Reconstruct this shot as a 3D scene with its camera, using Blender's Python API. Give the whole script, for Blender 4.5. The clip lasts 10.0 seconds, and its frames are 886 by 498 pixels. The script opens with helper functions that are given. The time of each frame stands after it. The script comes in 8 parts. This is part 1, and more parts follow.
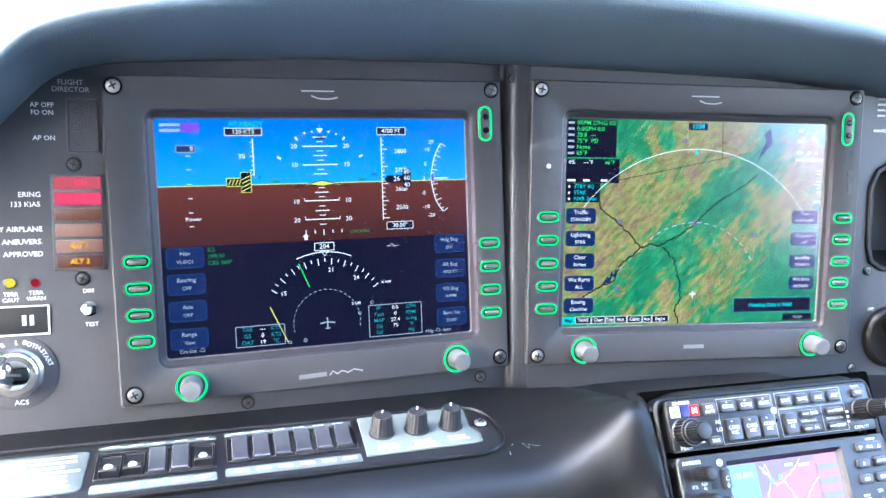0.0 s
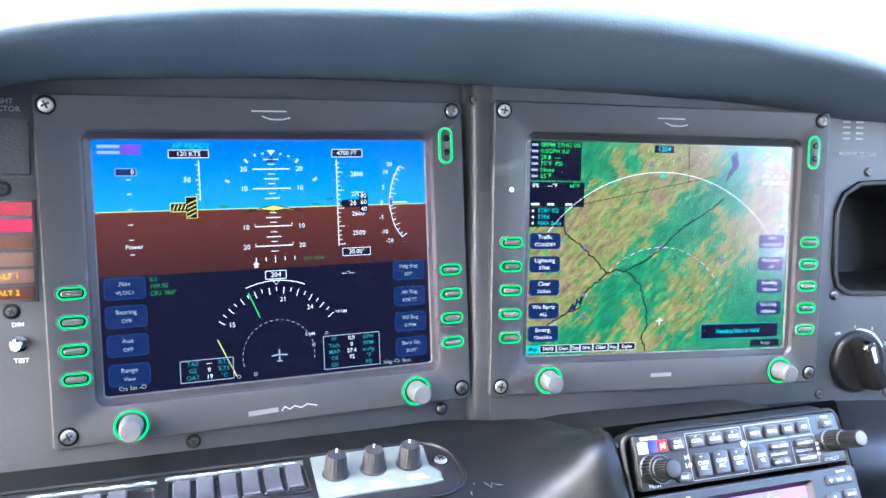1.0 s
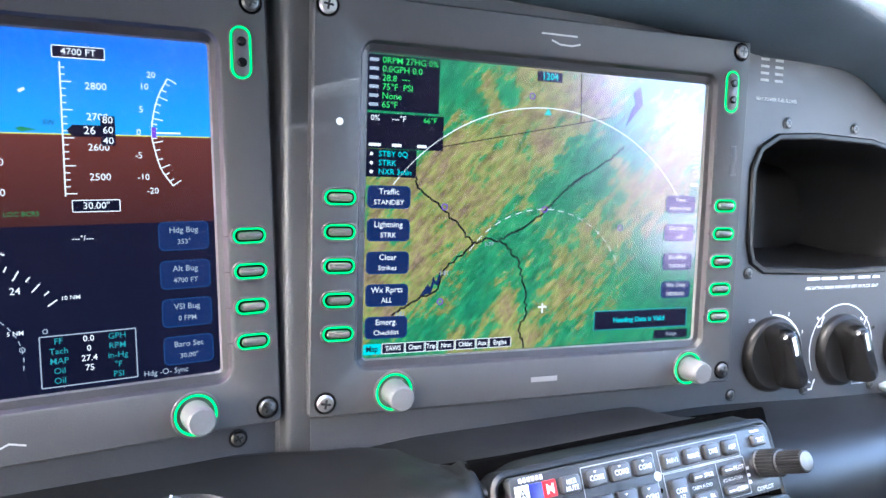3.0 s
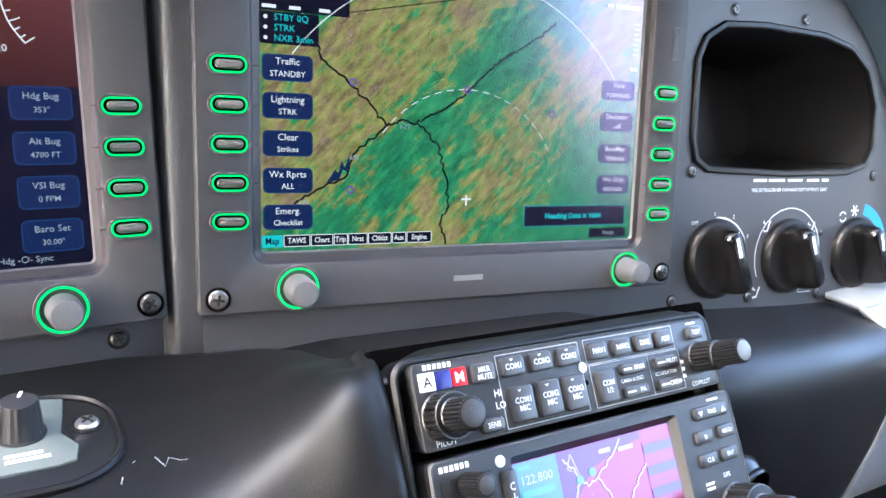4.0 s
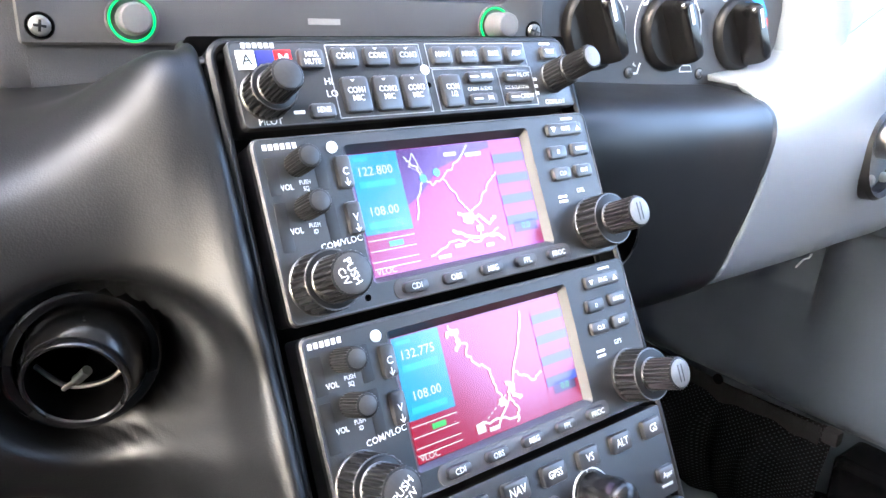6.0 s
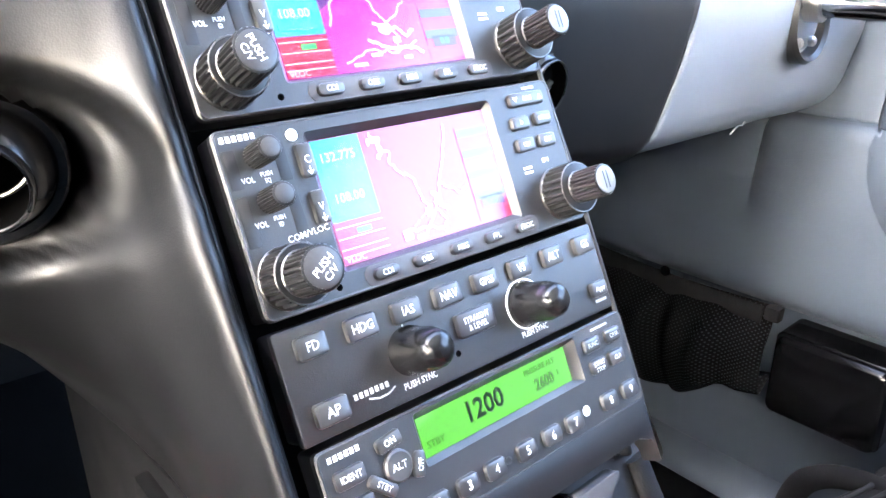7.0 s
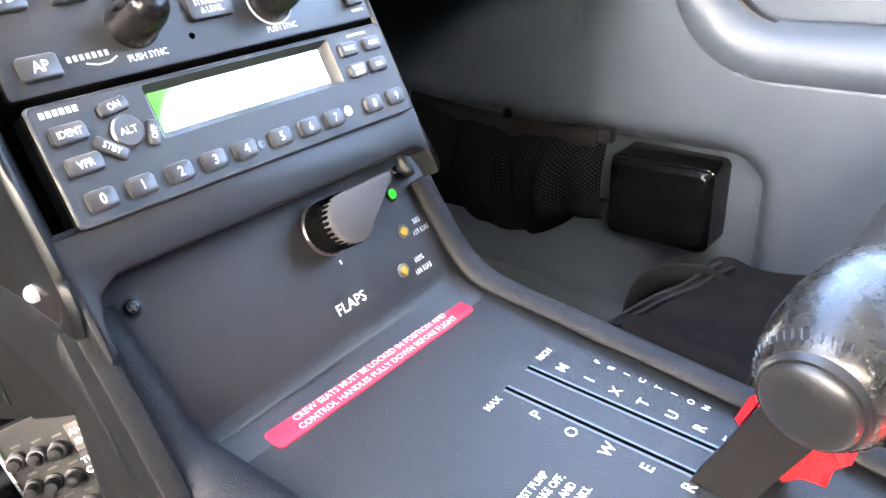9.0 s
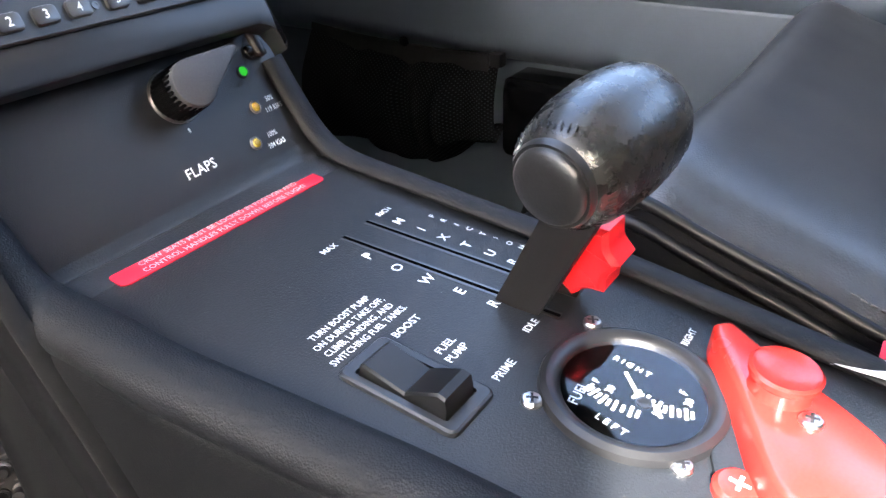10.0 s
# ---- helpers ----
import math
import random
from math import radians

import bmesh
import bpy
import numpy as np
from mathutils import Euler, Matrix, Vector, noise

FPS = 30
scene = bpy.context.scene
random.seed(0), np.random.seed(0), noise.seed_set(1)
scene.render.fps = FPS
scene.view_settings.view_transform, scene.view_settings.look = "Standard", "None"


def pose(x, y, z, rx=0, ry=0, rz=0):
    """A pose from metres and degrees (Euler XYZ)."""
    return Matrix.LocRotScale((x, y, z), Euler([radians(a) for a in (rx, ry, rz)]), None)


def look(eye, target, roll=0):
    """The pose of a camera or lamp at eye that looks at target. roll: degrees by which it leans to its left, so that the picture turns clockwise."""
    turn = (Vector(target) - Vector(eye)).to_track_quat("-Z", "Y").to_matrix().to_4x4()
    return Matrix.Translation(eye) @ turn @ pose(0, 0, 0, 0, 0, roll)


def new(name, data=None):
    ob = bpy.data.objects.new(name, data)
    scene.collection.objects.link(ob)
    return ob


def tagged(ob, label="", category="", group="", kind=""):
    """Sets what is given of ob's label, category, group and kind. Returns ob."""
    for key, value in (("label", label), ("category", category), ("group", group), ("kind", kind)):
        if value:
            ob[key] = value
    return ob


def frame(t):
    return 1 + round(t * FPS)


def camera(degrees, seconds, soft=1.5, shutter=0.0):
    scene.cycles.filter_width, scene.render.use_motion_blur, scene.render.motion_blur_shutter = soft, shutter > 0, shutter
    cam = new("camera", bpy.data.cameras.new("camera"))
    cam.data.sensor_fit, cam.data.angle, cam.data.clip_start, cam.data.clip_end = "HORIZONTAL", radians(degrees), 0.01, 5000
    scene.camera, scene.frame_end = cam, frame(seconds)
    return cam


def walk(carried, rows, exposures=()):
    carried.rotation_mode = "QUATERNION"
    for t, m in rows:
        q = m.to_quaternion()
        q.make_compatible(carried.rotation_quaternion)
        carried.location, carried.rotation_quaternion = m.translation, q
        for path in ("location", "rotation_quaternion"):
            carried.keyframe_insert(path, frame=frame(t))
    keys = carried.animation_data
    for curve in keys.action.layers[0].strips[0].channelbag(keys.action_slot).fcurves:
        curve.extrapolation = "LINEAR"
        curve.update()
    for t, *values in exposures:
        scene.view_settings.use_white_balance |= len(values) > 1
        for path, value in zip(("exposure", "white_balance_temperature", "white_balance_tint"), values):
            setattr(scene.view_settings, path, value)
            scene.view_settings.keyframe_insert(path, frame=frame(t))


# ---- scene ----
cam = camera(62.2, 10.0)
# stops by which the filming camera brightens its picture on the way
EXPOSURES = ((0, 5.25, 5400), (2, 5.38, 5400), (3.5, 4.95, 5750), (4.5, 4.65, 5950), (5, 4.7, 6000), (6.5, 5.62, 6050), (7, 5.88, 6000), (8, 5.87, 6100), (8.6, 5.9, 6320), (9, 5.75, 6420), (9.5, 5.27, 6450), (10, 4.62, 6300))
PATH = [
    (0, (-0.21, -0.47, 0.072), (0.365, 1.418, -0.252), 1.2),
    (0.5, (-0.204, -0.462, 0.073), (0.401, 1.419, -0.239), 1.3),
    (1, (-0.198, -0.45, 0.079), (0.461, 1.416, -0.213), 1.5),
    (1.5, (-0.187, -0.426, 0.08), (0.526, 1.424, -0.183), 1.7),
    (2, (-0.169, -0.392, 0.079), (0.605, 1.435, -0.177), 2.3),
    (2.2, (-0.161, -0.376, 0.075), (0.649, 1.434, -0.187), 2.5),
    (3.3, (-0.101, -0.32, 0.03), (0.898, 1.381, -0.294), 3.1),
    (3.5, (-0.093, -0.317, 0.022), (0.918, 1.373, -0.326), 3.1),
    (4, (-0.079, -0.316, 0.005), (0.963, 1.342, -0.404), 3.1),
    (4.5, (-0.07, -0.322, -0.014), (0.998, 1.305, -0.474), 3.1),
    (5, (-0.063, -0.329, -0.032), (1.033, 1.263, -0.548), 2.9),
    (5.2, (-0.06, -0.332, -0.039), (1.045, 1.246, -0.574), 2.8),
    (6.5, (-0.048, -0.361, -0.096), (1.119, 1.106, -0.794), 0.9),
    (7, (-0.049, -0.371, -0.123), (1.151, 1.044, -0.871), -0.4),
    (7.5, (-0.045, -0.387, -0.148), (1.172, 0.991, -0.934), -1.6),
    (8, (-0.04, -0.402, -0.171), (1.207, 0.928, -0.994), -2.0),
    (8.5, (-0.039, -0.42, -0.193), (1.251, 0.85, -1.043), -3.2),
    (9, (-0.041, -0.44, -0.213), (1.297, 0.741, -1.115), -3.5),
    (9.5, (-0.042, -0.469, -0.227), (1.317, 0.632, -1.197), -2.9),
    (10, (-0.051, -0.499, -0.242), (1.351, 0.519, -1.243), -2.4),
]
walk(cam, [(t, look(eye, target, roll)) for t, eye, target, roll in PATH], [(t, e, k, 10) for t, e, k in EXPOSURES])

# ---------- light ----------
world = bpy.data.worlds.new("daylight")
scene.world = world
world.use_nodes = True
sky = world.node_tree.nodes.new("ShaderNodeTexSky")
sky.sky_type, sky.sun_disc, sky.sun_elevation, sky.sun_rotation = "NISHITA", False, radians(37), radians(245)
sky.dust_density = 6.0
world.node_tree.links.new(sky.outputs[0], world.node_tree.nodes["Background"].inputs[0])
world.node_tree.nodes["Background"].inputs[1].default_value = 0.15
sun = bpy.data.lights.new("sun", "SUN")
sun.energy, sun.angle, sun.color = 2.8, radians(0.8), (1.0, 0.96, 0.9)
new("sun", sun).matrix_world = look((-0.75, -0.35, 0.62), (0, 0, 0))

# brightness of lit displays beside the daylight
DISPLAY = 0.040

# ---------- materials ----------
MATS = {}


def mat(name, col, rough=0.5, metal=0.0, grain=0.0, size=900.0, vary=0.15, spec=0.5, wear=0.0):
    """Painted, moulded or metal surface: two scales of colour variation, gloss variation and a fine relief."""
    m = bpy.data.materials.new(name)
    m.use_nodes = True
    nt = m.node_tree
    b = nt.nodes["Principled BSDF"]
    b.inputs["Metallic"].default_value = metal
    b.inputs["Specular IOR Level"].default_value = spec
    tc = nt.nodes.new("ShaderNodeTexCoord")
    big = nt.nodes.new("ShaderNodeTexNoise")
    big.inputs["Scale"].default_value, big.inputs["Detail"].default_value = 22.0, 6.0
    fine = nt.nodes.new("ShaderNodeTexNoise")
    fine.inputs["Scale"].default_value, fine.inputs["Detail"].default_value = size, 3.0
    for n in (big, fine):
        nt.links.new(tc.outputs["Object"], n.inputs["Vector"])
    mixf = nt.nodes.new("ShaderNodeMath")
    mixf.operation = "ADD"
    nt.links.new(big.outputs["Fac"], mixf.inputs[0])
    nt.links.new(fine.outputs["Fac"], mixf.inputs[1])
    ramp = nt.nodes.new("ShaderNodeMapRange")
    ramp.inputs["From Min"].default_value, ramp.inputs["From Max"].default_value = 0.6, 1.4
    ramp.inputs["To Min"].default_value, ramp.inputs["To Max"].default_value = 1 - vary, 1 + vary
    nt.links.new(mixf.outputs[0], ramp.inputs["Value"])
    mul = nt.nodes.new("ShaderNodeMix")
    mul.data_type, mul.blend_type = "RGBA", "MULTIPLY"
    mul.inputs["Factor"].default_value = 1.0
    mul.inputs[6].default_value = (*col, 1)
    nt.links.new(ramp.outputs[0], mul.inputs[7])
    colour = mul.outputs[2]
    if wear:
        spots = nt.nodes.new("ShaderNodeTexNoise")
        spots.inputs["Scale"].default_value, spots.inputs["Detail"].default_value = 160.0, 8.0
        nt.links.new(tc.outputs["Object"], spots.inputs["Vector"])
        edge = nt.nodes.new("ShaderNodeMapRange")
        edge.inputs["From Min"].default_value, edge.inputs["From Max"].default_value = 0.66, 0.76
        edge.inputs["To Max"].default_value = wear
        nt.links.new(spots.outputs["Fac"], edge.inputs["Value"])
        worn = nt.nodes.new("ShaderNodeMix")
        worn.data_type = "RGBA"
        worn.inputs[7].default_value = (0.32, 0.31, 0.30, 1)
        nt.links.new(edge.outputs[0], worn.inputs["Factor"])
        nt.links.new(colour, worn.inputs[6])
        colour = worn.outputs[2]
    nt.links.new(colour, b.inputs["Base Color"])
    rr = nt.nodes.new("ShaderNodeMapRange")
    rr.inputs["To Min"].default_value, rr.inputs["To Max"].default_value = max(rough - 0.08, 0.02), rough + 0.10
    nt.links.new(big.outputs["Fac"], rr.inputs["Value"])
    nt.links.new(rr.outputs[0], b.inputs["Roughness"])
    if grain:
        bump = nt.nodes.new("ShaderNodeBump")
        bump.inputs["Strength"].default_value, bump.inputs["Distance"].default_value = grain, 0.0004
        nt.links.new(fine.outputs["Fac"], bump.inputs["Height"])
        nt.links.new(bump.outputs[0], b.inputs["Normal"])
    MATS[name] = m
    return m


def leather(name, col, rough, cell=420.0, grain=0.5, spec=0.5):
    """Grained leather or vinyl: a cell pattern in relief."""
    m = mat(name, col, rough, grain=0.2, vary=0.2, spec=spec)
    nt = m.node_tree
    tc = next(n for n in nt.nodes if n.type == "TEX_COORD")
    v = nt.nodes.new("ShaderNodeTexVoronoi")
    v.inputs["Scale"].default_value = cell
    nt.links.new(tc.outputs["Object"], v.inputs["Vector"])
    bump = nt.nodes.new("ShaderNodeBump")
    bump.inputs["Strength"].default_value, bump.inputs["Distance"].default_value = grain, 0.0005
    nt.links.new(v.outputs["Distance"], bump.inputs["Height"])
    nt.links.new(bump.outputs[0], nt.nodes["Principled BSDF"].inputs["Normal"])
    return m


def worn_leather(name, col):
    """Hand-polished leather: scuffed patches of uneven gloss, short wrinkles and pores in relief."""
    m = mat(name, col, 0.3, vary=0.5, spec=0.5)
    nt = m.node_tree
    b = nt.nodes["Principled BSDF"]
    tc = next(n for n in nt.nodes if n.type == "TEX_COORD")

    def tex(scale, detail, rough, stretch=(1, 1, 1)):
        mp, n = nt.nodes.new("ShaderNodeMapping"), nt.nodes.new("ShaderNodeTexNoise")
        mp.inputs["Scale"].default_value = stretch
        n.inputs["Scale"].default_value, n.inputs["Detail"].default_value, n.inputs["Roughness"].default_value = scale, detail, rough
        nt.links.new(tc.outputs["Object"], mp.inputs["Vector"])
        nt.links.new(mp.outputs[0], n.inputs["Vector"])
        return n.outputs["Fac"]
    gloss = nt.nodes.new("ShaderNodeMapRange")
    gloss.inputs["From Min"].default_value, gloss.inputs["From Max"].default_value = 0.38, 0.62
    gloss.inputs["To Min"].default_value, gloss.inputs["To Max"].default_value = 0.20, 0.36
    nt.links.new(tex(130.0, 8.0, 0.7), gloss.inputs["Value"])
    nt.links.new(gloss.outputs[0], b.inputs["Roughness"])
    prev = None
    for fac, strength, dist in ((tex(300.0, 6.0, 0.62, (0.35, 1.5, 1.5)), 0.22, 0.0006), (tex(900.0, 3.0, 0.6), 0.25, 0.0003)):
        bump = nt.nodes.new("ShaderNodeBump")
        bump.inputs["Strength"].default_value, bump.inputs["Distance"].default_value = strength, dist
        nt.links.new(fac, bump.inputs["Height"])
        if prev:
            nt.links.new(prev.outputs[0], bump.inputs["Normal"])
        prev = bump
    nt.links.new(prev.outputs[0], b.inputs["Normal"])
    return m


def netting(name, gap, thread):
    """Fine knitted mesh: two crossing thread directions over dark gaps."""
    m = mat(name, gap, 0.8, spec=0.0)
    nt = m.node_tree
    tc = next(n for n in nt.nodes if n.type == "TEX_COORD")
    outs = []
    for turn in (38, -38):
        mp, w = nt.nodes.new("ShaderNodeMapping"), nt.nodes.new("ShaderNodeTexWave")
        mp.inputs["Rotation"].default_value = (radians(turn), 0, 0)
        w.bands_direction = "Z"
        w.inputs["Scale"].default_value, w.inputs["Distortion"].default_value = 84.0, 0.5
        nt.links.new(tc.outputs["Object"], mp.inputs["Vector"])
        nt.links.new(mp.outputs[0], w.inputs["Vector"])
        outs.append(w.outputs["Fac"])
    top = nt.nodes.new("ShaderNodeMath")
    top.operation = "MULTIPLY"
    for i in (0, 1):
        nt.links.new(outs[i], top.inputs[i])
    edge = nt.nodes.new("ShaderNodeMapRange")
    edge.inputs["From Min"].default_value, edge.inputs["From Max"].default_value = 0.50, 0.80
    nt.links.new(top.outputs[0], edge.inputs["Value"])
    mix = nt.nodes.new("ShaderNodeMix")
    mix.data_type = "RGBA"
    mix.inputs[6].default_value, mix.inputs[7].default_value = (*gap, 1), (*thread, 1)
    nt.links.new(edge.outputs[0], mix.inputs["Factor"])
    nt.links.new(mix.outputs[2], nt.nodes["Principled BSDF"].inputs["Base Color"])
    return m


def glossy_front(nt, em, share, tint, rough):
    """Adds the tinted reflection of a display's front glass to its light."""
    out = nt.nodes.new("ShaderNodeOutputMaterial")
    if not share:
        nt.links.new(em.outputs[0], out.inputs[0])
        return
    add, gloss = nt.nodes.new("ShaderNodeAddShader"), nt.nodes.new("ShaderNodeBsdfGlossy")
    fres, k, mix = nt.nodes.new("ShaderNodeFresnel"), nt.nodes.new("ShaderNodeMath"), nt.nodes.new("ShaderNodeMix")
    gloss.inputs["Roughness"].default_value = rough
    fres.inputs["IOR"].default_value = 1.45
    k.operation, k.use_clamp, k.inputs[1].default_value = "MULTIPLY", True, share
    mix.data_type = "RGBA"
    mix.inputs[6].default_value, mix.inputs[7].default_value = (0, 0, 0, 1), (*tint, 1)
    nt.links.new(fres.outputs[0], k.inputs[0])
    nt.links.new(k.outputs[0], mix.inputs["Factor"])
    nt.links.new(mix.outputs[2], gloss.inputs["Color"])
    nt.links.new(em.outputs[0], add.inputs[0])
    nt.links.new(gloss.outputs[0], add.inputs[1])
    nt.links.new(add.outputs[0], out.inputs[0])


def glow(name, col, strength=1.0, share=0.0, tint=(0.88, 0.66, 1.0), rough=0.19):
    """A lit display element behind glossy glass, or a lamp."""
    m = bpy.data.materials.new(name)
    m.use_nodes = True
    nt = m.node_tree
    nt.nodes.clear()
    em = nt.nodes.new("ShaderNodeEmission")
    em.inputs[0].default_value, em.inputs[1].default_value = (*col, 1), strength * DISPLAY
    glossy_front(nt, em, share if share else (2.5 if name.startswith("d_") else 0.0), tint, rough)
    MATS[name] = m
    return m


def fade(name, low, high, y0, y1):
    """A lit display field that runs from one colour to another up the screen."""
    m = glow(name, low)
    nt = m.node_tree
    em = next(n for n in nt.nodes if n.type == "EMISSION")
    tc, sep, ramp, mix = [nt.nodes.new("ShaderNode" + k) for k in ("TexCoord", "SeparateXYZ", "MapRange", "Mix")]
    ramp.inputs["From Min"].default_value, ramp.inputs["From Max"].default_value = y0, y1
    mix.data_type = "RGBA"
    mix.inputs[6].default_value, mix.inputs[7].default_value = (*low, 1), (*high, 1)
    nt.links.new(tc.outputs["Object"], sep.inputs[0])
    nt.links.new(sep.outputs["Y"], ramp.inputs["Value"])
    nt.links.new(ramp.outputs[0], mix.inputs["Factor"])
    nt.links.new(mix.outputs[2], em.inputs[0])
    return m


def coated_glass(name, tint, share, rough=0.03):
    """A display pane: clear, with a tinted anti-glare reflection."""
    m = bpy.data.materials.new(name)
    m.use_nodes = True
    nt = m.node_tree
    nt.nodes.clear()
    out, mix = nt.nodes.new("ShaderNodeOutputMaterial"), nt.nodes.new("ShaderNodeMixShader")
    clear, gloss = nt.nodes.new("ShaderNodeBsdfTransparent"), nt.nodes.new("ShaderNodeBsdfGlossy")
    gloss.inputs["Color"].default_value, gloss.inputs["Roughness"].default_value = (*tint, 1), rough
    lw = nt.nodes.new("ShaderNodeFresnel")
    lw.inputs["IOR"].default_value = 1.45
    k = nt.nodes.new("ShaderNodeMath")
    k.operation, k.inputs[1].default_value = "MULTIPLY", share
    nt.links.new(lw.outputs[0], k.inputs[0])
    nt.links.new(k.outputs[0], mix.inputs[0])
    nt.links.new(clear.outputs[0], mix.inputs[1])
    nt.links.new(gloss.outputs[0], mix.inputs[2])
    nt.links.new(mix.outputs[0], out.inputs[0])
    MATS[name] = m
    return m


def terrain(name):
    """Relief map shown on a display: green valleys, tan and brown ridges that run from lower left to upper right."""
    m = bpy.data.materials.new(name)
    m.use_nodes = True
    nt = m.node_tree
    nt.nodes.clear()
    em = nt.nodes.new("ShaderNodeEmission")
    tc = nt.nodes.new("ShaderNodeTexCoord")

    def noise_at(rot, sc, scale, detail, rough=0.55):
        mp = nt.nodes.new("ShaderNodeMapping")
        mp.vector_type = "TEXTURE"
        mp.inputs["Rotation"].default_value, mp.inputs["Scale"].default_value = (0, 0, radians(rot)), [1 / q for q in sc]
        n = nt.nodes.new("ShaderNodeTexNoise")
        n.inputs["Scale"].default_value, n.inputs["Detail"].default_value, n.inputs["Roughness"].default_value = scale, detail, rough
        nt.links.new(tc.outputs["Object"], mp.inputs["Vector"])
        nt.links.new(mp.outputs[0], n.inputs["Vector"])
        return n.outputs["Fac"]

    def math_node(op, a, b):
        n = nt.nodes.new("ShaderNodeMath")
        n.operation = op
        for i, v in enumerate((a, b)):
            if isinstance(v, float):
                n.inputs[i].default_value = v
            else:
                nt.links.new(v, n.inputs[i])
        return n.outputs[0]

    # broad lie of the land across the ridges: a high block, the long valley, the folded ridges, low ground
    turn = nt.nodes.new("ShaderNodeMapping")
    turn.inputs["Rotation"].default_value = (0, 0, radians(46))
    nt.links.new(tc.outputs["Object"], turn.inputs["Vector"])
    across = nt.nodes.new("ShaderNodeSeparateXYZ")
    nt.links.new(turn.outputs[0], across.inputs[0])
    span = nt.nodes.new("ShaderNodeMapRange")
    span.inputs["From Min"].default_value, span.inputs["From Max"].default_value = -0.1, 0.1
    wobble = math_node("MULTIPLY", math_node("SUBTRACT", noise_at(0, (1, 1, 1), 26.0, 2.0), 0.5), 0.045)
    nt.links.new(math_node("ADD", across.outputs["X"], wobble), span.inputs["Value"])
    lie = nt.nodes.new("ShaderNodeFloatCurve")
    curve = lie.mapping.curves[0]
    curve.points[0].location, curve.points[1].location = (0.0, 0.40), (1.0, 0.34)
    for p in ((0.13, 0.47), (0.24, 0.62), (0.37, 0.62), (0.45, 0.44), (0.53, 0.40), (0.60, 0.53), (0.68, 0.60), (0.76, 0.52), (0.86, 0.40)):
        curve.points.new(*p)
    nt.links.new(span.outputs[0], lie.inputs["Value"])
    ridge = noise_at(46, (0.36, 1.35, 1), 190.0, 8.0, 0.7)
    rag = noise_at(0, (1, 1, 1), 520.0, 5.0, 0.8)
    h = math_node("ADD", lie.outputs[0], math_node("MULTIPLY", math_node("SUBTRACT", ridge, 0.5), 0.72))
    h = math_node("ADD", h, math_node("MULTIPLY", math_node("SUBTRACT", rag, 0.5), 0.30))
    h = math_node("ADD", h, math_node("MULTIPLY", math_node("SUBTRACT", noise_at(0, (1, 1, 1), 50.0, 4.0), 0.5), 0.62))
    ramp = nt.nodes.new("ShaderNodeValToRGB")
    stops = [(0.20, (0.012, 0.15, 0.075)), (0.42, (0.022, 0.21, 0.080)), (0.522, (0.045, 0.245, 0.085)), (0.527, (0.170, 0.225, 0.060)),
             (0.60, (0.235, 0.245, 0.068)), (0.67, (0.255, 0.220, 0.085)), (0.73, (0.20, 0.150, 0.080)), (0.82, (0.29, 0.215, 0.14))]
    e = ramp.color_ramp.elements
    e[0].position, e[0].color = stops[0][0], (*stops[0][1], 1)
    e[1].position, e[1].color = stops[-1][0], (*stops[-1][1], 1)
    for p, c in stops[1:-1]:
        e.new(p).color = (*c, 1)
    nt.links.new(h, ramp.inputs[0])
    shade = nt.nodes.new("ShaderNodeMapRange")
    shade.inputs["From Min"].default_value, shade.inputs["From Max"].default_value = 0.35, 0.65
    shade.inputs["To Min"].default_value, shade.inputs["To Max"].default_value = 0.62 * DISPLAY, 1.5 * DISPLAY
    nt.links.new(noise_at(46, (0.42, 1.3, 1), 300.0, 6.0, 0.7), shade.inputs["Value"])
    nt.links.new(ramp.outputs[0], em.inputs[0])
    nt.links.new(shade.outputs[0], em.inputs[1])
    glossy_front(nt, em, 3.2, (0.88, 0.66, 1.0), 0.19)
    MATS[name] = m
    return m


panel_paint = mat("panel_paint", (0.036, 0.0375, 0.042), 0.44, grain=0.35, size=1600, vary=0.2, spec=0.55)
bezel_paint = mat("bezel_paint", (0.027, 0.0277, 0.030), 0.48, grain=0.3, size=1800, vary=0.1)
bezel_dark = mat("bezel_dark", (0.05, 0.05, 0.055), 0.45, vary=0.1)
hood_vinyl = leather("hood_vinyl", (0.050, 0.075, 0.096), 0.48, 900, 0.2)
black_vinyl = leather("black_vinyl", (0.0030, 0.0032, 0.0036), 0.43, 1500, 0.10, 0.37)
seat_leather = leather("seat_leather", (0.008, 0.0078, 0.0078), 0.40, 900, 0.25, 0.75)
piping_leather = leather("piping_leather", (0.0022, 0.0022, 0.0025), 0.40, 1400, 0.08, 0.25)
pad_dull = leather("pad_dull", (0.006, 0.006, 0.0068), 0.6, 1100, 0.25, 0.2)
box_gloss = mat("box_gloss", (0.0015, 0.0015, 0.0018), 0.16, vary=0.2, spec=0.14)
grip_leather = worn_leather("grip_leather", (0.010, 0.0098, 0.0095))
side_vinyl = leather("side_vinyl", (0.0040, 0.0043, 0.0050), 0.6, 1300, 0.25, 0.2)
pad_vinyl = leather("pad_vinyl", (0.0070, 0.0076, 0.0088), 0.58, 1300, 0.35, 0.22)
radio_black = mat("radio_black", (0.0115, 0.0117, 0.0122), 0.36, grain=0.4, size=2500, vary=0.14, spec=0.7)
radio_side = mat("radio_side", (0.006, 0.006, 0.007), 0.4, vary=0.2)
key_rubber = mat("key_rubber", (0.021, 0.0213, 0.0230), 0.34, vary=0.12, spec=0.85)
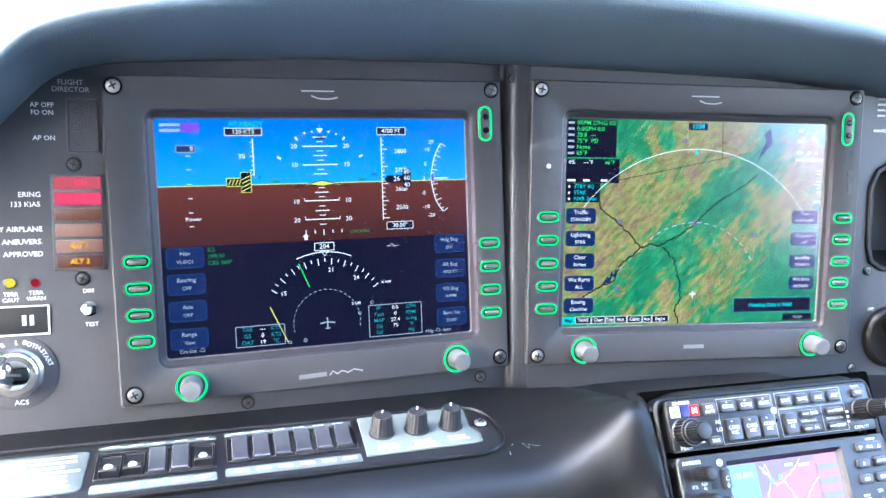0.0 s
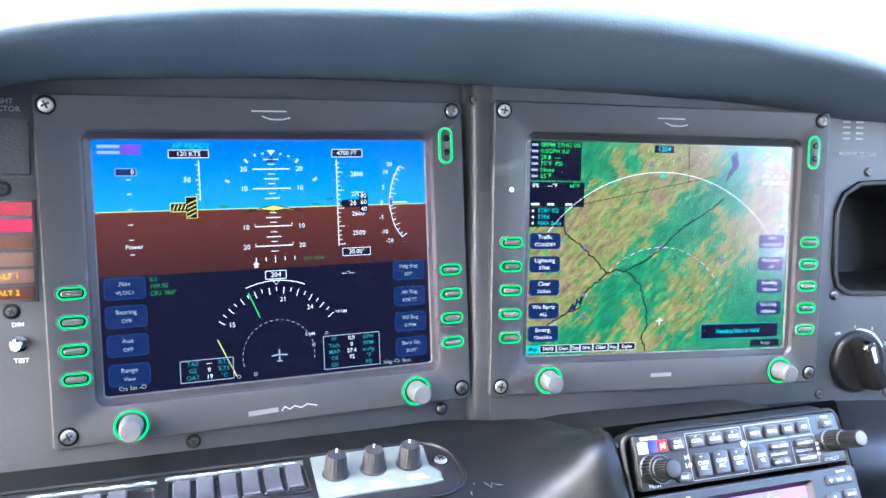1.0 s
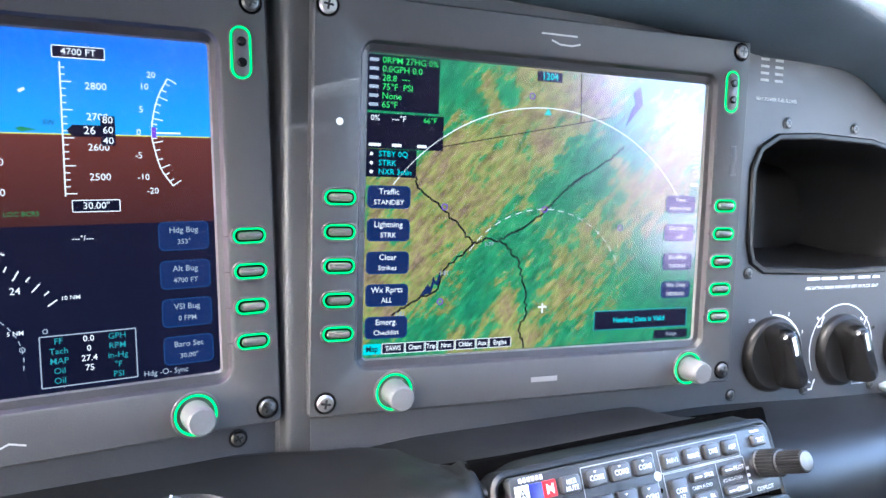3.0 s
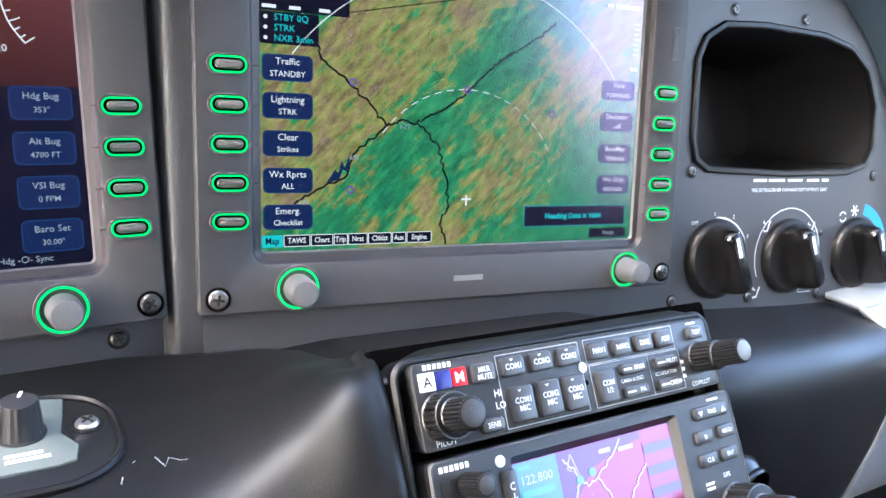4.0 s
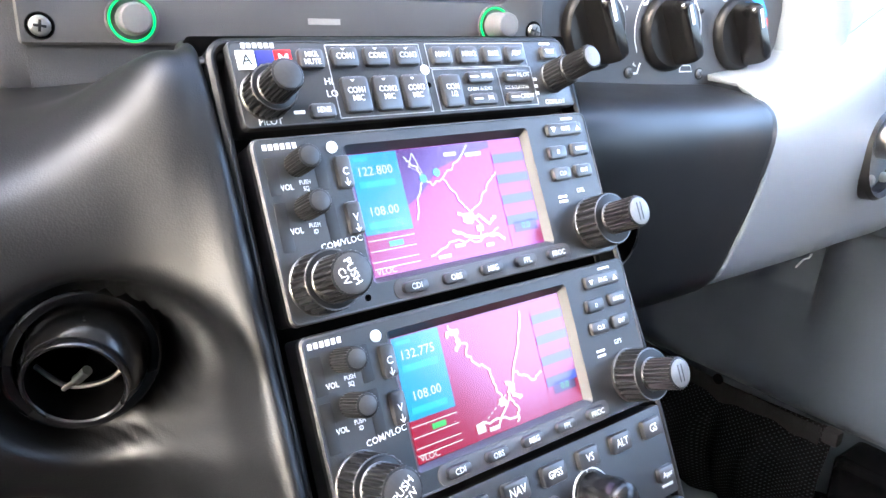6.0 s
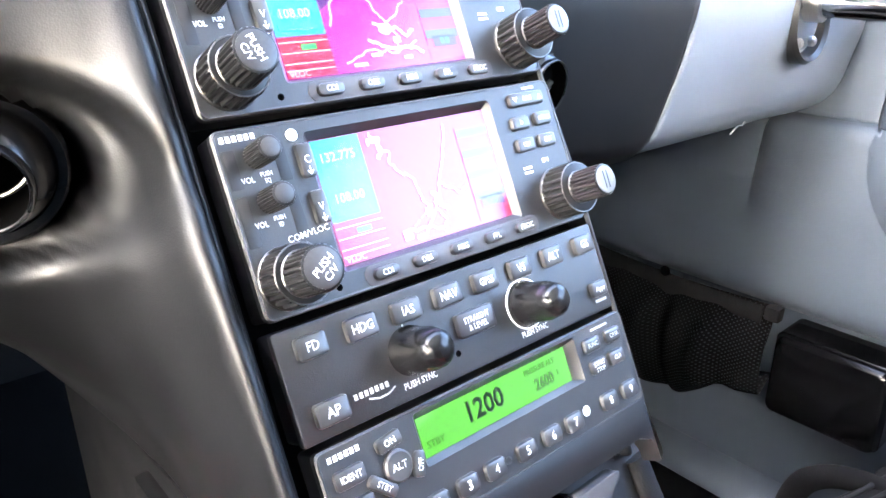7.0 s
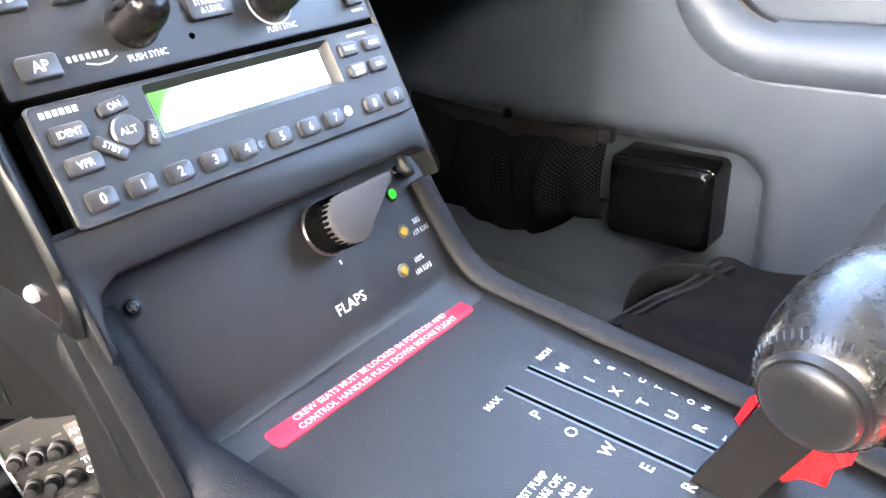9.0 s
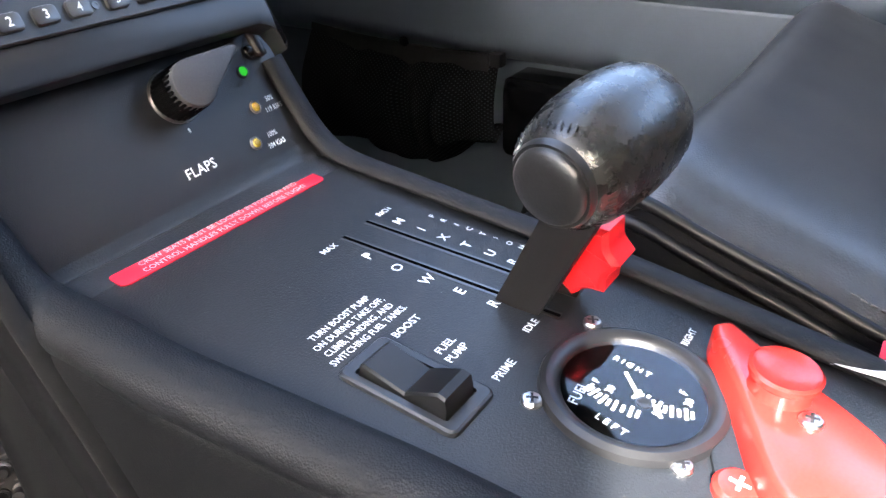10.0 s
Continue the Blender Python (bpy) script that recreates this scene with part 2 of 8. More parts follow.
knob_black = mat("knob_black", (0.008, 0.008, 0.0085), 0.34, vary=0.2, spec=0.25)
knob_gloss = mat("knob_gloss", (0.006, 0.006, 0.0065), 0.22, vary=0.2, spec=0.3)
knob_grey = mat("knob_grey", (0.085, 0.088, 0.095), 0.5, vary=0.1)
switch_grey = mat("switch_grey", (0.036, 0.0375, 0.042), 0.36, vary=0.12)
plate_sage = mat("plate_sage", (0.105, 0.125, 0.115), 0.45, vary=0.08)
deck_paint = mat("deck_paint", (0.0118, 0.0132, 0.0152), 0.42, grain=0.55, size=1100, vary=0.2, spec=0.35)
flap_paint = mat("flap_paint", (0.011, 0.0115, 0.0128), 0.48, grain=0.35, size=1500, vary=0.14, spec=0.4)
grey_trim = mat("grey_trim", (0.19, 0.21, 0.235), 0.42, grain=0.25, size=1100, vary=0.06, wear=0.05)
# darker copy of grey_trim: the foot space's shade is put into the colour
shaded_trim = mat("shaded_trim", (0.044, 0.055, 0.070), 0.42, grain=0.3, size=1100, vary=0.10, spec=0.4)
bulkhead_cloth = mat("bulkhead_cloth", (0.06, 0.06, 0.062), 0.8, grain=0.5, vary=0.1)
dial_grey = mat("dial_grey", (0.020, 0.0205, 0.0225), 0.42, vary=0.12)
headliner = mat("headliner", (0.50, 0.50, 0.49), 0.8, grain=0.4, vary=0.06)
carpet = mat("carpet", (0.0026, 0.0026, 0.0029), 0.95, grain=1.0, size=700, vary=0.4, spec=0.02)
cloth_edge = mat("cloth_edge", (0.012, 0.012, 0.0125), 0.7, grain=0.6, size=900, vary=0.3, spec=0.15)
cloth_black = mat("cloth_black", (0.0075, 0.0074, 0.0078), 0.85, grain=0.9, size=900, vary=0.35, spec=0.08)
concrete = mat("concrete", (0.42, 0.41, 0.39), 0.85, grain=0.5, size=9, vary=0.15)
steel = mat("steel", (0.55, 0.54, 0.52), 0.28, 1.0, vary=0.15)
dark_steel = mat("dark_steel", (0.12, 0.118, 0.115), 0.33, 1.0, vary=0.2)
chrome = mat("chrome", (0.8, 0.8, 0.8), 0.1, 1.0, vary=0.05)
ink_white = mat("ink_white", (0.75, 0.75, 0.74), 0.55, vary=0.05)
ink_grey = mat("ink_grey", (0.36, 0.36, 0.36), 0.55, vary=0.05)
surround_shade = mat("surround_shade", (0.011, 0.011, 0.013), 0.42, vary=0.2)
ink_badge = mat("ink_badge", (0.16, 0.16, 0.165), 0.5)
ink_black = mat("ink_black", (0.01, 0.01, 0.01), 0.5, vary=0.05)
red_plastic = mat("red_plastic", (0.62, 0.010, 0.014), 0.34, vary=0.1, spec=0.28)
placard_red = mat("placard_red", (0.52, 0.012, 0.030), 0.45, vary=0.12, spec=0.25)
selector_red = mat("selector_red", (0.56, 0.022, 0.016), 0.24, vary=0.14)
blue_plastic = mat("blue_plastic", (0.03, 0.22, 0.6), 0.4)
amber_lens = mat("amber_lens", (0.24, 0.17, 0.015), 0.25, vary=0.15)
# gauge face colour; in holes and recesses it stands in for their shade
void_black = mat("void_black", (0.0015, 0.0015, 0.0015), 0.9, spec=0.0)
white_plastic = mat("white_plastic", (0.62, 0.66, 0.64), 0.5)
bag_mesh = netting("bag_mesh", (0.0030, 0.0032, 0.0035), (0.019, 0.020, 0.022))
clear_glass = coated_glass("clear_glass", (1, 1, 1), 0.8)

led_green = glow("led_green", (0.02, 0.75, 0.13), 2.0)
lamp_green = glow("lamp_green", (0.05, 0.7, 0.05), 0.9)
lamp_yellow = glow("lamp_yellow", (0.9, 0.7, 0.05), 0.8)
lamp_red = glow("lamp_red", (0.5, 0.01, 0.03), 0.6)
d_sky = fade("d_sky", (0.035, 0.31, 0.70), (0.003, 0.14, 0.62), 0.033, 0.070)
d_ground = fade("d_ground", (0.048, 0.014, 0.012), (0.115, 0.028, 0.018), -0.004, 0.033)
d_navy = glow("d_navy", (0.0028, 0.0045, 0.016))
d_button = glow("d_button", (0.006, 0.020, 0.080))
d_edge = glow("d_edge", (0.012, 0.045, 0.14))
d_black = glow("d_black", (0.002, 0.003, 0.012))
d_white = glow("d_white", (0.75, 0.8, 0.8))
d_grey = glow("d_grey", (0.30, 0.36, 0.42))
d_cyan = glow("d_cyan", (0.03, 0.55, 0.55))
d_teal = glow("d_teal", (0.03, 0.26, 0.28))
d_lime = glow("d_lime", (0.06, 0.62, 0.12))
d_dimgreen = glow("d_dimgreen", (0.03, 0.22, 0.07))
d_yellow = glow("d_yellow", (0.62, 0.62, 0.12))
d_violet = glow("d_violet", (0.16, 0.06, 0.5))
d_road = glow("d_road", (0.006, 0.008, 0.008))
# pink and red glare on the dark nav screens, put into their lit colour
d_pink_glare = glow("d_pink_glare", (0.40, 0.01, 0.25))
d_plum = glow("d_plum", (0.06, 0.006, 0.13))
d_crimson = glow("d_crimson", (0.36, 0.012, 0.03))
d_aqua = glow("d_aqua", (0.01, 0.36, 0.62))
d_blue = glow("d_blue", (0.02, 0.09, 0.5))
d_lcd = glow("d_lcd", (0.10, 0.40, 0.03), 1.0, 9.0, (1.0, 0.92, 1.0), 0.05)
d_lcdink = glow("d_lcdink", (0.004, 0.012, 0.003), 0.8, 9.0, (1.0, 0.92, 1.0), 0.05)
d_map = terrain("d_map")
ann_red = glow("ann_red", (0.62, 0.10, 0.12), 0.75)
ann_pink = glow("ann_pink", (0.8, 0.07, 0.14), 0.8)
ann_off = mat("ann_off", (0.10, 0.042, 0.027), 0.3)
ann_off_lit = mat("ann_off_lit", (0.16, 0.088, 0.064), 0.3)
ann_dark = mat("ann_dark", (0.055, 0.018, 0.010), 0.3)
ink_orange = glow("ink_orange", (1.0, 0.45, 0.02), 1.0)
ink_redglow = glow("ink_redglow", (0.9, 0.05, 0.12), 1.0)

# ---------- shaping helpers (millimetres in a face's own plane, z towards the cabin) ----------
MM = 0.001


def plane(o, yaw, tilt, roll=0.0):
    """Pose of a face: x to the right, y up along it, z out of it."""
    return Matrix.Translation(o) @ pose(0, 0, 0, 0, 0, yaw) @ pose(0, 0, 0, 90 - tilt) @ pose(0, 0, 0, 0, 0, roll)


def thing(name, m, label, category, group="", kind=""):
    ob = new(name)
    ob.empty_display_size = 0.01
    ob.matrix_world = m
    return tagged(ob, label, category, group, kind)


def part(name, bm, material, parent, label="", smooth=True, edge=0.6):
    """Links a bmesh as one mesh object under a thing or a part."""
    if isinstance(bm, bpy.types.Mesh):
        me = bm
    else:
        bmesh.ops.recalc_face_normals(bm, faces=bm.faces)
        zs = [v.co.z for v in bm.verts]
        if max(zs) - min(zs) < 1e-7:
            bmesh.ops.reverse_faces(bm, faces=[f for f in bm.faces if f.normal.z < 0])
        me = bpy.data.meshes.new(name)
        bm.to_mesh(me)
        bm.free()
        if smooth:
            me.shade_smooth()
            me.set_sharp_from_angle(angle=edge)
    me.materials.clear()
    me.materials.append(material)
    ob = new(name, me)
    ob.parent = parent
    return tagged(ob, label) if label else ob


def rrect(x, y, w, h, r, n=5):
    """Outline of a rounded rectangle, anticlockwise."""
    r = max(min(r, w / 2 - 0.01, h / 2 - 0.01), 0.01)
    pts = []
    for cx, cy, a0 in ((x + w / 2 - r, y + h / 2 - r, 0), (x - w / 2 + r, y + h / 2 - r, 90), (x - w / 2 + r, y - h / 2 + r, 180), (x + w / 2 - r, y - h / 2 + r, 270)):
        for i in range(n):
            a = radians(a0 + 90 * i / (n - 1))
            pts.append((cx + r * math.cos(a), cy + r * math.sin(a)))
    return pts


def circle(x, y, r, n=32):
    return [(x + r * math.cos(2 * math.pi * i / n), y + r * math.sin(2 * math.pi * i / n)) for i in range(n)]


def shrink(pts, d):
    out, n = [], len(pts)
    for i in range(n):
        a, b, c = Vector(pts[i - 1]), Vector(pts[i]), Vector(pts[(i + 1) % n])
        e1, e2 = (b - a), (c - b)
        n1 = Vector((-e1.y, e1.x)).normalized() if e1.length > 1e-6 else Vector((0, 0))
        n2 = Vector((-e2.y, e2.x)).normalized() if e2.length > 1e-6 else n1
        m = n1 + n2
        m = m / max(m.length_squared / 2, 0.3) if m.length > 1e-6 else n1
        out.append(tuple(b + m * d))
    return out


def stack_loops(loops, cap0=True, cap1=True, bm=None):
    """Skins a row of equal outlines [(points, z), ...]."""
    bm = bm or bmesh.new()
    rows = []
    for pts, z in loops:
        rows.append([bm.verts.new((p[0] * MM, p[1] * MM, (z[i] if isinstance(z, list) else z) * MM)) for i, p in enumerate(pts)])
    for a, b in zip(rows, rows[1:]):
        n = len(a)
        for i in range(n):
            bm.faces.new((a[i], a[(i + 1) % n], b[(i + 1) % n], b[i]))
    if cap0:
        bm.faces.new(rows[0][::-1])
    if cap1:
        bm.faces.new(rows[-1])
    return bm


def slab(pts, z0, z1, bevel=0.5, bm=None):
    """A plate with a softened front edge."""
    b = min(bevel, (z1 - z0) * 0.9)
    return stack_loops([(pts, z0), (pts, z1 - b), (shrink(pts, b * 0.3), z1 - b * 0.3), (shrink(pts, b), z1)], bm=bm)


def box(x, y, w, h, z0, z1, r=1.0, bevel=0.5, bm=None):
    return slab(rrect(x, y, w, h, r, 4), z0, z1, bevel, bm)


def ring(outer, inner, z0, z1, bevel=0.6, bm=None):
    """A frame between two outlines of equal count, with softened front edges."""
    return stack_loops([(outer, z0), (outer, z1 - bevel), (shrink(outer, bevel), z1), (shrink(inner, -bevel), z1), (inner, z1 - bevel), (inner, z0)], False, False, bm)


def lathe(profile, x=0.0, y=0.0, n=32, knurl=0.0, teeth=1, bm=None, z_from=None, z_to=None):
    """Turns (radius, z) pairs about an axis out of the face; knurl cuts grips between two heights."""
    loops = []
    for r, z in profile:
        cut = knurl and (z_from is None or z_from <= z <= z_to)
        loops.append(([(x + (r - (knurl if cut and (i // teeth) % 2 else 0)) * math.cos(2 * math.pi * i / n), y + (r - (knurl if cut and (i // teeth) % 2 else 0)) * math.sin(2 * math.pi * i / n)) for i in range(n)], z))
    return stack_loops(loops, True, True, bm)


def flat(pts, z, bm=None):
    bm = bm or bmesh.new()
    bm.faces.new([bm.verts.new((p[0] * MM, p[1] * MM, z * MM)) for p in pts])
    return bm


def line(pts, w, z, bm=None):
    """A flat ribbon along points."""
    bm = bm or bmesh.new()
    n, left, right = len(pts), [], []
    for i in range(n):
        a, c = Vector(pts[max(i - 1, 0)]), Vector(pts[min(i + 1, n - 1)])
        d = (c - a).normalized()
        o = Vector((-d.y, d.x)) * w / 2
        p = Vector(pts[i])
        left.append(bm.verts.new(((p.x + o.x) * MM, (p.y + o.y) * MM, z * MM)))
        right.append(bm.verts.new(((p.x - o.x) * MM, (p.y - o.y) * MM, z * MM)))
    for i in range(n - 1):
        bm.faces.new((left[i], right[i], right[i + 1], left[i + 1]))
    return bm


def dashes(lines, w, z):
    """Several short marks as one mesh."""
    bm = bmesh.new()
    for pts in lines:
        line(pts, w, z, bm)
    return bm


def arc(x, y, r, a0, a1, n=24):
    return [(x + r * math.cos(radians(a0 + (a1 - a0) * i / n)), y + r * math.sin(radians(a0 + (a1 - a0) * i / n))) for i in range(n + 1)]


def words(s, cap, wide=1.0, align="CENTER", bold=0.0):
    """Mesh of a line of writing whose capitals are cap millimetres high."""
    cu = bpy.data.curves.new("writing", "FONT")
    cu.body, cu.size, cu.align_x, cu.align_y, cu.resolution_u = s, cap / 0.69, align, "CENTER", 2
    cu.offset = bold * cap
    ob = bpy.data.objects.new("writing", cu)
    me = bpy.data.meshes.new_from_object(ob)
    me.transform(Matrix.Diagonal((wide * MM, MM, MM, 1)))
    bpy.data.objects.remove(ob)
    bpy.data.curves.remove(cu)
    return me


def letters(parent, s, x, y, cap, material, z=0.15, wide=1.0, align="CENTER", turn=0.0, bold=0.0, name="lettering"):
    me = words(s, cap, wide, align, bold + (0.008 if material.name.startswith("d_") else 0.015))
    me.transform(Matrix.Translation((x * MM, y * MM, z * MM)) @ pose(0, 0, 0, 0, 0, turn))
    return part(name, me, material, parent)


def bars(parent, rows, material, z=0.15, name="lettering"):
    """Writing too small to read, as plain bars (x, y, width, height)."""
    for x, y, w, h in rows:
        ob = part(name, flat([(x - w / 2, y - h / 2), (x + w / 2, y - h / 2), (x + w / 2, y + h / 2), (x - w / 2, y + h / 2)], z), material, parent)
    return ob


def catmull(pts, k):
    """Smooth run through points, k steps between each two."""
    pts = [np.array(p, float) for p in pts]
    out = []
    for i in range(len(pts) - 1):
        p0, p1, p2, p3 = pts[max(i - 1, 0)], pts[i], pts[i + 1], pts[min(i + 2, len(pts) - 1)]
        for j in range(k):
            t = j / k
            out.append(0.5 * (2 * p1 + (p2 - p0) * t + (2 * p0 - 5 * p1 + 4 * p2 - p3) * t * t + (3 * p1 - p0 - 3 * p2 + p3) * t ** 3))
    out.append(pts[-1])
    return out


def loft(rows, ku=4, kv=4):
    """A smooth skin through rows of points (metres)."""
    rows = [catmull(r, kv) for r in rows]
    cols = [catmull([r[j] for r in rows], ku) for j in range(len(rows[0]))]
    bm = bmesh.new()
    vs = [[bm.verts.new(p) for p in c] for c in cols]
    for a, b in zip(vs, vs[1:]):
        for i in range(len(a) - 1):
            bm.faces.new((a[i], a[i + 1], b[i + 1], b[i]))
    return bm


def thicken(ob, d, offset=-1.0):
    s = ob.modifiers.new("thickness", "SOLIDIFY")
    s.thickness, s.offset = d, offset
    return ob


def tube(pts, r, n=12, k=6, flatness=1.0, bm=None, up=(0, 0, 1), closed_ends=True):
    """A round or flattened rod along points (metres)."""
    run = [Vector(p) for p in catmull(pts, k)]
    bm = bm or bmesh.new()
    rings = []
    for i, p in enumerate(run):
        d = (run[min(i + 1, len(run) - 1)] - run[max(i - 1, 0)]).normalized()
        side = d.cross(Vector(up)).normalized()
        top = side.cross(d)
        rr = r[min(i * len(r) // len(run), len(r) - 1)] if isinstance(r, list) else r
        rings.append([bm.verts.new(p + side * rr * math.cos(2 * math.pi * j / n) + top * rr * flatness * math.sin(2 * math.pi * j / n)) for j in range(n)])
    for a, b in zip(rings, rings[1:]):
        for j in range(n):
            bm.faces.new((a[j], a[(j + 1) % n], b[(j + 1) % n], b[j]))
    if closed_ends:
        bm.faces.new(rings[0][::-1])
        bm.faces.new(rings[-1])
    return bm


def block(lo, hi, bevel=0.004, bm=None):
    """A box between two corners in metres, edges softened."""
    made = bmesh.new()
    bmesh.ops.create_cube(made, size=1.0)
    for v in made.verts:
        v.co = Vector([lo[i] + (v.co[i] + 0.5) * (hi[i] - lo[i]) for i in range(3)])
    if bevel:
        bmesh.ops.bevel(made, geom=made.edges[:], offset=bevel, segments=2, profile=0.7, affect="EDGES")
    return made


PFD = plane((-0.1472, 0.0016, 0.0032), 1.21, 6.4, 1.28)
MFD = plane((0.119, -0.0213, 0.007), -7.5, 3.6)
LEFT = plane((-0.147, 0.0102, 0.004), 1.3, 6.6)
RIGHT = plane((0.350, -0.036, -0.070), -5.1, 5.0)
STACK = plane((0.1185, -0.1655, -0.196), 0, 26.0)
FLAP = plane((0.1215, -0.221, -0.355), 1.0, 28.0, 1.6)
DECK = plane((0.1185, -0.260, -0.391), 0.5, 85.0)


def at(m, x, y, z=0.0):
    return m @ Matrix.Translation((x * MM, y * MM, z * MM))


def world_of(m, x, y, z=0.0):
    return m @ Vector((x * MM, y * MM, z * MM))

# ---------- the cabin shell ----------
HERE = Matrix.Identity(4)


def structure(name, bm, material, label, category, edge=0.6):
    ob = part(name, bm, material, None, label, edge=edge)
    return tagged(ob, category=category, kind="structure")


def sheet(name, x0, x1, y0, y1, z, material, label, category):
    bm = bmesh.new()
    bm.faces.new([bm.verts.new(c) for c in ((x0, y0, z), (x1, y0, z), (x1, y1, z), (x0, y1, z))])
    return structure(name, bm, material, label, category)


sheet("ground", -400, 400, -400, 400, -2.0, concrete, "pale concrete apron outside the aircraft", "ground")
structure("floor", block((-0.75, -2.3, -0.80), (0.78, 0.9, -0.76), 0), carpet, "dark carpeted cabin floor", "floor")
structure("ceiling", block((-0.80, -2.3, 0.56), (0.80, -0.30, 0.60), 0.01), headliner, "pale cabin headliner", "ceiling")
structure("bulkhead", block((-0.80, -2.34, -0.80), (0.80, -2.30, 0.60), 0.01), bulkhead_cloth, "dark cloth rear cabin bulkhead", "wall")
structure("firewall", block((-0.80, 0.86, -0.80), (0.80, 0.90, -0.05), 0.01), cloth_black, "black insulated firewall of the footwell", "wall")


# heights of the made-up left opening: skylight enters, direct sun misses the dash
LEFT_SILL, LEFT_HEAD = -0.11, 0.15


def side_wall(side, name):
    """Upper cabin side: sill, posts and roof rail round the side windows; the left ones also block sun."""
    x0, x1 = (0.74, 0.79) if side > 0 else (-0.79, -0.74)
    if side > 0:
        pieces = (("window_sill", (x0, -2.3, -0.16), (x1, 0.30, -0.06)), ("unseen_post", (x0, -0.58, -0.07), (x1, -0.50, 0.48)))
    else:
        # unseen left pieces, sized to keep direct sun off dash and seat side
        pieces = (("window_sill", (x0, -2.3, -0.16), (x1, -0.72, 0.18)), ("door_sill", (x0, -0.42, -0.16), (x1, 0.30, LEFT_SILL)),
                  ("unseen_post", (x0, -0.84, 0.04), (x1, -0.42, 0.48)), ("rear_sun_block", (x0, -1.32, 0.375), (x1, -0.84, 0.48)), ("front_sun_block", (x0, -0.42, LEFT_HEAD), (x1, 0.0, 0.48)))
    for nm, lo, hi in pieces + (("rear_wall", (x0, -2.3, -0.07), (x1, -1.04 if side > 0 else -1.32, 0.48)), ("roof_rail", (x0, -2.3, 0.48), (x1, -0.15, 0.60))):
        bm = block(lo, hi, 0.012)
        if nm == "rear_wall" and side > 0:
            for v in bm.verts:
                if v.co.y > -1.5:
                    v.co.y -= 0.62 * max(0.0, v.co.z + 0.07)
        structure(name + "_" + nm, bm, grey_trim if side > 0 else bulkhead_cloth, "side window surround; left pieces unseen, sized to block sun", "wall trim")


# sheet added to stop daylight leaking down behind the dash
structure("footwell_light_stop", block((-0.74, 0.06, -0.276), (0.74, 0.86, -0.268), 0.0), void_black, "added black sheet that keeps daylight out of the footwell", "dash underside")
side_wall(1, "wall_right")
side_wall(-1, "wall_left")
structure("wall_right_rear", block((0.74, -2.3, -0.80), (0.79, -1.27, -0.16), 0.01), grey_trim, "grey moulded cabin side wall", "wall")
# plates added beside the hood to block windscreen light from the footwell
structure("light_stop_left", block((-0.75, 0.0, -0.12), (-0.40, 0.88, -0.06), 0.01), hood_vinyl, "added dark plate that keeps windscreen light out of the footwell", "dash top")
structure("light_stop_right", block((0.52, 0.03, -0.10), (0.75, 0.88, -0.05), 0.01), hood_vinyl, "added dark plate that keeps windscreen light out of the footwell", "dash top")
# unseen wall, coloured dark so that it bounces little light onto the console
structure("wall_left", block((-0.79, -2.3, -0.80), (-0.74, 0.9, -0.16), 0.01), bulkhead_cloth, "unseen cabin side wall, made dark to cut bounced light", "wall")


def smooth(a, b, x):
    t = min(max((x - a) / (b - a), 0), 1)
    return t * t * (3 - 2 * t)


def round_box(y, z, cy, cz, hy, hz, r):
    """Distance to a rounded rectangle: negative inside."""
    qy, qz = abs(y - cy) - hy + r, abs(z - cz) - hz + r
    return math.hypot(max(qy, 0), max(qz, 0)) + min(max(qy, qz), 0) - r


def right_wall():
    """Moulded side wall with a long pocket recess and a deep oval recess for the door handle."""
    bm, rows = bmesh.new(), []
    ny, nz = 300, 140
    for i in range(ny + 1):
        y = -1.30 + 1.75 * i / ny
        row = []
        for j in range(nz + 1):
            z = -0.79 + 0.70 * j / nz
            x = 0.690 + 0.035 * smooth(-0.45, -0.15, z)
            x += 0.042 * (1 - smooth(-0.014, 0.011, round_box(y, z, 0.10, -0.60, 0.350, 0.1345, 0.060)))
            d = round_box(y, z, -0.42, -0.225, 0.275, 0.150, 0.085)
            x += 0.03 * (1 - smooth(-0.014, 0.004, d)) - 0.008 * math.exp(-((d - 0.008) / 0.009) ** 2)
            x += 0.022 * smooth(-0.042, -0.008, y) * smooth(-0.412, -0.352, z)
            x += 0.012 * smooth(-0.298, -0.284, z) * (1 - smooth(-0.014, 0.0, y)) * smooth(-0.16, -0.12, y)
            row.append(bm.verts.new((x, y, z)))
        rows.append(row)
    for a, b in zip(rows, rows[1:]):
        for j in range(nz):
            bm.faces.new((a[j], b[j], b[j + 1], a[j + 1]))
    ob = structure("wall_right", bm, shaded_trim, "grey moulded cabin side wall with recessed pocket area, darkened for foot-space shade", "wall", 1.2)
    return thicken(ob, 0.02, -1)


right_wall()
# dark seal that lines the oval recess
seal = bmesh.new()
oval = [(0.704, -0.42 + p[0] * MM, -0.225 + p[1] * MM) for p in rrect(0, 0, 520, 270, 76, 9)]
tube(oval + [oval[0]], 0.008, 8, 1, bm=seal, up=(1, 0.001, 0))
structure("trim_door", seal, knob_black, "black rubber seal lining the door recess", "seal")

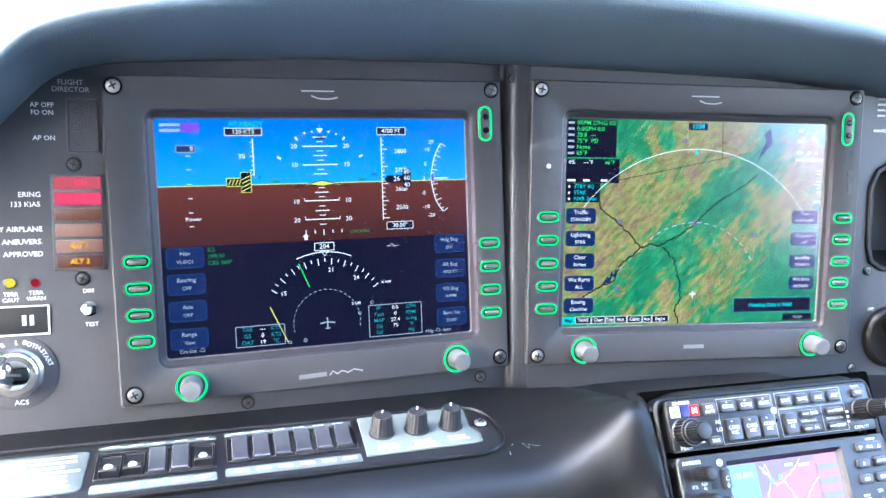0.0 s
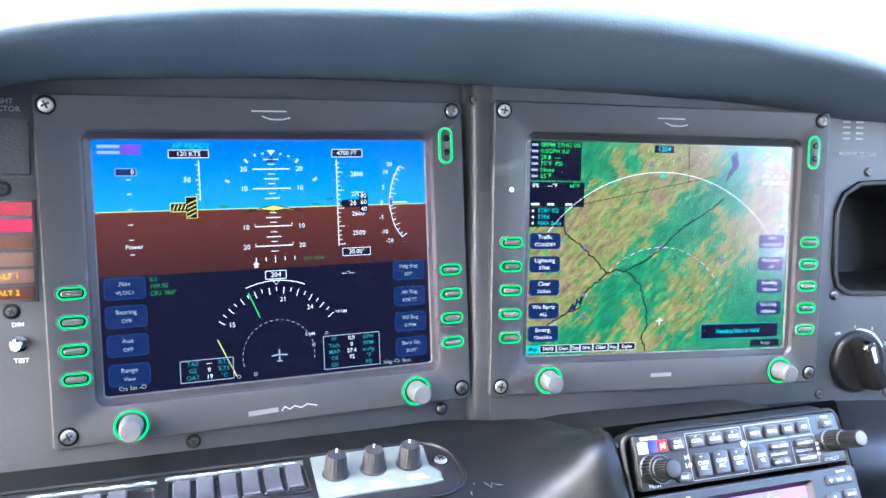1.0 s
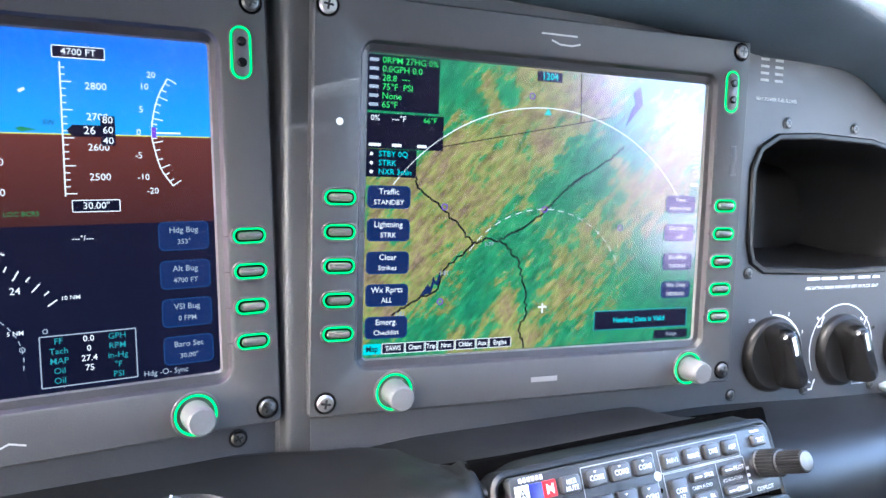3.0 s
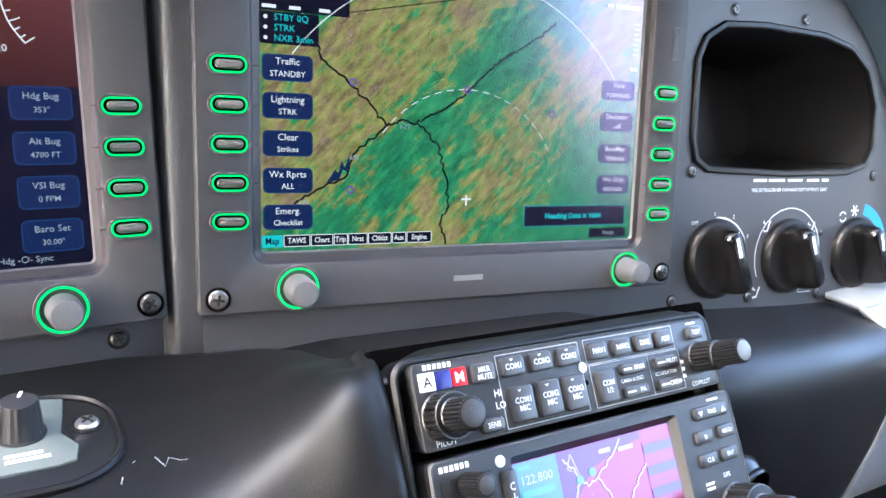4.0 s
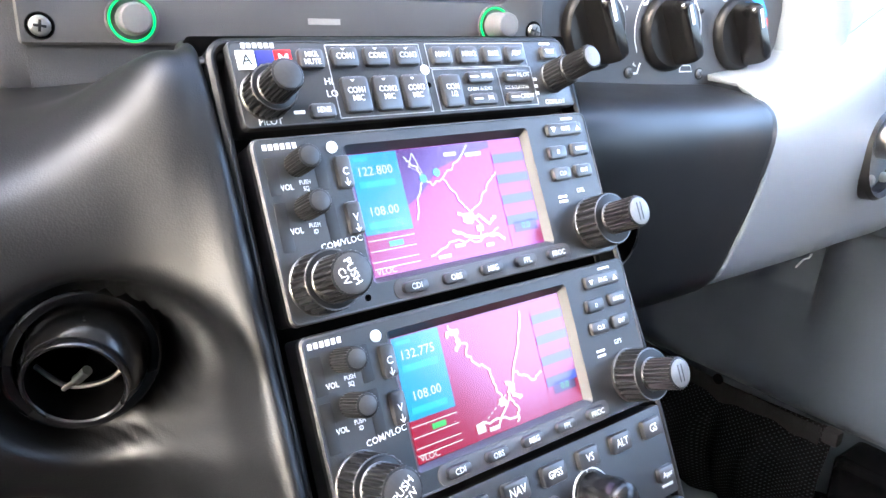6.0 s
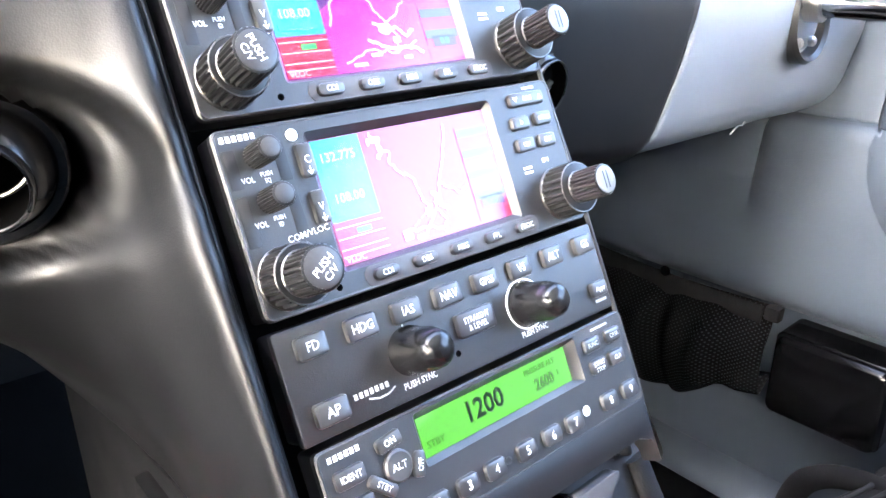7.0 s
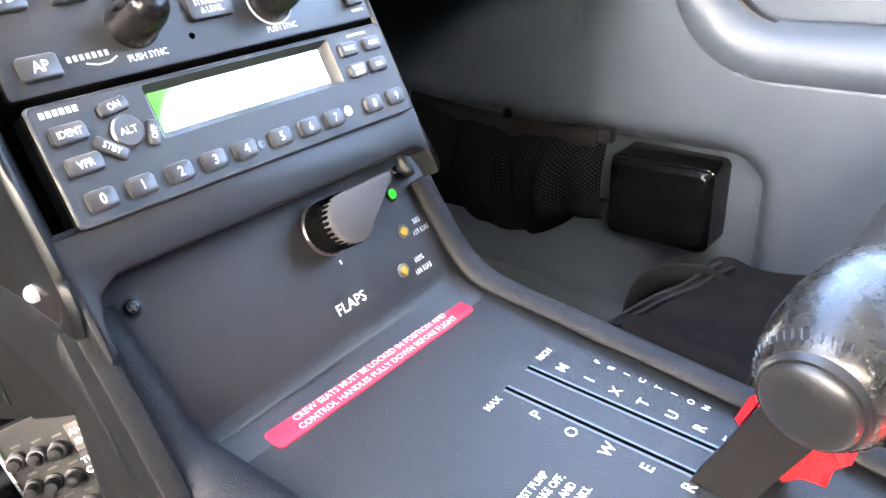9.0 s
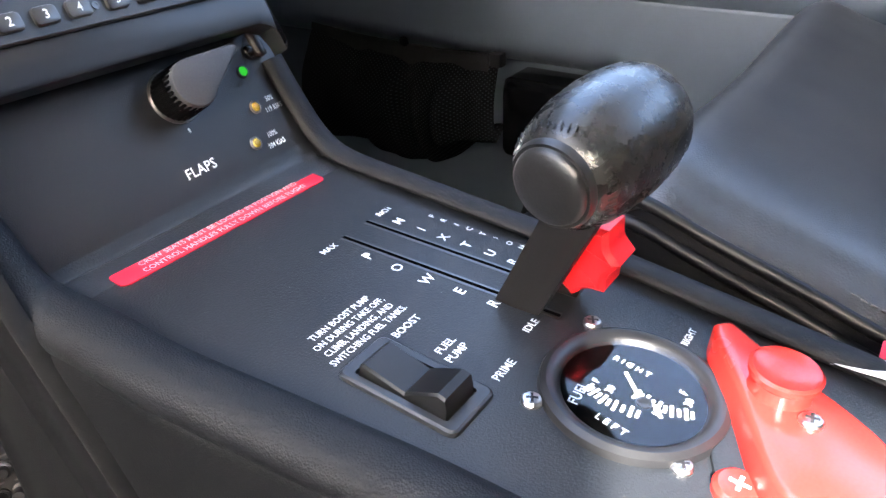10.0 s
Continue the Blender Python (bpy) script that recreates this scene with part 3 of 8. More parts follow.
# ---------- glareshield ----------


def arch(x):
    """Height of the panel's top edge and its depth along the span."""
    pts = [(-0.50, -0.10, -0.010), (-0.42, -0.03, 0.004), (-0.37, 0.030, 0.010), (-0.33, 0.0745, 0.013), (-0.304, 0.100, 0.018), (-0.278, 0.109, 0.020), (-0.238, 0.113, 0.021), (-0.148, 0.1185, 0.024),
           (-0.05, 0.121, 0.024), (0.0, 0.120, 0.014), (0.077, 0.119, 0.005), (0.158, 0.117, -0.002), (0.225, 0.113, -0.009), (0.273, 0.107, -0.0136),
           (0.32, 0.106, -0.019), (0.352, 0.104, -0.0206), (0.3815, 0.093, -0.0244), (0.417, 0.066, -0.030), (0.437, 0.046, -0.033), (0.455, 0.012, -0.038), (0.470, -0.032, -0.0434)]
    return pts


def hood():
    rows = []
    for x, z, y in arch(0):
        k = min(1.0, max(0.25, (0.47 - abs(x)) / 0.22))
        lift = float(np.interp(x, (-0.5, -0.31, -0.28, -0.22, -0.12, 0.0, 0.12, 0.2, 0.28, 0.36, 0.48), (0.012, 0.016, 0.019, 0.026, 0.036, 0.042, 0.038, 0.030, 0.023, 0.019, 0.014)))
        out = 0.070 * (0.35 + 0.65 * k)
        push = 0.0 if abs(x) < 0.33 else (abs(x) - 0.33) * 0.9 * (1 if x > 0 else -1)
        rows.append([(x, y + 0.012, z), (x, y - 0.004, z - 0.001), (x + push * 0.1, y - out * 0.35, z + lift * 0.10), (x + push * 0.25, y - out * 0.75, z + lift * 0.38),
                     (x + push * 0.4, y - out * 0.98, z + lift * 0.68), (x + push * 0.5, y - out * 0.92, z + lift * 0.93), (x + push * 0.6, y - out * 0.55, z + lift * 1.05),
                     (x + push * 0.8, y + 0.05, z + lift * 1.02), (x + push, y + 0.25, z + lift * 0.7), (x + push, y + 0.62, z * 0.6 - 0.03)])
    bm = loft(rows, 4, 4)
    ob = part("glareshield", bm, hood_vinyl, None, edge=1.3)
    thicken(ob, 0.006, 0)
    return tagged(ob, "dark blue-grey padded vinyl glareshield arching over the panel", "glareshield")


hood()
# ---------- instrument panel ----------
panel = thing("instrument_panel", HERE, "dark grey painted metal instrument panel, slightly scuffed", "instrument panel")


def plate_from(m, outline, thick, name, bm=None):
    b = slab(outline, -thick, 0.0, 0.8)
    b.transform(m)
    return part(name, b, panel_paint, panel)


inv_r = RIGHT.inverted()


def outline_on(m, keep):
    top = [inv @ Vector((x, y, z)) for inv in (m.inverted(),) for x, z, y in arch(0) if keep(x)]
    return [(p.x / MM, p.y / MM) for p in top]


left_top = outline_on(LEFT, lambda x: -0.46 < x < -0.03)
left_out = [(-340, -140)] + [(134, -118)] + [(138, 112)] + [(x, y + 6) for x, y in left_top[::-1]] + [(-340, -60)]
plate_from(LEFT, left_out, 3, "left_panel")
# step where the two halves of the panel meet
rows = []
for v in (-128, -60, 0, 60, 124):
    a, b = world_of(LEFT, 128, v, -0.6), world_of(LEFT, 134, v, 7.0)
    q = [Vector((x, -0.0345 - (x - 0.35) * 0.0892 + 0.0875 * (b.z + 0.07), b.z)) for x in (b.x, b.x + 0.006, b.x + 0.014)]
    rows.append([a, a.lerp(q[0], 0.2) + Vector((0.001, 0, 0)), a.lerp(q[0], 0.8) + Vector((-0.001, 0, 0))] + q)
thicken(part("panel_joint", loft(rows, 2, 4), panel_paint, panel, edge=1.3), 0.002, 0)


def hit_right(x, z):
    p = inv_r @ Vector((x, -0.036 - (x - 0.35) * 0.0892, z))
    return (p.x / MM, p.y / MM)


right_arch = [(x, z + 0.006) for x, z, y in arch(0) if x > 0.05]
RO = [hit_right(-0.004, -0.118)] + [hit_right(0.43, -0.1195)]
RO += [hit_right(*p) for p in ((0.448, -0.117), (0.461, -0.108), (0.470, -0.092), (0.474, -0.070), (0.473, -0.045))]
RO += [hit_right(*p) for p in right_arch[::-1]] + [hit_right(-0.004, 0.125)]
# right plate, with the pocket opening cut through
pocket = [(-66, 41.5), (0, 39.0), (60, 40.0), (78, 44.5), (85, 56), (84, 84), (74, 106), (55, 119), (28, 124.5), (-25, 126), (-58, 124), (-72, 116), (-77.5, 104), (-78, 58), (-75, 47)]


def plate_with_hole(outer, inner, z0, z1):
    bm = bmesh.new()
    for z in (z1, z0):
        loops = []
        for pts in (outer, inner):
            vs = [bm.verts.new((p[0] * MM, p[1] * MM, z * MM)) for p in pts]
            loops.append(vs)
        edges = [bm.edges.new((vs[i], vs[(i + 1) % len(vs)])) for vs in loops for i in range(len(vs))]
        bmesh.ops.triangle_fill(bm, use_beauty=True, use_dissolve=False, edges=edges)
    return bm


bm = plate_with_hole(RO, pocket, -3, 0)
stack_loops([(RO, -3), (RO, 0)], False, False, bm)
bm.transform(RIGHT)
part("right_panel", bm, panel_paint, panel, smooth=False)
# lined edge and dark well of the pocket
bm = ring(shrink(pocket, -3.0), shrink(pocket, 1.2), -1, 2.2, 1.0)
bm.transform(RIGHT)
part("pocket_rim", bm, knob_black, panel, "black moulded rim of the dash pocket")
deep = [(p[0] * 0.96 + 2, p[1] * 0.96 + 3) for p in pocket]
bm = stack_loops([(pocket, 0), (deep, -60), (shrink(deep, 6), -95)], False, True)
bm.transform(RIGHT)
part("pocket_well", bm, mat("well_black", (0.010, 0.010, 0.011), 0.45, vary=0.3), panel, "black dash pocket, empty")


def screw(parent, m, x, y, r=3.6, z=0.0, material=steel, collar=True, slot=25.0):
    """Round-headed screw with a cross slot on a dark washer."""
    b = lathe([(r, 0), (r, r * 0.25), (r * 0.8, r * 0.5), (r * 0.35, r * 0.58)], 0, 0, 20)
    hd = at(m, x, y, z)
    b.transform(hd)
    s = part("screw", b, material, parent)
    g = box(0, 0, r * 1.15, r * 0.26, r * 0.5, r * 0.62, 0.1, 0.02)
    box(0, 0, r * 0.26, r * 1.15, r * 0.5, r * 0.62, 0.1, 0.02, g)
    g.transform(hd @ pose(0, 0, 0, 0, 0, slot))
    part("slot", g, ink_black, s)
    if collar:
        c = lathe([(r * 1.35, -0.2), (r * 1.35, 0.3), (r * 1.0, 0.45)], 0, 0, 20)
        c.transform(hd)
        part("washer", c, knob_black, s)
    return s


TOP_SCREW = (-0.0137, 0.0150, 0.1066)
for x, y in ((-145.8, 42.8), (-143.5, -25.2), (-50.2, -109.2), (109.7, -106)):
    screw(panel, LEFT, x, y, 3.3, 0, dark_steel, slot=random.uniform(0, 90))
for x, y in ((-50.6, 133.9), (10.8, 133.4), (-78, 39.2), (90.7, 36.6), (-24.3, -39.6), (41, -41.6), (-88.4, -37.5), (-116, 158)):
    screw(panel, RIGHT, x, y, 3.0, 0, dark_steel, slot=random.uniform(0, 90))


screw(panel, Matrix.Translation(TOP_SCREW) @ pose(0, 0, 0, 82, 0, -6), 0, 0, 3.3, 0.5, dark_steel, slot=30)

# ---------- left fittings ----------
fd = thing("flight_director_switch", at(LEFT, -139.6, 65.5), "black ribbed flight director rocker switch", "switch")
part("frame", ring(rrect(0, 0, 19, 33, 1.2), rrect(0, 0, 16, 30, 1), -2, 0.4, 0.2), bezel_dark, fd)
part("rocker", stack_loops([(rrect(0, 0, 16, 30, 0.6, 4), -1), ([(x, y) for x, y in rrect(0, 0, 15.4, 29.4, 0.6, 4)], [0.4 + 0.10 * abs(p[1]) for p in rrect(0, 0, 15.4, 29.4, 0.6, 4)])]),
     mat("ribbed_black", (0.032, 0.032, 0.035), 0.5, grain=1.0, size=1400, vary=0.6), fd)


def label_plate(m, name, label):
    return thing(name, m, label, "panel lettering")


lt = label_plate(LEFT, "panel_lettering", "pale printed lettering on the grey panel")
letters(lt, "FLIGHT", -146, 90.8, 2.9, ink_grey)
letters(lt, "DIRECTOR", -146, 86.6, 2.9, ink_grey)
letters(lt, "AP OFF", -161.5, 77.2, 2.7, ink_white)
letters(lt, "FD ON", -161.5, 72.8, 2.7, ink_white)
letters(lt, "AP ON", -161, 58, 2.7, ink_white)
letters(lt, "133 KIAS", -164.5, 19.3, 2.9, ink_white, align="RIGHT")
for s, y in (("ERING", 25), ("RY AIRPLANE", 4.8), ("ANEUVERS.", -2.6), ("APPROVED", -9.8)):
    letters(lt, s, -164, y, 2.9, ink_white, align="RIGHT")
letters(lt, "TERR", -182, -33, 2.3, ink_white)
letters(lt, "CAUT", -182, -36.4, 2.3, ink_white)
letters(lt, "TERR", -168.8, -32.6, 2.3, ink_white)
letters(lt, "WARN", -168.8, -36, 2.3, ink_white)
letters(lt, "DIM", -140.8, -32.8, 2.4, ink_white)
letters(lt, "TEST", -139.6, -53, 2.4, ink_white)

ann = thing("annunciator_panel", at(LEFT, -144.3, 8.3), "annunciator panel with six lens bars, two lit red", "annunciator")
part("frame", box(0, 0, 28.6, 57.5, -3, 1.2, 0.8, 0.4), bezel_dark, ann)
for i, (m_, w_) in enumerate(((ann_red, "ON"), (ann_pink, "M VOLTS"), (ann_off, ""), (ann_off_lit, ""), (ann_off_lit, "ALT 1"), (ann_dark, "ALT 2"))):
    y = 23.5 - 9.35 * i
    lens = part("lens", box(0, y, 25.2, 7.4, 1.0, 1.9, 0.4, 0.3), m_, ann)
    if w_:
        letters(lens, w_, 0 if i > 1 else 2, y, 2.9, ink_orange if i > 3 else ink_redglow, 2.0, bold=0.02)


def lamp(name, m, x, y, r, material, label):
    t = thing(name, at(m, x, y), label, "indicator lamp")
    part("collar", lathe([(r * 1.45, -0.5), (r * 1.45, 0.6), (r * 1.1, 1.2), (r * 1.0, 0.6)], n=20), bezel_dark, t)
    part("lens", lathe([(r, 0), (r, 0.9), (r * 0.75, 1.6), (r * 0.3, 1.9)], n=20), material, t)
    return t


lamp("caution_lamp", LEFT, -182, -26.1, 2.7, lamp_yellow, "lit amber terrain caution lamp in the panel")
lamp("warning_lamp", LEFT, -168.9, -26.7, 2.3, lamp_red, "dim red terrain warning lamp in the panel")

tog = thing("test_switch", at(LEFT, -140.5, -43.6), "small chromed toggle test switch", "switch")
part("nut", lathe([(4.6, 0), (4.6, 1.2), (3.6, 1.6)], n=12), chrome, tog)
part("lever", lathe([(1.4, 1.0), (1.6, 6), (2.4, 10), (2.3, 11.5), (1.2, 12.2)], n=16), white_plastic, tog)

plaque = thing("name_plate", at(LEFT, -184.5, -48.5), "black name plate with a white border", "plate")
part("plate", box(0, 0, 46, 18.5, -0.5, 0.7, 0.6, 0.2), ink_black, plaque)
part("border", ring(rrect(0, 0, 45, 17.6, 0.5), rrect(0, 0, 43, 15.8, 0.4), 0.6, 0.9, 0.05), ink_white, plaque)
bars(plaque, [(9, 0, 2.2, 6), (13, 0, 2.2, 6)], ink_white, 0.85)

ign = thing("ignition_switch", at(LEFT, -180.5, -79), "key-operated magneto switch with white legend ring", "switch")
part("legend_plate", lathe([(22, -0.5), (22, 0.8), (21, 1.2)], n=48), bezel_dark, ign)
part("barrel", lathe([(14.5, 0), (14.5, 3), (13, 4.5), (12.6, 8), (11.4, 9)], n=40), steel, ign)
part("lock_core", lathe([(8.6, 8.5), (8.6, 9.6), (8, 10)], n=32), chrome, ign)
part("keyhole", box(0, 0, 8, 1.6, 9.9, 10.2, 0.3, 0.05), ink_black, ign)
for s, a in (("OFF", 150), ("R", 112), ("L", 88), ("BOTH", 62), ("START", 26)):
    letters(ign, s, 17.8 * math.cos(radians(a)), 17.8 * math.sin(radians(a)), 2.6, ink_white, 1.3, turn=a - 90)
letters(ign, "ACS", 2, -17.8, 2.8, ink_white, 1.3)

# ---------- right fittings ----------
rt = label_plate(RIGHT, "panel_lettering", "white printed lettering round the climate knobs")
bars(rt, [(9 + dx, 33.8, w, 1.8) for dx, w in ((-29, 12), (-14, 15), (3, 14), (20, 12), (32, 7))], ink_white)
letters(rt, "FIRE EXTINGUISHER FORWARD LEFT OF PILOT SEAT", 8, 27.6, 2.1, ink_white, wide=0.98)
bars(rt, [(-72 + 6 * (i % 2) * 2, 176 - 4.2 * (i // 2), 7, 1.6) for i in range(10)], ink_grey)
letters(rt, "MAX POWER FUEL FLOWS", -61, 147.5, 2.1, ink_white, wide=0.95)
letters(rt, "ALTITUDE GPH", -66, 180.6, 2.1, ink_white, wide=0.95)
letters(rt, "OFF", -73, 8.6, 2.2, ink_white)
for s, x, y in (("1", -57, 13.5), ("2", -41, 11.5), ("3", -28, -1)):
    letters(rt, s, x, y, 2.2, ink_white)


def swoop(cx, cy, r, a0, a1, w0, w1):
    """A mark that widens round an arc."""
    o, i_ = [], []
    for k in range(17):
        a = radians(a0 + (a1 - a0) * k / 16)
        w = w0 + (w1 - w0) * k / 16
        o.append((cx + (r + w / 2) * math.cos(a), cy + (r + w / 2) * math.sin(a)))
        i_.append((cx + (r - w / 2) * math.cos(a), cy + (r - w / 2) * math.sin(a)))
    bm = bmesh.new()
    a_ = [bm.verts.new((p[0] * MM, p[1] * MM, 0.15 * MM)) for p in o]
    b_ = [bm.verts.new((p[0] * MM, p[1] * MM, 0.15 * MM)) for p in i_]
    for k in range(16):
        bm.faces.new((a_[k], a_[k + 1], b_[k + 1], b_[k]))
    return bm


part("fan_mark", swoop(-55, -13.5, 25, 92, 22, 0.4, 4.6), ink_white, rt)
part("vent_mark", swoop(10, -14.5, 30.5, 205, -15, 0.8, 0.8), ink_white, rt)
blue_ink, red_ink = mat("blue_ink", (0.02, 0.28, 0.75), 0.5), mat("red_ink", (0.7, 0.04, 0.05), 0.5)
part("cold_mark", swoop(77.5, -15.8, 30.0, 78, 22, 8.0, 7.0), blue_ink, rt)
part("warm_mark", swoop(77.5, -15.8, 30.0, 20, -12, 7.0, 3.0), red_ink, rt)
part("hot_mark", flat([(86, -37), (95.5, -35), (90, -43.5)], 0.15), red_ink, rt)


def pictogram(x, y, s):
    """A seated figure's outline is drawn as two bent strokes and an arrow."""
    bm = bmesh.new()
    line([(x - 2.4 * s, y - 2.6 * s), (x + 0.2 * s, y - 2.4 * s), (x + 1.2 * s, y + 0.6 * s), (x + 2.2 * s, y + 2.4 * s)], 1.1 * s, 0.15, bm)
    line([(x - 2.8 * s, y + 1.8 * s), (x - 0.6 * s, y + 0.8 * s)], 0.8 * s, 0.15, bm)
    line([(x - 2.0 * s, y + 2.6 * s), (x - 2.8 * s, y + 1.8 * s), (x - 1.8 * s, y + 1.0 * s)], 0.6 * s, 0.15, bm)
    return bm


for x, y in ((-11, 5), (31, 3), (-17, -37)):
    part("pictogram", pictogram(x, y, 1.3), ink_white, rt)
part("pictogram", dashes([[(22, -40), (23, -36), (32, -36), (34, -40), (22, -40)]], 0.8, 0.15), ink_white, rt)
part("pictogram", dashes([arc(62, 9, 3.2, 30, 170, 8), arc(62, 9, 3.2, 210, 350, 8)], 1.1, 0.15), ink_white, rt)
part("pictogram", dashes([[(74 + 4 * math.cos(radians(a)), 13 + 4 * math.sin(radians(a))), (74 - 4 * math.cos(radians(a)), 13 - 4 * math.sin(radians(a)))] for a in (0, 60, 120)], 1.2, 0.15), ink_white, rt)
lamp("panel_lamp", RIGHT, 39.9, -1.4, 1.5, knob_black, "small dark indicator lamp between the climate knobs")


def climate_knob(x, y, name):
    k = thing(name, at(RIGHT, x, y), "black rotary climate knob with a white pointer line", "knob", "climate knobs on the panel")
    part("skirt", lathe([(24.5, -0.5), (24.5, 2.2), (23, 4.5), (21.5, 5.6), (4, 6)], n=48), knob_black, k)
    bm, loops = bmesh.new(), []
    for z, w, l in ((4, 9.5, 21.5), (12, 8.6, 21), (18, 7.4, 20), (21, 6.2, 18.5), (22, 4.6, 17)):
        pts = []
        for t_ in range(36):
            a = 2 * math.pi * t_ / 36
            c, s = math.cos(a), math.sin(a)
            waist = 0.72 + 0.28 * abs(s) ** 1.3
            px = w * waist * math.copysign(abs(c) ** 0.6, c)
            py = l * math.copysign(abs(s) ** 0.75, s)
            pts.append((px, py))
        loops.append((pts, z))
    stack_loops(loops, True, True, bm)
    bm.transform(pose(0, 0, 0, 0, 0, 22))
    part("grip", bm, knob_gloss, k)
    ln = bmesh.new()
    line([(-0.6, 4), (-0.2, 16.2)], 2.6, 22.3, ln)
    line([(-6, 17.8), (4, 17.6)], 1.3, 20.5, ln)
    ln.transform(pose(0, 0, 0, 0, 0, 22))
    part("pointer", ln, ink_white, k)
    return k


climate_knob(-55.3, -13.6, "fan_knob")
climate_knob(9.8, -14.8, "vent_knob")
climate_knob(77.2, -15.8, "temperature_knob")

# ---------- the two large displays ----------


def bezel_button(t, x, y):
    """Soft key in a lit oval surround."""
    b = part("key", ring(rrect(x, y, 17.4, 9.3, 4.6, 8), rrect(x, y, 15.2, 7.2, 3.6, 8), -1.2, 0.5, 0.3), bezel_dark, t)
    part("light_ring", ring(rrect(x, y, 14.8, 6.9, 3.4, 8), rrect(x, y, 13.5, 5.6, 2.8, 8), -1, 0.8, 0.2), led_green, b, "lit green surround")
    part("key_well", slab(rrect(x, y, 13.4, 5.5, 2.7, 8), -1.2, 0.15, 0.1), void_black, b)
    part("cap", slab(rrect(x, y, 11.0, 3.5, 1.7, 6), -1.0, 2.2, 1.0), mat("cap_grey", (0.075, 0.073, 0.072), 0.36) if "cap_grey" not in MATS else MATS["cap_grey"], b)
    part("mark", dashes([[(x + (9.5 if x < 0 else -9.5), y), (x + (12 if x < 0 else -12), y)]], 0.5, 0.12), ink_black, b)
    return b


def bezel_knob(t, x, y):
    k = part("knob", lathe([(6.6, 0), (6.4, 11.5), (6.1, 12.9), (5.4, 13.7), (2, 14.0)], x, y, 36), knob_grey, t, "pale grey rotary knob")
    part("light_ring", ring(circle(x, y, 9.3, 40), circle(x, y, 8.4, 40), -0.5, 1.0, 0.3), led_green, k, "lit green ring round the knob")
    part("recess", ring(circle(x, y, 10.6, 40), circle(x, y, 9.3, 40), -0.5, 0.7, 0.2), bezel_dark, k)
    return k


def display_unit(name, m, label, left_keys, right_keys, knobs, glass=None):
    t = thing(name, m, label, "display")
    outer, inner = rrect(0, 0, 253, 199, 2.5, 16), rrect(0.5, 0.6, 208.5, 157.4, 7, 16)
    # the opening's upper edge is bowed
    inner = [(x, y + 2.4 * (1 - ((x - 0.5) / 104) ** 2) * (1 if y > 60 else 0)) for x, y in inner]
    bm = stack_loops([(outer, -9), (outer, -1.0), (shrink(outer, 1.0), 0), (shrink(inner, -1.2), 0), (inner, -0.8)], True, False)
    part("bezel", bm, bezel_paint, t, "dark grey moulded bezel")
    # the bezel's inner slope, with its shade put into a darker colour
    part("screen_surround", stack_loops([(inner, -0.8), (shrink(inner, 1.2), -3.2), (rrect(0.8, 0.6, 201, 149, 2.5, 16), -4.4)], False, False), surround_shade, t, "sloped surround of the screen, darkened to imitate shade")
    part("screen_edge", stack_loops([(rrect(0.8, 0.6, 201, 149, 2.5, 8), -4.3), (rrect(0.8, 0.6, 199, 147, 2, 8), -6.0)], False, False), bezel_dark, t)
    for x, y in ((-119.8, 92.8), (119.2, 93.2), (119.8, -92.0), (-118.3, -92.2)):
        part("screw_well", ring(circle(x, y, 5.2, 28), circle(x, y, 4.0, 28), -0.5, 0.25, 0.1), void_black, t)
        s = screw(t, HERE, x, y, 4.1, -0.2, dark_steel if x > 0 else steel, slot=random.uniform(0, 90))
    for i in range(left_keys[1]):
        bezel_button(t, -112.6, left_keys[0] - 16.2 * i)
    for i in range(right_keys[1]):
        bezel_button(t, 114.6, right_keys[0] - 16.2 * i)
    pl = part("rocker", ring(rrect(114, 70.5, 10.8, 25, 5.3, 8), rrect(114, 70.5, 9.4, 23.4, 4.6, 8), -1, 0.6, 0.3), bezel_dark, t)
    part("light_ring", ring(rrect(114, 70.5, 9.2, 23.2, 4.5, 8), rrect(114, 70.5, 7.9, 21.9, 3.9, 8), -1, 0.9, 0.3), led_green, pl, "lit green surround")
    part("cap", slab(rrect(114, 70.5, 7, 21, 3.4, 6), -1, 1.4, 0.6), bezel_dark, pl)
    for dy in (4.6, -4.6):
        part("dot", lathe([(2.1, 1.3), (2.1, 2.4), (1.4, 2.9)], 114, 70.5 + dy, 14), knob_gloss, pl)
    for x, y in knobs:
        bezel_knob(t, x, y)
    # maker's mark: plain strokes
    part("badge", dashes([[(-10, 91.2), (11, 91.2)], [(-4, 88.2), (1, 86.4), (8, 86.2), (13, 87.4)]], 0.9, 0.12), ink_grey, t, "pale maker's mark")
    return t


pfd = display_unit("flight_display", PFD, "lit flight display with blue and brown horizon in grey bezel", (-11.6, 4), (-11.6, 4), ((-85.6, -90.3), (87.6, -90.2)))
mfd = display_unit("map_display", MFD, "multi-function display, lit, showing a relief map, in a grey bezel", (5.9, 5), (5.4, 5), ((-84, -89.2), (94.8, -89.2)))
part("badge", dashes([[(-20, -92), (-2, -91.4)]], 3.0, 0.12), ink_badge, pfd, "pale grey maker's mark")
part("badge", dashes([[(0, -92.6), (2, -90), (5, -92), (8, -90.2), (12, -91.8), (16, -90.0), (22, -91.6)]], 0.8, 0.12), ink_grey, pfd, "pale script maker's mark")
part("badge", dashes([[(-8, -88.8), (8, -88.8)]], 2.8, 0.12), ink_badge, mfd, "pale grey maker's mark")
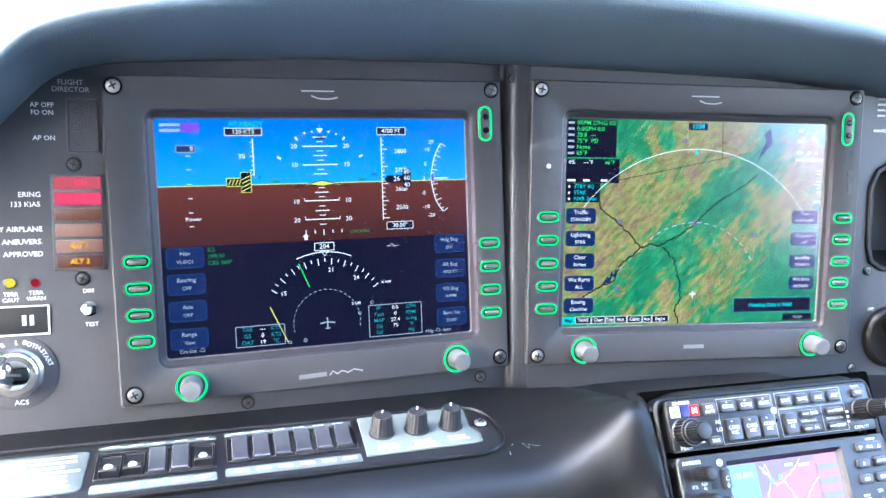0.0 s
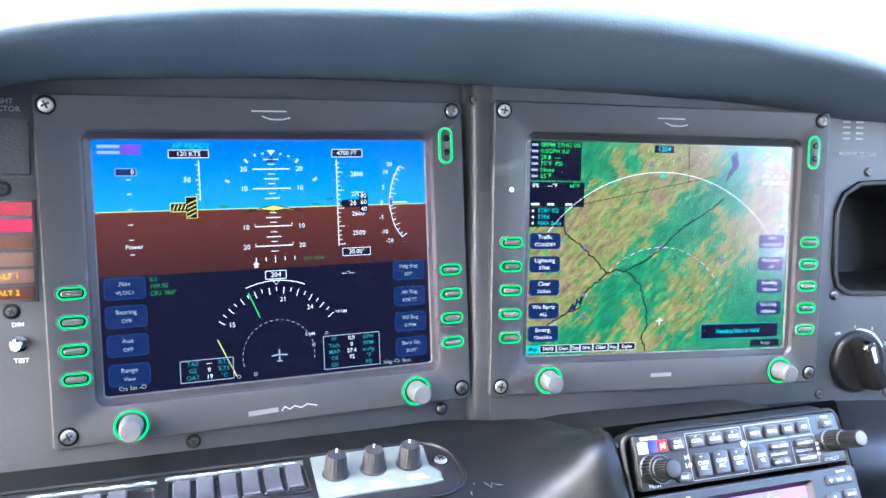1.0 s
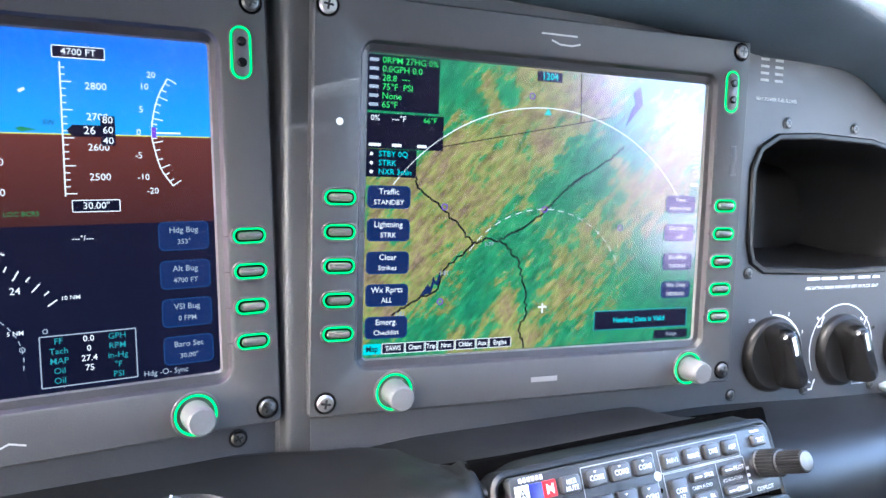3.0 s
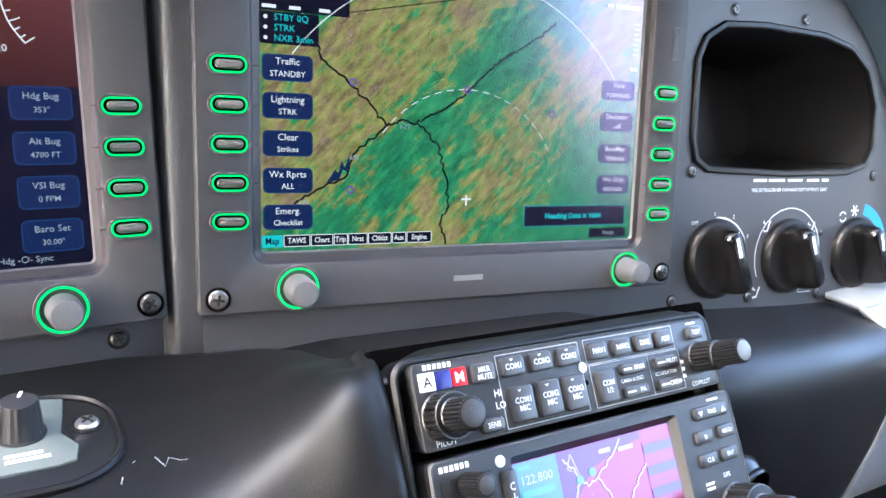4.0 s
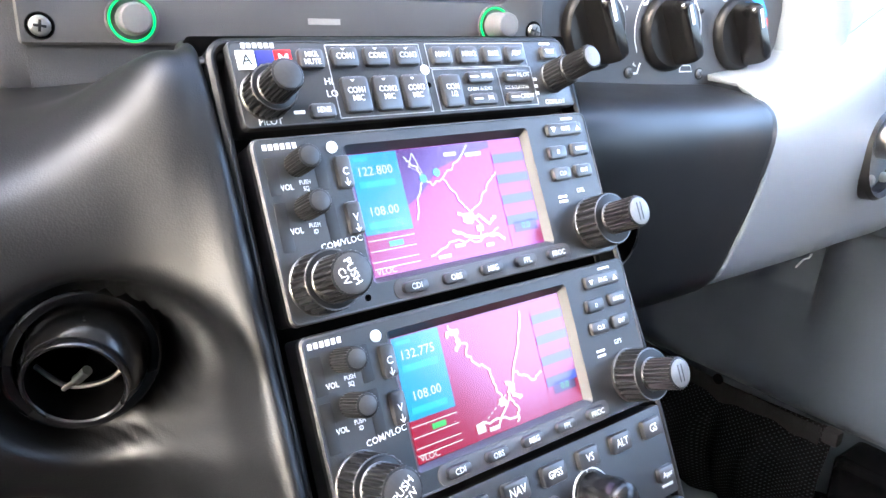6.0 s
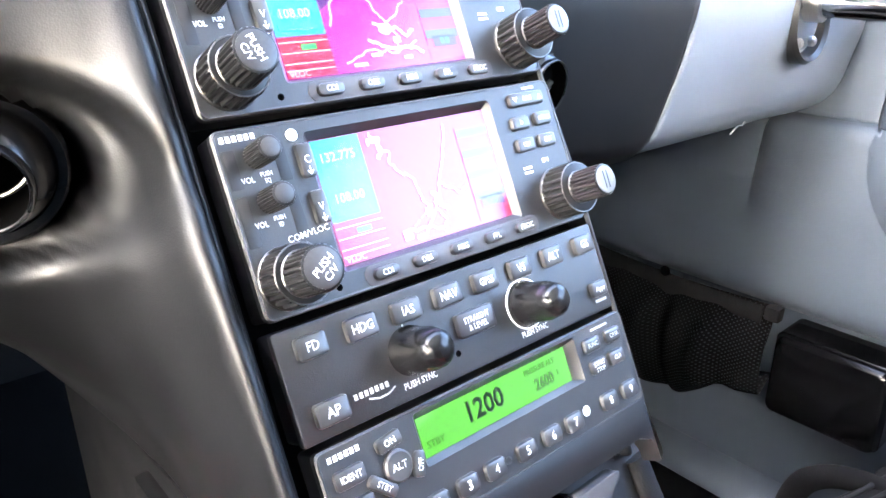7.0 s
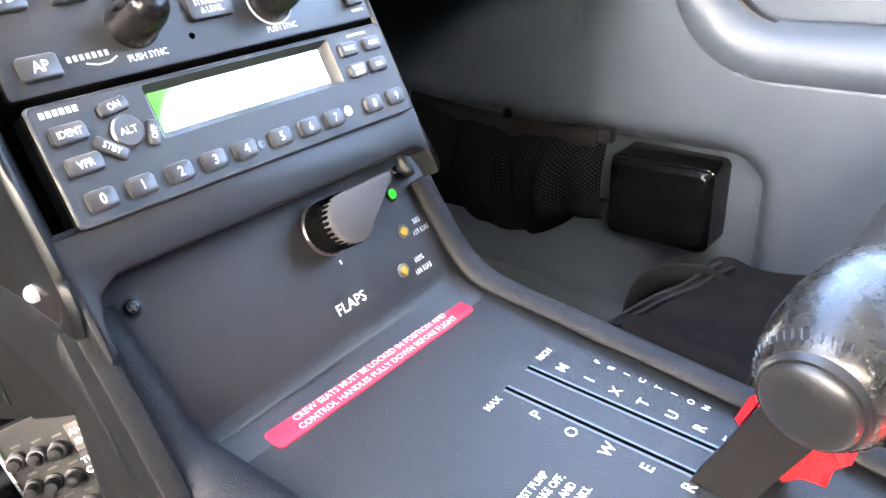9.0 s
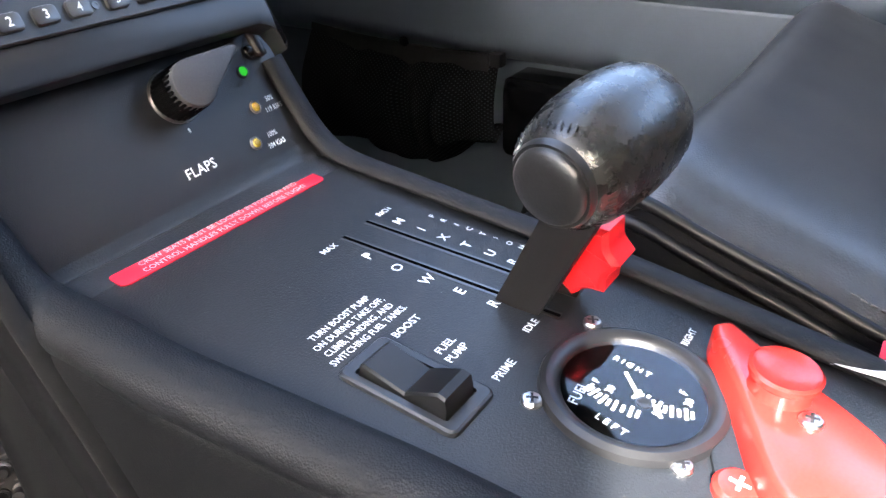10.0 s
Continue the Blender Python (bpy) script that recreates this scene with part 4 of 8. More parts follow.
part("card_slot", ring(rrect(118.4, 31.5, 4.2, 17, 0.6), rrect(118.4, 31.5, 3.2, 16, 0.4), -0.5, 0.4, 0.1), bezel_dark, mfd)
part("slot_door", box(118.4, 31.5, 3.0, 15.8, -0.4, 0.2, 0.3, 0.1), bezel_paint, mfd)
part("sensor", lathe([(1.7, -0.3), (1.7, 0.4), (1, 0.6)], -113.5, 41, 14), white_plastic, mfd, "small white light sensor")

Z0, Z1, Z2, Z3 = -5.6, -5.4, -5.2, -5.0


def rect(x0, y0, x1, y1):
    return [(x0, y0), (x1, y0), (x1, y1), (x0, y1)]


def frame_line(x0, y0, x1, y1, w, z):
    return dashes([[(x0, y0), (x1, y0)], [(x1, y0), (x1, y1)], [(x1, y1), (x0, y1)], [(x0, y1), (x0, y0)]], w, z)


def soft_key(scr, x, y, w, h, a, b, ink=None, cap=3.0):
    k = part("soft_key", flat(rrect(x, y, w, h, 2.2, 5), Z1), d_button, scr)
    part("outline", dashes([rrect(x, y, w, h, 2.2, 5) + rrect(x, y, w, h, 2.2, 5)[:1]], 0.5, Z2), d_edge, k)
    letters(k, a, x, y + 2.6, cap, ink or d_grey, Z2)
    if b:
        letters(k, b, x, y - 2.6, cap * 0.86, ink or d_grey, Z2)
    return k


# flight display picture
ps = part("screen", flat(rect(-99.4, 32.9, 101, 74.8), Z0), d_sky, pfd, "lit blue sky field of the flight display")
part("ground_field", flat(rect(-99.4, -4.4, 101, 32.9), Z0), d_ground, ps)
part("compass_field", flat(rect(-99.4, -73.6, 101, -4.4), Z0), d_navy, ps)
part("horizon", dashes([[(-99.4, 32.9), (101, 32.9)]], 0.5, Z1), d_yellow, ps)
bm = bmesh.new()
for v_, y in ((20, 56.7), (10, 44.8)):
    line([(-10.4, y), (12.2, y)], 0.7, Z2, bm)
for y in (21.6, 9.5):
    line([(-10.4, y + 1.8), (-10.4, y), (12.2, y), (12.2, y + 1.8)], 0.7, Z2, bm)
for i in range(10):
    y = 62.6 - 2.97 * 2 * i
    if abs(y - 33) > 3 and all(abs(y - q) > 1.5 for q in (56.7, 44.8, 21.6, 9.5)):
        line([(-3.6, y), (5.4, y)], 0.6, Z2, bm)
    y -= 2.97
    if abs(y - 33) > 3:
        line([(-1.2, y), (3.0, y)], 0.5, Z2, bm)
for p, q in (((-26.5, 50.1), (-24.2, 49.0)), ((-14.6, 62.8), (-13.2, 60.6)), ((-8.9, 65.8), (-8.4, 64.6)), ((28.7, 50.7), (26.4, 49.5)), ((17.4, 62.8), (16.0, 60.6)), ((12, 65), (11.5, 64)), ((7, 66.4), (6.8, 65.4)), ((-4, 66.6), (-3.8, 65.6))):
    line([p, q], 1.2, Z2, bm)
part("pitch_ladder", bm, d_white, ps)
for v_, y in ((20, 56.7), (10, 44.8), (10, 21.2), (20, 9.2)):
    letters(ps, str(v_), -15.7, y, 2.9, d_white, Z2)
    letters(ps, str(v_), 18, y, 2.9, d_white, Z2)
part("bank_pointer", flat([(1.2, 65), (-1.2, 68.2), (3.6, 68.2)], Z2), d_white, ps)
part("slip_pointer", flat([(1.2, 64.2), (4.6, 61.2), (-2.2, 61.2)], Z2), d_black, ps)
part("aircraft_symbol", flat([(-17.2, 30.3), (1.2, 34.6), (18.9, 30.5), (8.4, 32.2), (1.2, 30.6), (-6.2, 32.0)], Z2), d_yellow, ps)
part("aircraft_edge", dashes([[(-17.2, 30.3), (1.2, 34.6), (18.9, 30.5), (8.4, 32.0), (1.2, 31.0), (-6.2, 32.0), (-17.2, 30.3)]], 0.5, Z3), d_black, ps)
for x0, x1 in ((-31.1, -23.2), (24.5, 32.5)):
    part("wing_mark", flat([(x0, 34.8), (x0 + 2, 33.6), (x1, 34.5), (x0 + 2, 35.6)], Z2), d_dimgreen, ps)
letters(ps, "AP READY", -45, 70.9, 3.2, d_lime, Z2)
part("speed_box", flat(rect(-58, 63.9, -35.5, 68.4), Z1), d_black, ps)
part("box_line", frame_line(-58, 63.9, -35.5, 68.4, 0.4, Z2), d_white, ps)
letters(ps, "120 KTS", -46.8, 66.1, 2.7, d_white, Z2)
bm = bmesh.new()
line([(-41.3, 62), (-41.3, 38.5)], 0.6, Z2, bm)
for i in range(8):
    line([(-43.6 if i % 3 == 0 else -42.6, 59.5 - 2.9 * i), (-41.3, 59.5 - 2.9 * i)], 0.5, Z2, bm)
part("speed_tape", bm, d_white, ps)
bm = bmesh.new()
line([(41.6, 62.2), (41.2, 7.5)], 0.6, Z2, bm)
for i in range(19):
    y = 60 - 2.5 * 1.02 * i * 1.12
    line([(41.5, y), (45.6 if i % 4 == 2 else 43.4, y)], 0.5, Z2, bm)
part("altitude_tape", bm, d_white, ps)
letters(ps, "30", -48.4, 50.8, 3.0, d_white, Z2)
part("speed_flag", flat([(-58.3, 37.2), (-49.6, 37.2), (-49.6, 40.8), (-43.4, 40.8), (-43.4, 28.2), (-49.6, 28.2), (-49.6, 32.2), (-58.3, 32.2)], Z2), d_black, ps)
part("flag_edge", dashes([[(-58.3, 37.2), (-49.6, 37.2), (-49.6, 40.8), (-43.4, 40.8), (-43.4, 28.2), (-49.6, 28.2), (-49.6, 32.2), (-58.3, 32.2), (-58.3, 37.2)]] +
                         [[(-57 + 2.1 * i, 33), (-55.6 + 2.1 * i, 36.4)] for i in range(4)] + [[(-49, 29 + 2.4 * i), (-44, 31.4 + 2.4 * i)] for i in range(4)], 0.6, Z3), d_yellow, ps)
letters(ps, "S", -38, 37.2, 2.4, d_button, Z2)
letters(ps, "SW", 36.5, 37.5, 2.0, d_button, Z2)
for x0, y0, x1, y1, s, c in ((39, 63.9, 58.5, 68.6, "4700 FT", 2.7), (43.5, 1.0, 61.6, 5.8, "30.00\"", 2.8)):
    part("value_box", flat(rect(x0, y0, x1, y1), Z1), d_black, ps)
    part("box_line", frame_line(x0, y0, x1, y1, 0.4, Z2), d_white, ps)
    letters(ps, s, (x0 + x1) / 2, (y0 + y1) / 2, c, d_white, Z2)
for s, y in (("2800", 52.8), ("2700", 40.2), ("2600", 27.6), ("2500", 15.3)):
    letters(ps, s, 54.6, y, 2.9, d_white, Z1)
part("altitude_flag", flat([(42.6, 34.4), (45.2, 36.8), (55.6, 36.8), (55.6, 40.8), (61.2, 40.8), (61.2, 28.4), (55.6, 28.4), (55.6, 32), (45.2, 32)], Z2), d_black, ps)
letters(ps, "26", 51.4, 34.5, 3.2, d_white, Z3)
for s, y in (("80", 39), ("60", 34.8), ("40", 30.4)):
    letters(ps, s, 58.4, y, 2.9, d_white, Z3)
bm = bmesh.new()
vs = [(83.1, 57.8), (78.9, 49.9), (76.3, 40.5), (75.7, 34.3), (76.0, 30.0), (78.7, 19.1), (83.5, 11.5)]
run = [tuple(p) for p in catmull(vs, 6)]
line(run, 0.6, Z2, bm)
for i in range(0, len(run), 2):
    p, q = Vector(run[max(i - 1, 0)]), Vector(run[min(i + 1, len(run) - 1)])
    d = (q - p).normalized()
    L = 4.2 if i % 6 == 0 else 2.2
    line([run[i], (run[i][0] - d.y * L, run[i][1] + d.x * L)], 0.5, Z2, bm)
line([(77, 34.3), (87.6, 34.3)], 0.8, Z2, bm)
part("climb_scale", bm, d_white, ps)
part("climb_bug", flat(rect(75.6, 32.2, 77.4, 36.6), Z3), d_violet, ps)
for s, x, y in (("20", 78, 58.9), ("10", 75, 53.8), ("5", 73.4, 44), ("0", 72, 34.3), ("-5", 71.6, 24.5), ("-10", 73.1, 15.2), ("-20", 76.6, 9.3)):
    letters(ps, s, x - 1.6, y, 2.6, d_white, Z2)
bars(ps, [(-90, 70.6, 12, 1.8), (-90, 67.2, 12, 1.8)], d_grey, Z2)
part("volt_box", flat(rect(-83.5, 66, -73, 71.8), Z2), d_violet, ps)
part("power_box", flat(rect(-87, 53.8, -76, 57.8), Z1), d_button, ps)
part("box_line", frame_line(-87, 53.8, -76, 57.8, 0.4, Z2), d_grey, ps)
letters(ps, "0", -78, 55.8, 2.6, d_white, Z2)
letters(ps, "%", -73.5, 55.8, 2.4, d_cyan, Z2)
part("power_ticks", dashes([[(-81.6, y), (-79, y)] for y in (51.4, 43.1, 34.1, 25.3, 16.5, 8)], 0.5, Z2), d_white, ps)
letters(ps, "Power", -79, 12.4, 2.5, d_white, Z2)
part("deviation_ticks", dashes([[(x, 0.2), (x, 2.6)] for x in (-10.5, -4.6, 7, 13)] + [[(1.1, -1), (1.1, 2.8)]], 0.6, Z2), d_white, ps)
part("nav_arrow", flat([(-11.8, -3.6), (-9.6, -3.6), (-9.6, -1.6), (-8.6, -1.6), (-10.7, 0.4), (-12.8, -1.6), (-11.8, -1.6)], Z3), d_white, ps)
letters(ps, "LOC BCRS", 25, 0.6, 1.9, d_dimgreen, Z2)
for (a, b), y in zip((("Nav", "VLOC1"), ("Bearing", "OFF"), ("Aux", "OFF"), ("Range", "View")), (-11.2, -27.6, -44.4, -61.6)):
    soft_key(ps, -85.3, y, 22, 12.4, a, b, cap=2.6)
for (a, b), y in zip((("Hdg Bug", "353\u00b0"), ("Alt Bug", "4700 FT"), ("VSI Bug", "0 FPM"), ("Baro Set", "30.00\"")), (-10.6, -27.7, -44.6, -61.4)):
    soft_key(ps, 87.0, y, 21, 12.2, a, b, cap=2.5)
for s, x, y in (("ILS", -72, -6.9), ("109.50", -72, -11), ("CRS 360\u00b0", -72, -15.2)):
    letters(ps, s, x, y, 2.6, d_dimgreen, Z2, align="LEFT")
letters(ps, "Crs Set -\u25cb", -84, -69.6, 2.3, d_grey, Z2)
letters(ps, "Hdg -\u25cb- Sync", 77, -70.2, 2.3, d_grey, Z2)
cx, cy = 0.9, -58.6
bm = bmesh.new()
for i in range(-9, 10):
    a = radians(90 - i * 6.2)
    L = 4.4 if i % 2 else 2.4
    line([(cx + 42.5 * math.cos(a), cy + 42.5 * math.sin(a)), (cx + (42.5 - L) * math.cos(a), cy + (42.5 - L) * math.sin(a))], 0.6, Z1, bm)
line([(-17.6, -15.6)] + arc(cx, cy, 46.6, 112, 68, 14) + [(17.6, -15.2)], 0.6, Z1, bm)
part("compass_ticks", bm, d_white, ps)
part("range_ring", dashes([arc(cx, cy, 22, a, a + 5, 2) for a in range(-10, 195, 9)], 0.4, Z1), d_grey, ps)
for s, x, y in (("15", -26.6, -37.6), ("21", 4.7, -24), ("24", 21.2, -30.2)):
    letters(ps, s, x, y, 2.8, d_white, Z1)
part("heading_box", frame_line(-5.4, -11, 7.2, -6, 0.5, Z2), d_white, ps)
letters(ps, "204", 0.9, -8.5, 3.0, d_white, Z2)
part("heading_mark", dashes([[(-2, -11), (0.9, -14.6), (3.8, -11)]], 0.5, Z2), d_white, ps)
part("course_needle", dashes([[(-16.2, -18.8), (-9.8, -34.4)]], 0.7, Z1), d_lime, ps)
part("bearing_needle", dashes([[(-35.5, -45.8), (-25.2, -69.3)]], 0.7, Z1), d_yellow, ps)
bm = bmesh.new()
line([(cx, cy + 3.4), (cx, cy - 4)], 0.9, Z1, bm)
line([(cx - 5, cy - 0.3), (cx, cy + 0.4), (cx + 5, cy - 0.3)], 0.9, Z1, bm)
line([(cx - 1.8, cy - 3.8), (cx + 1.8, cy - 3.8)], 0.7, Z1, bm)
part("own_ship", bm, d_grey, ps)
letters(ps, "5 NM", 20.4, -47.2, 1.8, d_white, Z2)
letters(ps, "10 NM", 41, -34.3, 1.8, d_white, Z2)
letters(ps, "---\u00b0/---", 46.7, -10, 2.2, d_white, Z2)
for x0, y0, x1, y1 in ((-57.5, -70.0, -27.0, -57.0), (28.7, -70.8, 65.2, -49.6)):
    part("data_box", flat(rect(x0, y0, x1, y1), Z1), d_black, ps)
    part("box_line", frame_line(x0, y0, x1, y1, 0.5, Z2), d_grey, ps)
for i, (a, b, c) in enumerate((("TAS", "---", "KTS"), ("GS", "0", "KTS"), ("OAT", "19", "\u00b0C"))):
    y = -59.2 - 4.2 * i
    for s, x, m_ in ((a, -50.5, d_teal), (b, -41, d_white), (c, -32.5, d_teal)):
        letters(ps, s, x, y, 2.6, m_, Z2)
for i, (a, b, c) in enumerate((("FF", "0.0", "GPH"), ("Tach", "0", "RPM"), ("MAP", "27.4", "in-Hg"), ("Oil", "75", "\u00b0F"), ("Oil", "", "PSI"))):
    y = -52 - 4.1 * i
    for s, x, m_ in ((a, 35.5, d_teal), (b, 46.8, d_white), (c, 57.8, d_teal)):
        if s:
            letters(ps, s, x, y, 2.5, m_, Z2)
part("traffic_dots", dashes([arc(-14, -69, 1, 0, 360, 8), arc(22.5, -54, 1, 0, 360, 8), arc(-24, -69.5, 1, 0, 360, 8), arc(31, -47.4, 0.9, 0, 360, 8)], 0.4, Z2), d_grey, ps)

# map display picture
ms = part("screen", flat(rect(-99.4, -73.6, 101, 74.8), Z0), d_map, mfd, "lit relief map of green valleys and brown ridges")


def wander(pts, amp, k=7):
    """A road that jitters between its turning points."""
    rnd = random.Random(len(pts) * 7 + int(pts[0][0] * 10))
    out = [tuple(pts[0])]
    for a, b in zip(pts, pts[1:]):
        for j in range(1, k + 1):
            t = j / k
            o = amp if j < k else 0
            out.append((a[0] + (b[0] - a[0]) * t + rnd.uniform(-o, o), a[1] + (b[1] - a[1]) * t + rnd.uniform(-o, o)))
    return out


ROADS = (((-73.4, 16.4), (-72.6, 11.3), (-60.5, 2.2), (-50.4, -6.1), (-42, -16.9)),
         ((46.7, 36.8), (38, 29), (20.4, 18.9), (10.7, 11.6), (-3.2, -2), (-18.4, -10.7), (-26.7, -14.9), (-35.9, -14.4), (-42, -16.9)),
         ((-42, -16.9), (-56.1, -28.8), (-60.1, -39.1), (-76, -47.2), (-84.5, -52.3)),
         ((-26.7, -14.9), (-16.1, -23.9), (-11.6, -38.7), (-9.3, -53.6), (-13.8, -63), (-10.1, -73)))
for r_ in ROADS:
    part("road", dashes([wander(r_, 0.9)], 0.95, Z1), d_road, ms)
part("border", dashes([[(-60.5, 31.7), (18.9, 47.9), (38, 52)], [(18, 74), (18.9, 47.9)]], 0.45, Z1), d_road, ms)
part("lake", flat([(56, 69.6), (58, 60), (52, 53), (47.2, 47.2), (50, 55), (53, 60), (51.5, 66)], Z1), d_button, ms)
part("lake", flat([(-70, -43), (-66, -37), (-64.4, -38.5), (-63, -33), (-61.4, -36), (-58.6, -28.4), (-60, -38), (-62.4, -36.8), (-64, -41.5)], Z1), d_button, ms)
part("range_arc", dashes([arc(-1, -51, 105.4, 143, 35, 48)], 0.55, Z1), d_white, ms)
part("inner_arc", dashes([arc(-1, -51, 52.6, a, a + 4, 2) for a in range(28, 146, 7)], 0.4, Z1), d_white, ms)
part("own_ship", dashes([[(0, -48.8), (0, -54)], [(-2.6, -50.8), (2.6, -50.8)]], 0.9, Z2), d_white, ms)
part("heading_mark", flat([(-1.4, 54.6), (-3.6, 50.8), (0.8, 50.8)], Z2), d_cyan, ms)
part("heading_box", flat(rect(-8.4, 68, 6.4, 73), Z1), d_black, ms)
letters(ms, "1204", -1, 70.5, 3.4, d_cyan, Z2, bold=0.02)
for x, y in ((-11, 60), (-58, 2), (-1, 1.5), (47, -8), (-59, -46)):
    part("airfield", dashes([arc(x, y, 1.5, 0, 360, 8)], 0.6, Z2), d_violet, ms)
letters(ms, "I-77", -32.6, -17, 2.2, d_grey, Z2)
letters(ms, "I-81", -57, -31.5, 2.2, d_grey, Z2)
letters(ms, "I-81", -80, -51.6, 2.2, d_grey, Z2)
for x0, y0, x1, y1 in ((-99, 47.6, -62.6, 74), (-99, 29.6, -59.8, 46.4), (-99, 16, -73.6, 29.4)):
    part("data_box", flat(rect(x0, y0, x1, y1), Z1), d_black, ms)
rows = (("Pwr", "0RPM 27HG 0%"), ("Fuel", "0.0GPH 0.0"), ("Rng", "28.8  ---"), ("Oil", "75\u00b0F  PSI"), ("Lean", "None"), ("Oat", "65\u00b0F"))
for i, (a, b) in enumerate(rows):
    y = 71.4 - 4.2 * i
    bars(ms, [(-96, y, 4.6, 1.6)], d_grey, Z2)
    letters(ms, b, -92, y, 3.0, d_lime, Z2, align="LEFT")
letters(ms, "0%", -95, 44, 2.7, d_white, Z2)
letters(ms, "---\u00b0F", -83, 44, 2.7, d_white, Z2)
letters(ms, "66\u00b0F", -67, 44, 2.7, d_lime, Z2)
bars(ms, [(-95, 31.4, 6, 1.5), (-84, 31.4, 5, 1.5), (-71, 31.4, 5, 1.5)], d_white, Z2)
for i, s in enumerate(("STBY 0Q", "STRK", "NXR 3min")):
    letters(ms, s, -93, 27 - 4.3 * i, 2.7, d_cyan, Z2, align="LEFT")
    part("status_dot", flat(circle(-96.5, 27 - 4.3 * i, 0.9, 8), Z2), d_white, ms)
for (a, b), y in zip((("Traffic", "STANDBY"), ("Lightning", "STRK"), ("Clear", "Strikes"), ("Wx Rprts", "ALL"), ("Emerg.", "Checklist")), (6.3, -9.7, -25.8, -41.9, -58.0)):
    soft_key(ms, -87.2, y, 21.5, 10.6, a, b, d_white, 2.8)
for (a, b), y in zip((("View", "FORWARD"), ("Declutter", ""), ("BaseMap", "TERRAIN"), ("Wx Only", "NEXRAD")), (5.6, -10.7, -27.4, -43.6)):
    soft_key(ms, 87.2, y, 20, 9.4, a, b, d_white, 2.5)
part("declutter_mark", flat([(84, -14), (90, -14), (90, -11)], Z2), d_grey, ms)
xs = (-99, -89.5, -77.2, -66.6, -59.8, -50.2, -38.4, -31, -17.8)
for i, s in enumerate(("Map", "TAWS", "Chart", "Trip", "Nrst", "Chklst", "Aux", "Engine")):
    tb = part("page_tab", flat(rect(xs[i] + 0.4, -71.2, xs[i + 1] - 0.3, -66.2), Z1), d_cyan if i == 0 else d_black, ms)
    part("outline", frame_line(xs[i] + 0.4, -71.2, xs[i + 1] - 0.3, -66.2, 0.35, Z2), d_white if i else d_cyan, tb)
    letters(tb, s, (xs[i] + xs[i + 1]) / 2, -68.7, 2.4 if i else 2.9, d_white if i else d_navy, Z2, 0.85, bold=0.02)
part("message_box", flat(rect(33.1, -65.2, 96, -54.6), Z1), d_black, ms)
part("outline", frame_line(33.1, -65.2, 96, -54.6, 0.6, Z2), d_teal, ms)
letters(ms, "Heading Data is Valid", 63, -60, 2.8, d_cyan, Z2, bold=0.03)
part("range_box", flat(rect(73.6, -72, 97.4, -67), Z1), d_black, ms)
letters(ms, "Range", 86, -69.4, 2.2, d_grey, Z2)
bars(ms, [(80, 69, 4, 1.4), (80, 61.5, 5, 1.4), (80, 53, 5, 1.8), (87.5, 53, 3, 1.8), (94, 53, 1.2, 1.8), (79, 48, 4, 1.4), (90, 48, 15, 2.0), (96, 17, 5, 1.8)] + [(96.5, 40 - 2.6 * i, 3.4, 0.7) for i in range(7)], d_white, Z2)

